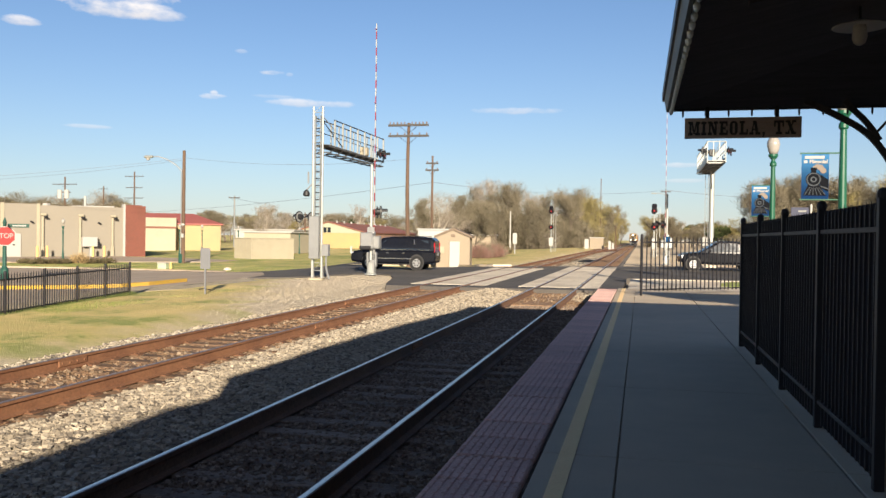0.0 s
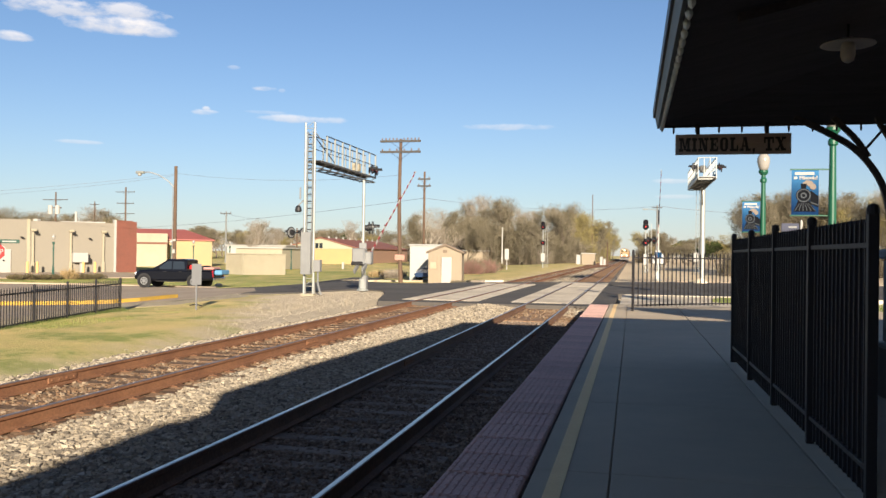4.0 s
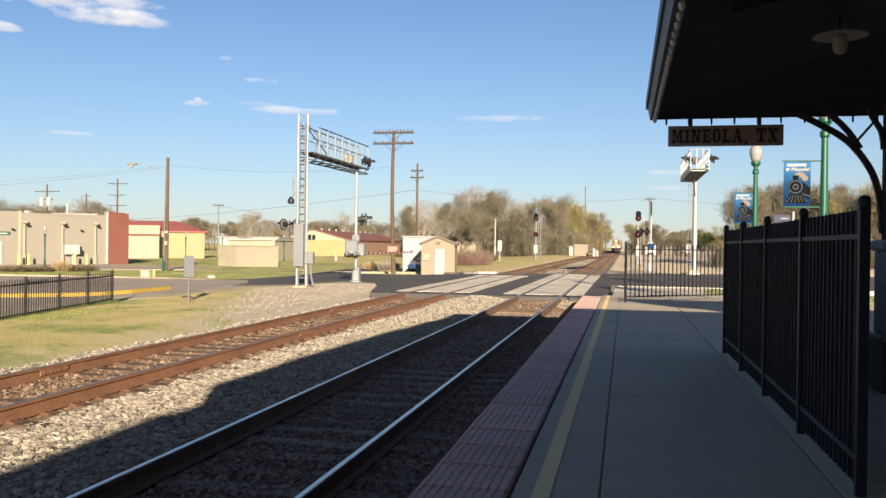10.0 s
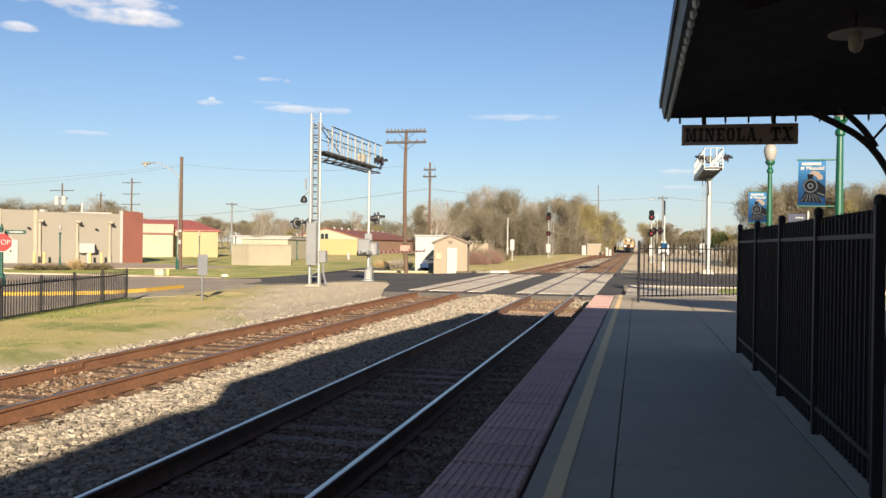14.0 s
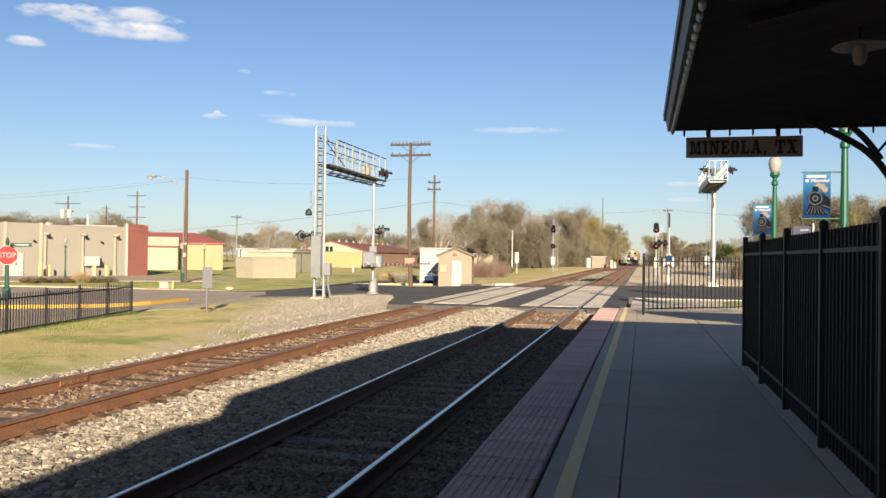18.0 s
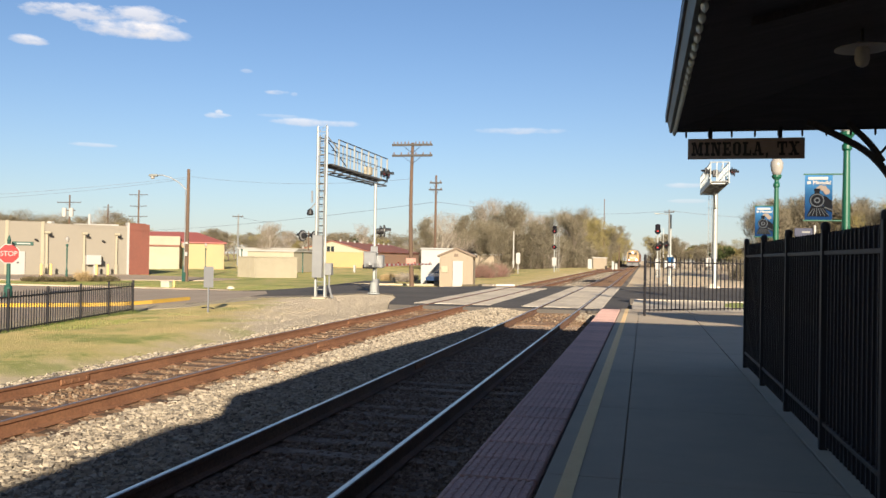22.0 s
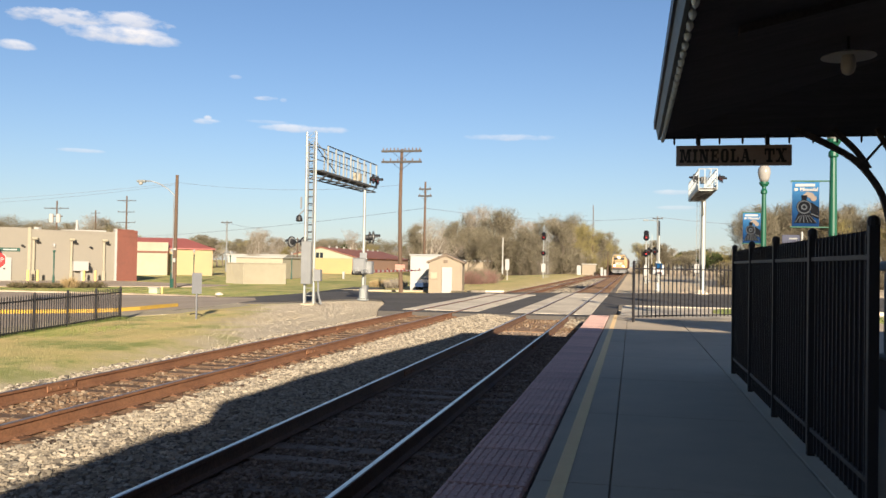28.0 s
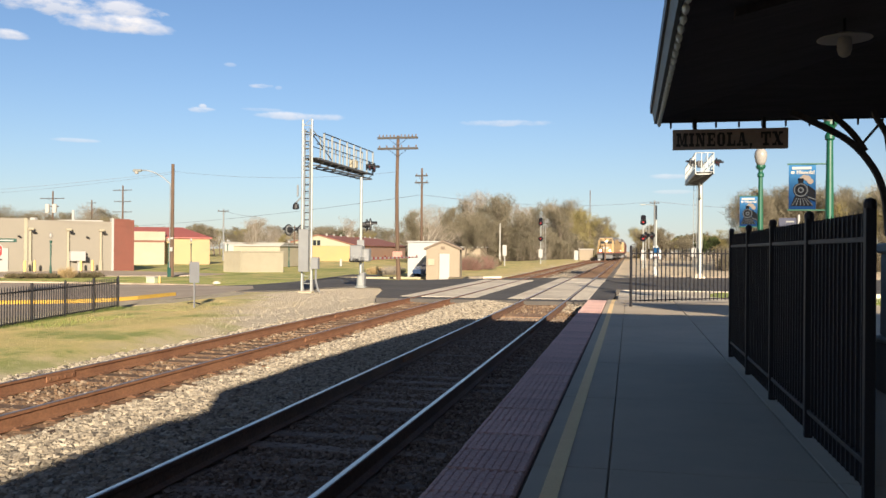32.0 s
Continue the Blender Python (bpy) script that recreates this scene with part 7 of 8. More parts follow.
def blades(name, n, place, hmin, hmax, w, material, label):
    """Grass blades, joined."""
    rng = np.random.default_rng(n)
    pts = place(rng, n)
    a = rng.uniform(0, 2 * np.pi, n)
    h = rng.uniform(hmin, hmax, n)
    dx, dy = np.cos(a) * w, np.sin(a) * w
    lx, ly = rng.uniform(-1, 1, n) * h * 0.6, rng.uniform(-1, 1, n) * h * 0.6
    v = np.empty((n, 3, 3))
    v[:, 0] = pts
    v[:, 0, 0] -= dx
    v[:, 0, 1] -= dy
    v[:, 1] = pts
    v[:, 1, 0] += dx
    v[:, 1, 1] += dy
    v[:, 2] = pts + np.stack([lx, ly, h], 1)
    me = bpy.data.meshes.new(name)
    me.from_pydata(v.reshape(-1, 3).tolist(), [], np.arange(3 * n).reshape(-1, 3).tolist())
    me.materials.append(material)
    return setting(new(name, me), label, "grass", "stuff")


M_BLADE_TAN = islands("dry_blades", ((0.563, 0.414, 0.185), (0.51, 0.37, 0.158), (0.598, 0.458, 0.229), (0.414, 0.378, 0.132)), bump=0)
M_BLADE_GREEN = islands("green_blades", ((0.211, 0.282, 0.0563), (0.254, 0.302, 0.0774), (0.169, 0.232, 0.0493), (0.296, 0.296, 0.106)), bump=0)


def lawn_place(rng, n):
    out = []
    while len(out) < n:
        y = 9 + 19 * rng.random()
        x = rng.uniform(-19.5, -10.4)
        if x < -13.6 - 0.22 * (y - 16) and rng.random() < 0.9:
            continue
        out.append(tuple(lay(x, y, ground_z(x, y) - 0.01)))
    return np.array(out)


def green_place(rng, n):
    out = []
    while len(out) < n:
        if rng.random() < 0.35:
            x, y = rng.uniform(-16, -12.8), rng.uniform(10, 23)
            if noise.noise(Vector((x * 0.5, y * 0.35, 9))) < 0.05:
                continue
        else:
            y = rng.uniform(37.8, 46)
            x = rng.uniform(-33, -18.6)
        out.append(tuple(lay(x, y, ground_z(x, y) - 0.01)))
    return np.array(out)


def fence_place(rng, n):
    s = rng.uniform(-0.2, 15.0, n)
    off = rng.normal(0, 0.09, n)
    return np.stack([-15.55 + 0.216 * s + 0.976 * off, 23.6 - 0.976 * s + 0.216 * off, np.full(n, -0.335)], 1)


blades("fence_weeds", 5000, fence_place, 0.05, 0.17, 0.008, islands("weed_blades", ((0.10, 0.15, 0.04), (0.16, 0.20, 0.06), (0.22, 0.22, 0.09)), bump=0), "weeds along the foot of the low fence")
blades("dry_grass", 26000, lawn_place, 0.01, 0.03, 0.005, M_BLADE_TAN, "short dry winter grass")
blades("green_grass", 24000, green_place, 0.02, 0.06, 0.008, M_BLADE_GREEN, "short green spring grass")
blades("verge_grass", 9000, lambda rng, n: np.array([(x, y, ground_z(x, y) - 0.01) for x, y in zip(rng.uniform(5.2, 16, n), rng.uniform(29.5, 36.2, n))]), 0.05, 0.14, 0.012, M_BLADE_GREEN, "green grass verge beside the footpath")

# ---- cars ----
M_CARBLACK = surface("black_car_paint", (0.006, 0.007, 0.011), 0.2, vary=0.05, scale=6, fine=30, bump=0.0, spec=0.3)
M_CARGLASS = surface("car_glass", (0.02, 0.027, 0.036), 0.08, vary=0.05, bump=0, spec=0.5)
M_TYRE = surface("tyre", (0.014, 0.014, 0.015), 0.85, vary=0.1, bump=0.1)
M_CHROME = surface("chrome", (0.75, 0.76, 0.78), 0.15, metal=1.0, vary=0.04, bump=0)
M_ALLOY = surface("alloy", (0.34, 0.345, 0.35), 0.35, metal=0.7, vary=0.05, bump=0)
M_TAILRED = surface("tail_lamp", (0.42, 0.01, 0.02), 0.2, vary=0.05, bump=0)
M_HEADLAMP = surface("head_lamp", (0.7, 0.72, 0.75), 0.12, vary=0.04, bump=0)
M_PLASTIC = surface("dark_plastic", (0.02, 0.02, 0.021), 0.6, vary=0.1, bump=0.05)


def loft(stations):
    """A body from sections along x: (x, list of (y, z) on one side, bottom to top)."""
    s = S()
    n = len(stations[0][1])
    for x, half in stations:
        s.v += [(x, -y, z) for y, z in half] + [(x, y, z) for y, z in reversed(half)]
    m = 2 * n
    for k in range(len(stations) - 1):
        for i in range(m):
            j = (i + 1) % m
            s.f.append((k * m + i, k * m + j, (k + 1) * m + j, (k + 1) * m + i))
    s.f += [tuple(range(m)), tuple((len(stations) - 1) * m + i for i in range(m))][::1]
    return s


def half(zb, zm, w, zt, wt=None):
    wt = w - 0.06 if wt is None else wt
    return [(w * 0.9, zb), (w, zb + 0.12), (w, zm), (wt, zt - 0.05), (wt - 0.08, zt)]


def wheels(car, xs, y, r, wd):
    for x in xs:
        for sy in (-1, 1):
            w = part("wheel", S().rod((0, -wd / 2, 0), (0, wd / 2, 0), r, n=24), M_TYRE, car, "black tyre with an alloy rim", at=(x, sy * y, r))
            rim = part("rim", S().rod((0, sy * (wd / 2 - 0.02), 0), (0, sy * (wd / 2 + 0.008), 0), r * 0.6, n=20), M_ALLOY, w)
            for k in range(6):
                a = k * math.pi / 3
                part("spoke_gap", S().rod((math.cos(a) * r * 0.38, sy * (wd / 2 + 0.006), math.sin(a) * r * 0.38), (math.cos(a) * r * 0.38, sy * (wd / 2 + 0.014), math.sin(a) * r * 0.38), r * 0.12, n=8), M_TYRE, rim)


def pane(car, pts, sy, out=0.006):
    """A side window of (x, z) points on the sloping flank given by y at each."""
    return part("window", S().add([(x, sy * (y + out), z) for x, y, z in pts], [tuple(range(len(pts)))]), M_CARGLASS, car)


def build_suv():
    c = thing("black_suv", 0, 0, 0, "large glossy black sport utility car with chrome trim", "car")
    W = 1.0
    part("body", loft([(-2.72, half(0.55, 0.95, 0.86, 1.08)), (-2.66, half(0.42, 1.0, 0.95, 1.14)), (-1.9, half(0.36, 1.02, W, 1.16)), (0, half(0.34, 1.02, W, 1.16)), (1.2, half(0.36, 1.02, W, 1.18)),
                       (2.2, half(0.4, 0.98, 0.98, 1.12)), (2.62, half(0.45, 0.9, 0.9, 1.02)), (2.72, half(0.55, 0.8, 0.8, 0.9))]), M_CARBLACK, c)
    part("cabin", loft([(-2.66, [(0.93, 1.1), (0.9, 1.3), (0.86, 1.5), (0.82, 1.62), (0.7, 1.68)]), (-2.45, [(0.94, 1.1), (0.9, 1.4), (0.82, 1.74), (0.78, 1.82), (0.66, 1.87)]), (-1.5, [(0.95, 1.1), (0.91, 1.4), (0.82, 1.78), (0.78, 1.87), (0.66, 1.92)]),
                        (0.2, [(0.95, 1.1), (0.91, 1.4), (0.82, 1.78), (0.78, 1.86), (0.66, 1.9)]), (0.62, [(0.95, 1.1), (0.91, 1.4), (0.81, 1.72), (0.77, 1.8), (0.64, 1.84)]), (1.5, [(0.94, 1.08), (0.9, 1.12), (0.88, 1.15), (0.86, 1.17), (0.7, 1.18)])]), M_CARBLACK, c)
    for sy in (-1, 1):
        pane(c, [(-2.3, 0.925, 1.2), (-1.42, 0.935, 1.2), (-1.42, 0.822, 1.72), (-2.25, 0.835, 1.7)], sy)
        pane(c, [(-1.34, 0.935, 1.2), (-0.3, 0.935, 1.2), (-0.3, 0.82, 1.74), (-1.34, 0.822, 1.74)], sy)
        pane(c, [(-0.22, 0.935, 1.2), (0.95, 0.935, 1.2), (0.5, 0.83, 1.68), (0.3, 0.82, 1.74), (-0.22, 0.82, 1.74)], sy)
        part("chrome_strip", S().box(-0.1, sy * 1.005, 0.66, 2.4, 0.02, 0.045, 0.004), M_CHROME, c, "chrome side strip")
        part("window_trim", S().box(-0.7, sy * 0.955, 1.16, 3.3, 0.02, 0.03, 0.004), M_CHROME, c)
        part("pillar_trim", S().box(-1.38, sy * 0.885, 1.47, 0.05, 0.02, 0.55), M_CHROME, c)
        for x in (-0.7, 0.3):
            part("door_handle", S().box(x, sy * 1.01, 0.98, 0.2, 0.03, 0.04, 0.008), M_CHROME, c)
        part("mirror", S().box(0.85, sy * 1.08, 1.22, 0.12, 0.2, 0.16, 0.03), M_CARBLACK, c)
        part("roof_rail", S().rod((-2.2, sy * 0.68, 1.94), (0.1, sy * 0.68, 1.94), 0.022), M_BLACK, c)
        part("tail_lamp", S().box(-2.66, sy * 0.84, 1.2, 0.06, 0.12, 0.75, 0.01), M_TAILRED, c)
        part("head_lamp", S().box(2.58, sy * 0.76, 0.86, 0.16, 0.2, 0.3, 0.03), M_HEADLAMP, c)
        part("running_board", S().box(-0.1, sy * 0.98, 0.34, 2.4, 0.18, 0.06, 0.02), M_PLASTIC, c)
        for x in (-1.55, 1.5):
            part("wheel_arch", S().rod((x, sy * 0.985, 0.44), (x, sy * 1.004, 0.44), 0.47, n=24), M_PLASTIC, c)
    part("rear_window", S().add([(-2.675, -0.72, 1.24), (-2.675, 0.72, 1.24), (-2.56, 0.64, 1.72), (-2.56, -0.64, 1.72)], [(0, 1, 2, 3)]), M_CARGLASS, c)
    part("plate", S().box(-2.735, 0, 0.92, 0.02, 0.34, 0.16, 0.004), M_WHITE, c)
    part("grille", S().box(2.7, 0, 0.75, 0.06, 1.0, 0.4, 0.02), M_CHROME, c)
    part("windscreen", S().add([(1.46, -0.78, 1.2), (1.46, 0.78, 1.2), (0.68, 0.66, 1.82), (0.68, -0.66, 1.82)], [(0, 1, 2, 3)]), M_CARGLASS, c)
    wheels(c, (-1.55, 1.5), 0.88, 0.41, 0.28)
    return c


def build_pickup():
    c = thing("black_pickup", 0, 0, 0, "black crew cab pickup truck carrying red and blue goods", "car")
    W = 0.93
    part("body", loft([(-2.62, half(0.55, 0.95, 0.88, 1.06)), (-2.58, half(0.5, 1.0, 0.92, 1.1)), (-0.8, half(0.42, 1.0, W, 1.12)), (0.6, half(0.4, 1.0, W, 1.12)), (1.4, half(0.42, 1.0, W, 1.14)), (2.2, half(0.46, 0.94, 0.9, 1.06)), (2.55, half(0.5, 0.85, 0.8, 0.95)), (2.62, half(0.6, 0.78, 0.7, 0.86))]), M_CARBLACK, c)
    part("cabin", loft([(-0.92, [(0.88, 1.06), (0.85, 1.3), (0.8, 1.6), (0.74, 1.72), (0.6, 1.75)]), (-0.6, [(0.88, 1.06), (0.85, 1.3), (0.79, 1.66), (0.74, 1.76), (0.6, 1.8)]), (0.35, [(0.88, 1.06), (0.85, 1.3), (0.79, 1.66), (0.74, 1.75), (0.6, 1.79)]), (1.45, [(0.86, 1.05), (0.84, 1.08), (0.82, 1.1), (0.8, 1.12), (0.66, 1.14)])]), M_CARBLACK, c)
    for sy in (-1, 1):
        pane(c, [(-0.8, 0.868, 1.16), (0.0, 0.868, 1.16), (0.0, 0.79, 1.64), (-0.7, 0.79, 1.64)], sy)
        pane(c, [(0.08, 0.868, 1.16), (1.05, 0.868, 1.16), (0.38, 0.79, 1.64), (0.08, 0.79, 1.64)], sy)
        part("bed_rail", S().box(-1.75, sy * 0.88, 1.13, 1.65, 0.1, 0.06, 0.02), M_PLASTIC, c)
        part("tail_lamp", S().box(-2.6, sy * 0.84, 0.9, 0.06, 0.12, 0.4, 0.01), M_TAILRED, c)
        part("head_lamp", S().box(2.45, sy * 0.7, 0.84, 0.2, 0.24, 0.2, 0.03), M_HEADLAMP, c)
        part("mirror", S().box(0.9, sy * 1.0, 1.2, 0.1, 0.18, 0.16, 0.03), M_CARBLACK, c)
        for x in (-0.5, 0.5):
            part("door_handle", S().box(x, sy * 0.94, 1.0, 0.18, 0.03, 0.04, 0.008), M_PLASTIC, c)
        for x in (-1.42, 1.85):
            part("wheel_arch", S().rod((x, sy * 0.915, 0.42), (x, sy * 0.936, 0.42), 0.46, n=24), M_PLASTIC, c)
        part("side_step", S().box(0.1, sy * 0.92, 0.4, 1.9, 0.14, 0.06, 0.02), M_PLASTIC, c)
    part("rear_bumper", S().box(-2.68, 0, 0.58, 0.16, 1.7, 0.18, 0.04), M_CHROME, c)
    part("windscreen", S().add([(1.4, -0.74, 1.14), (1.4, 0.74, 1.14), (0.42, 0.62, 1.77), (0.42, -0.62, 1.77)], [(0, 1, 2, 3)]), M_CARGLASS, c)
    part("red_load", S().box(-1.15, 0.1, 1.28, 0.4, 1.1, 0.3, 0.06), M_RED, c, "red bundle in the truck bed")
    part("black_load", S().box(-1.6, -0.1, 1.25, 0.55, 1.2, 0.26, 0.08), M_PLASTIC, c)
    part("pink_load", S().box(-2.2, 0, 1.22, 0.7, 1.2, 0.16, 0.06), surface("pink_goods", (0.6, 0.3, 0.26), 0.8), c)
    part("blue_load", S().box(-2.85, 0, 0.98, 0.5, 1.3, 0.3, 0.06), surface("blue_goods", (0.12, 0.3, 0.5), 0.8), c, "blue goods hanging over the tailgate")
    wheels(c, (-1.42, 1.85), 0.82, 0.4, 0.26)
    return c


def build_parked_car():
    """A low saloon that stands between the hut and the shed."""
    c = thing("parked_car", -12.5, 54.6, -0.28, "dark blue parked car behind the small hut", "car", "", 254)
    paint = surface("blue_car_paint", (0.03, 0.055, 0.12), 0.25, vary=0.05, bump=0, spec=0.4)
    part("body", loft([(-2.0, half(0.4, 0.7, 0.72, 0.82)), (-1.9, half(0.3, 0.75, 0.8, 0.88)), (0.5, half(0.25, 0.75, 0.82, 0.88)), (1.5, half(0.28, 0.68, 0.78, 0.78)), (1.95, half(0.35, 0.55, 0.66, 0.62))]), paint, c)
    part("cabin", loft([(-1.6, [(0.74, 0.84), (0.72, 0.88), (0.7, 0.9), (0.68, 0.92), (0.6, 0.94)]), (-0.9, [(0.74, 0.84), (0.7, 1.0), (0.62, 1.22), (0.58, 1.28), (0.5, 1.31)]), (0.0, [(0.74, 0.84), (0.7, 1.0), (0.62, 1.24), (0.58, 1.3), (0.5, 1.33)]), (0.9, [(0.74, 0.82), (0.72, 0.85), (0.7, 0.87), (0.68, 0.88), (0.6, 0.9)])]), paint, c)
    part("windscreen", S().add([(0.86, -0.64, 0.91), (0.86, 0.64, 0.91), (0.06, 0.52, 1.33), (0.06, -0.52, 1.33)], [(0, 1, 2, 3)]), M_CARGLASS, c)
    for sy in (-1, 1):
        pane(c, [(-1.1, 0.735, 0.92), (0.6, 0.735, 0.92), (0.0, 0.635, 1.22), (-0.85, 0.635, 1.22)], sy)
        part("head_lamp", S().box(1.8, sy * 0.52, 0.6, 0.16, 0.24, 0.12, 0.03), M_HEADLAMP, c)
    wheels(c, (-1.25, 1.2), 0.72, 0.31, 0.2)
    return c


build_parked_car()
suv, pickup = build_suv(), build_pickup()
suv.scale = (0.87, 0.95, 0.95)

# ---- train ----
M_TRAINYELLOW = surface("engine_yellow", (0.39, 0.27, 0.125), 0.6, vary=0.2, scale=2, fine=15, second=(0.31, 0.215, 0.11), patch=0.5)
M_TRAINGREY = surface("engine_grey", (0.15, 0.15, 0.15), 0.6, vary=0.15, scale=2, fine=15)
M_TRAINDARK = surface("engine_underframe", (0.06, 0.055, 0.05), 0.8, vary=0.2, scale=3, fine=15)
M_BEAM = glowing("headlight_glow", (1.0, 0.92, 0.75), 4.0)
M_FREIGHT = surface("freight_brown", (0.16, 0.08, 0.055), 0.8, vary=0.2, scale=1, fine=10)


def build_engine(lead):
    e = thing("diesel_locomotive", 0, 0, 0, "yellow and grey diesel freight locomotive with lit headlights" if lead else "yellow and grey diesel freight locomotive", "locomotive", "train")
    w = 1.5
    part("frame", S().box(0, 11, 1.25, 3.0, 21.6, 0.4, 0.05), M_TRAINDARK, e)
    part("fuel_tank", S().box(0, 11, 0.75, 2.6, 6.5, 0.7, 0.1), M_TRAINDARK, e)
    part("cab", S().prism([(-w, 1.45), (w, 1.45), (w, 3.75), (w - 0.35, 4.35), (-w + 0.35, 4.35), (-w, 3.75)], 1.9, 4.6), M_TRAINYELLOW, e)
    part("cab_roof", S().prism([(-w - 0.04, 3.8), (-w + 0.33, 4.42), (w - 0.33, 4.42), (w + 0.04, 3.8), (w - 0.2, 4.5), (-w + 0.2, 4.5)], 1.8, 4.7), M_TRAINGREY, e)
    nose = S().add([(-0.95, 0.7, 1.45), (0.95, 0.7, 1.45), (1.2, 1.9, 1.45), (-1.2, 1.9, 1.45), (-0.85, 0.8, 2.85), (0.85, 0.8, 2.85), (1.15, 1.9, 3.1), (-1.15, 1.9, 3.1)], [(0, 1, 5, 4), (1, 2, 6, 5), (2, 3, 7, 6), (3, 0, 4, 7), (4, 5, 6, 7), (0, 3, 2, 1)])
    part("nose", nose, M_TRAINYELLOW, e)
    part("hood", S().prism([(-0.95, 1.45), (0.95, 1.45), (0.95, 4.0), (0.7, 4.3), (-0.7, 4.3), (-0.95, 4.0)], 4.6, 20.8), M_TRAINYELLOW, e)
    part("hood_roof", S().prism([(-0.8, 4.26), (0.8, 4.26), (0.6, 4.6), (-0.6, 4.6)], 5.5, 20.5), M_TRAINGREY, e)
    part("radiator", S().box(0, 18.6, 4.1, 3.0, 3.6, 0.7, 0.1), M_TRAINGREY, e)
    part("pilot", S().add([(-1.45, 0.2, 0.35), (1.45, 0.2, 0.35), (1.45, 0.4, 1.3), (-1.45, 0.4, 1.3), (-1.45, 0.8, 0.35), (1.45, 0.8, 0.35), (1.45, 0.8, 1.3), (-1.45, 0.8, 1.3)], [(0, 1, 2, 3), (5, 4, 7, 6), (3, 2, 6, 7), (0, 4, 5, 1), (0, 3, 7, 4), (1, 5, 6, 2)]), M_TRAINGREY, e)
    part("red_sill", S().box(0, 11, 1.48, 3.04, 21.4, 0.07), M_RED, e)
    for sx in (-1, 1):
        part("windscreen", S().box(sx * 0.72, 1.88, 3.5, 0.85, 0.05, 0.5, 0.03), M_CARGLASS, e)
        part("side_window", S().box(sx * 1.5, 3.2, 3.4, 0.04, 1.4, 0.6, 0.02), M_CARGLASS, e)
        part("handrail", S().rod((sx * 1.35, 0.5, 1.5), (sx * 1.35, 0.5, 2.5), 0.03), M_YELLOW, e)
        part("number_board", S().box(sx * 0.95, 1.86, 4.0, 0.6, 0.06, 0.22), M_BLACK, e)
        part("side_rail", S().rod((sx * 1.45, 5, 2.45), (sx * 1.45, 20.6, 2.45), 0.025), M_YELLOW, e)
        part("ditch_lamp", S().rod((sx * 0.95, 0.55, 1.9), (sx * 0.95, 0.72, 1.9), 0.16, n=12), M_BEAM if lead else M_HEADLAMP, e)
        for y0 in (3.6, 18.0):
            for k in range(3):
                part("wheel", S().rod((sx * 0.68, y0 + (k - 1) * 1.9, 0.52), (sx * 0.8, y0 + (k - 1) * 1.9, 0.52), 0.52, n=18), M_TRAINDARK, e)
            part("truck_frame", S().box(sx * 1.1, y0, 0.6, 0.2, 5.2, 0.4, 0.05), M_TRAINGREY, e)
    part("emblem", S().box(0, 0.74, 2.3, 0.5, 0.05, 0.34, 0.02), M_TRAINGREY, e)
    part("nose_wing", S().prism([(-0.78, 2.62), (-0.5, 2.2), (0.5, 2.2), (0.78, 2.62)], 0.7, 0.79), M_WHITE, e, "pale painted wings on the nose")
    part("emblem_band", S().box(0, 0.72, 2.42, 0.5, 0.04, 0.08), M_RED, e)
    part("headlight", S().rod((-0.15, 1.78, 3.75), (-0.15, 1.9, 3.75), 0.14, n=12), M_BEAM if lead else M_HEADLAMP, e, "glowing headlight" if lead else "")
    part("headlight", S().rod((0.15, 1.78, 3.75), (0.15, 1.9, 3.75), 0.14, n=12), M_BEAM if lead else M_HEADLAMP, e)
    part("coupler", S().box(0, 0.05, 0.85, 0.3, 0.7, 0.3, 0.05), M_TRAINDARK, e)
    part("horn", S().rod((0.4, 4.0, 4.6), (0.4, 4.4, 4.6), 0.08, 0.16), M_BLACK, e)
    return e


def build_wagon(k):
    e = thing("freight_wagon", 0, 0, 0, "brown box freight wagon behind the locomotives", "wagon", "train")
    part("body", S().box(0, 8, 2.8, 3.0, 15.4, 3.2, 0.06), M_FREIGHT, e)
    part("roof", S().prism([(-1.55, 4.4), (1.55, 4.4), (0.8, 4.6), (-0.8, 4.6)], 0.2, 15.8), M_TRAINGREY, e)
    part("underframe", S().box(0, 8, 1.05, 2.4, 15.6, 0.3, 0.04), M_TRAINDARK, e)
    for sx in (-1, 1):
        for y in (1.6, 3.4, 12.6, 14.4):
            part("wheel", S().rod((sx * 0.68, y, 0.45), (sx * 0.8, y, 0.45), 0.45, n=14), M_TRAINDARK, e)
        part("door", S().box(sx * 1.52, 8, 2.8, 0.06, 3.0, 2.9, 0.02), M_FREIGHT, e)
    return e


train = [(build_engine(k == 0), 22.0 * k) for k in range(3)] + [(build_wagon(k), 66.3 + 16.4 * k) for k in range(8)]
# crossover rails that lead from the near track to the far one
cross = thing("crossover_rail", 0, 0, RAIL - 0.172, "brown rusty rails of a crossover between the tracks", "rail")
for sx in (-0.7525, 0.7525):
    prev = None
    for k in range(13):
        yy = 112 + 80 * k / 12
        xx = T1 + (T2 - T1) * (1 - smooth(112, 192, yy)) + sx
        if prev:
            part("rail_piece", S().rod((prev[0], prev[1], 0.09), (xx, yy, 0.09), 0.075, n=4), M_RUST, cross)
        prev = (xx, yy)


# ---- overhead cables ----
def cable(label, a, b, sag, r=0.012):
    a, b = lay(*a), lay(*b)
    pts = [a.lerp(b, t / 12) - Vector((0, 0, 4 * sag * (t / 12) * (1 - t / 12))) for t in range(13)]
    return tagged(solid("overhead_cable", S().tube(pts, r, 4), M_CABLE), label, "cable", "overhead cables")


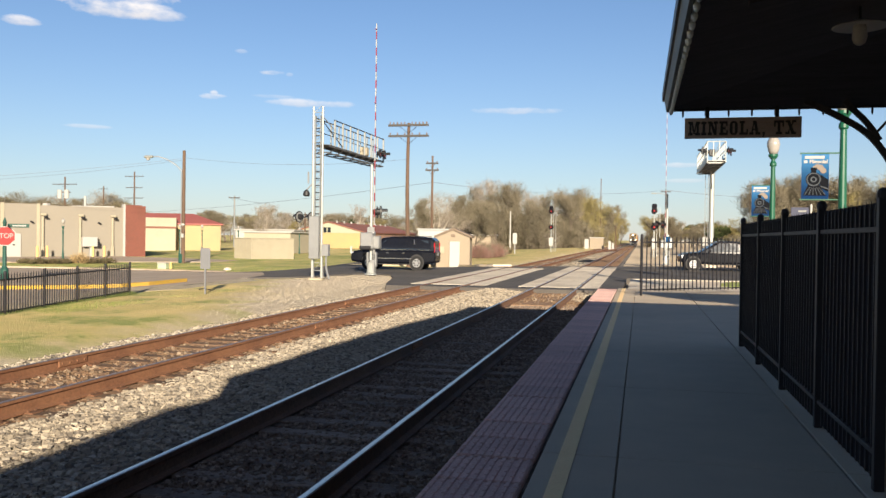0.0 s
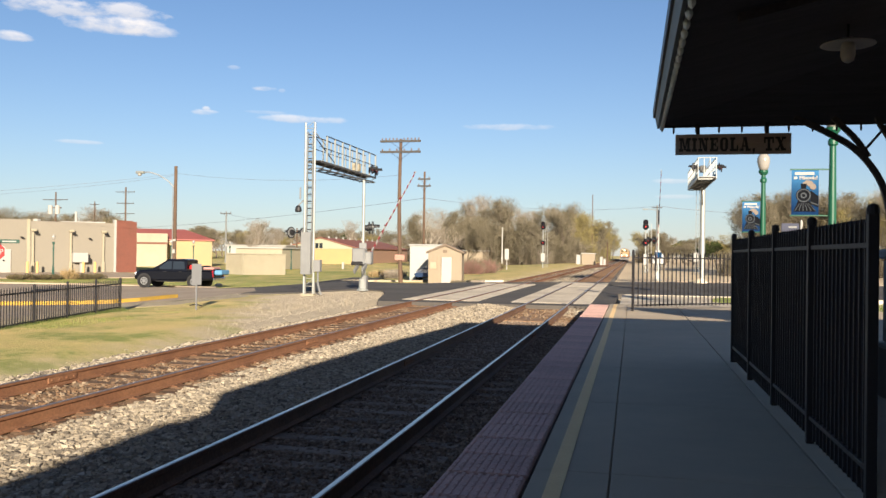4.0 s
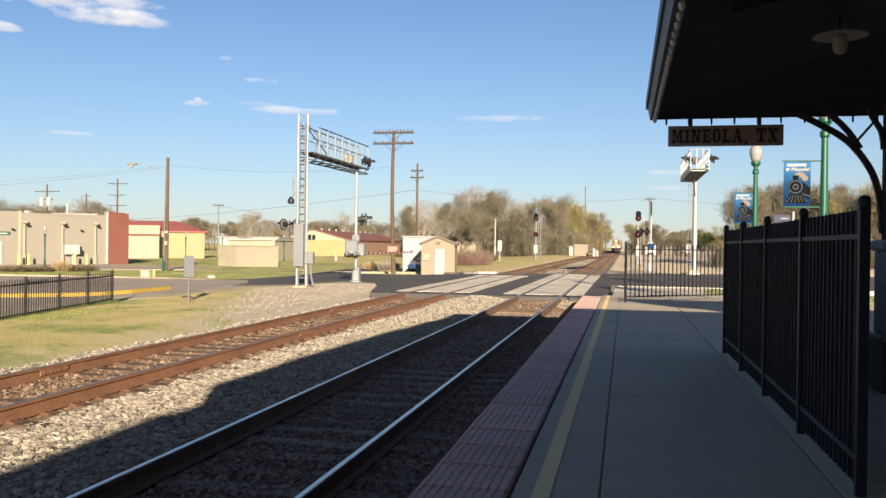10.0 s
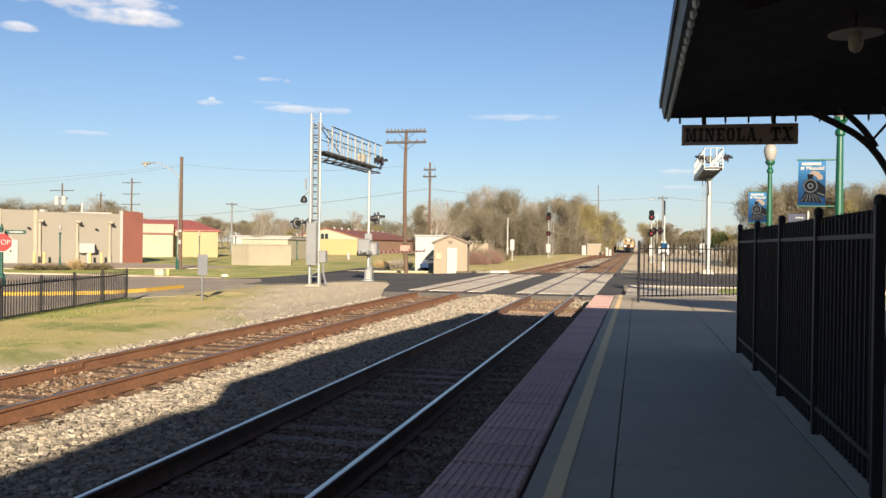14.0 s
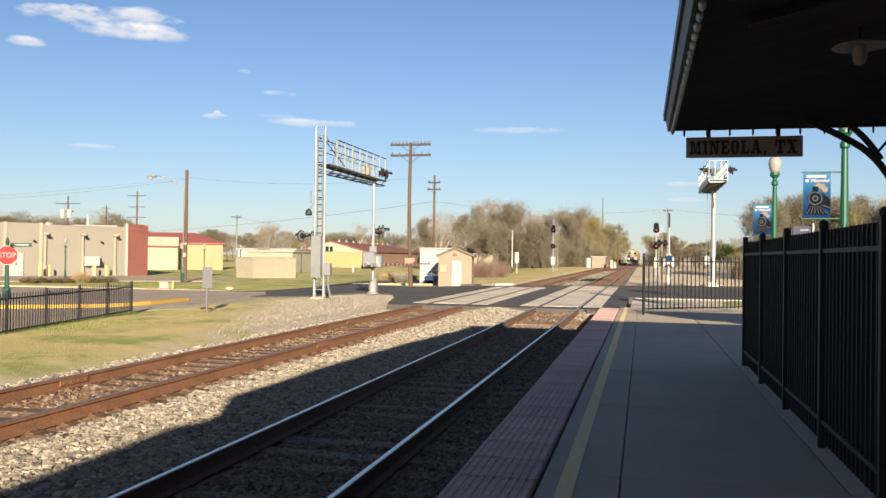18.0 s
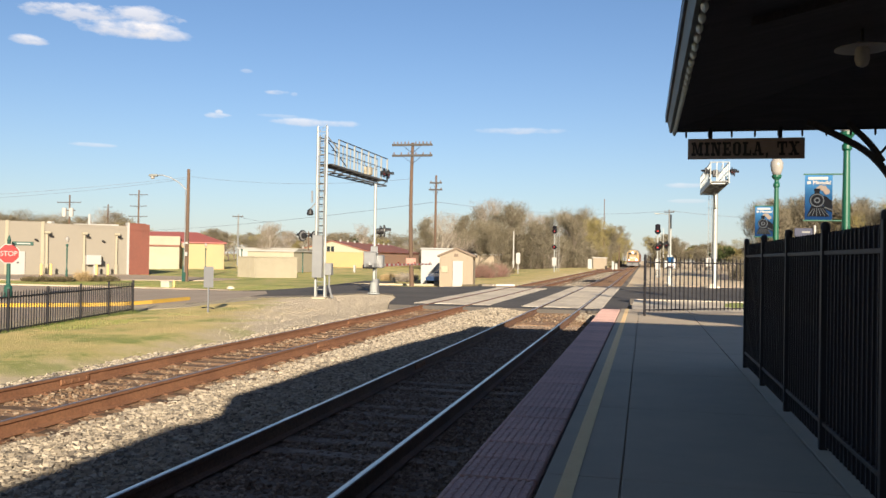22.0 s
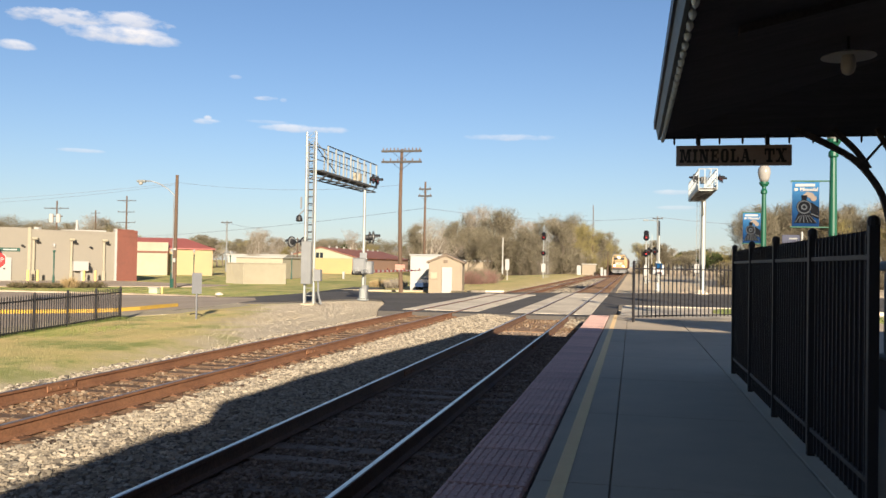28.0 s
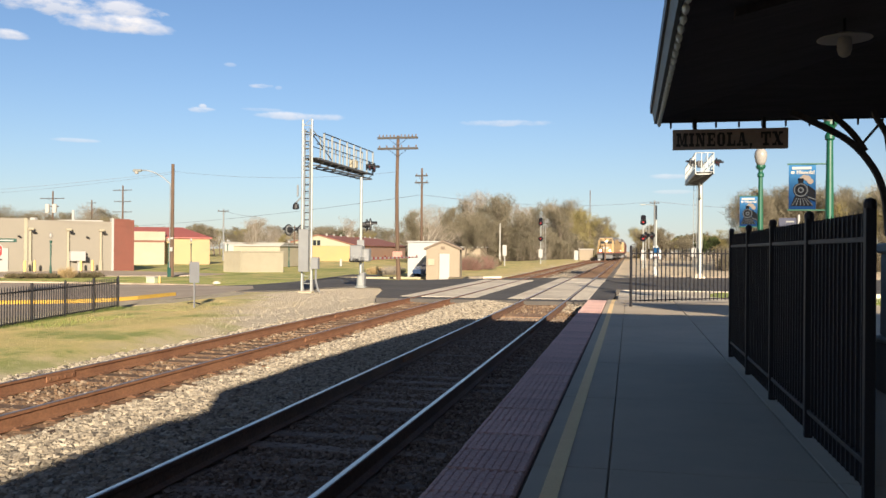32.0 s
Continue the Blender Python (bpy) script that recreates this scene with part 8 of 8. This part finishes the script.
cable("thin dark overhead cable between two poles", (-28.3, 48.7, 6.45), (-13.8, 49.9, 6.35), 0.5)
cable("thin dark overhead cable running to the street lamp pole", (-28.3, 48.7, 6.4), (-52, 46.0, 4.6), 0.3)
cable("thin dark overhead cable running to the street lamp pole", (-28.3, 48.7, 6.3), (-60, 52.0, 5.0), 0.6)
cable("thin dark overhead cable along the low buildings", (-60.0, 118.0, 7.2), (-52.4, 113.0, 6.2), 0.2, 0.03)
cable("thin dark overhead cable along the low buildings", (-66.1, 100.0, 4.3), (-17.75, 71.8, 6.4), 0.5, 0.022)
cable("long dark overhead cable across the tracks", (-17.75, 71.8, 6.4), (3.68, 134.0, 9.3), 0.9, 0.022)
cable("long dark overhead cable across the tracks", (3.68, 134.0, 9.3), (40, 150.0, 9.6), 1.0, 0.03)


def along(rows, t):
    """The value at t between rows of (t, value...)."""
    for a, b in zip(rows, rows[1:]):
        if a[0] <= t <= b[0]:
            k = (t - a[0]) / (b[0] - a[0])
            return [p + (q - p) * k for p, q in zip(a[1:], b[1:])]
    return list(rows[-1][1:])


def line_x(y):
    """Middle of the route that the train takes over the crossover."""
    return along(((-500, -7.15), (112, T2), (160, -5.6), (166, -5.1), (170, -4.65), (175, -3.95), (181, -3.35), (192, -2.9), (700, -2.8)), y)[0]


TRAIN_WAY = ((0, 350), (6, 314), (13, 275), (20, 240), (24, 216), (27.5, 193), (30, 180), (32, 169))
ROADZ = RAIL - 0.035
ARM = ((0, 90), (0.6, 87), (1.0, 80), (2.0, 63), (3.0, 50), (3.5, 37), (4.3, 27), (5.5, 17), (6.1, 5), (6.6, 0), (32, 0))
SUV_WAY = ((0, -13.2, 45.2, 184), (1, -23.9, 45.4, 184), (2, -33.9, 43.3, 187), (3, -43.5, 41.8, 188), (4, -53, 40.4, 188), (32, -320, 3, 188))
PICKUP_WAY = ((0, 4.9, 53.9, 184), (1, -3.7, 52.5, 186), (2, -11.7, 50.0, 190), (3.0, -19.75, 49.55, 184), (3.5, -24.1, 49.5, 184), (4.5, -31.5, 47.6, 187), (5.5, -38.0, 45.8, 188), (6.5, -45, 44.2, 188), (32, -225, 20, 188))


def motions():
    """All that moves, from the clip's start to its end."""
    for arm, late in ((arm_a, 0.0), (arm_b, 0.35)):
        at = arm.matrix_basis.translation.copy()
        walk(arm, [(t + (late if 0 < t < 32 else 0), pose(at.x, at.y, at.z, a)) for t, a in ARM])
    for car, way in ((suv, SUV_WAY), (pickup, PICKUP_WAY)):
        walk(car, [(t, pose(x, y, road_z(x, y, ROADZ), 0, 0, h)) for t, x, y, h in way])
    for unit, back in train:
        rows = []
        for k in range(17):
            t = 2.0 * k
            y = along(TRAIN_WAY, t)[0] + back
            x, x2 = line_x(y), line_x(y + 20)
            rows.append((t, pose(x, y, RAIL, 0, 0, -math.degrees(math.atan2(x2 - x, 20)))))
        walk(unit, rows)


motions()
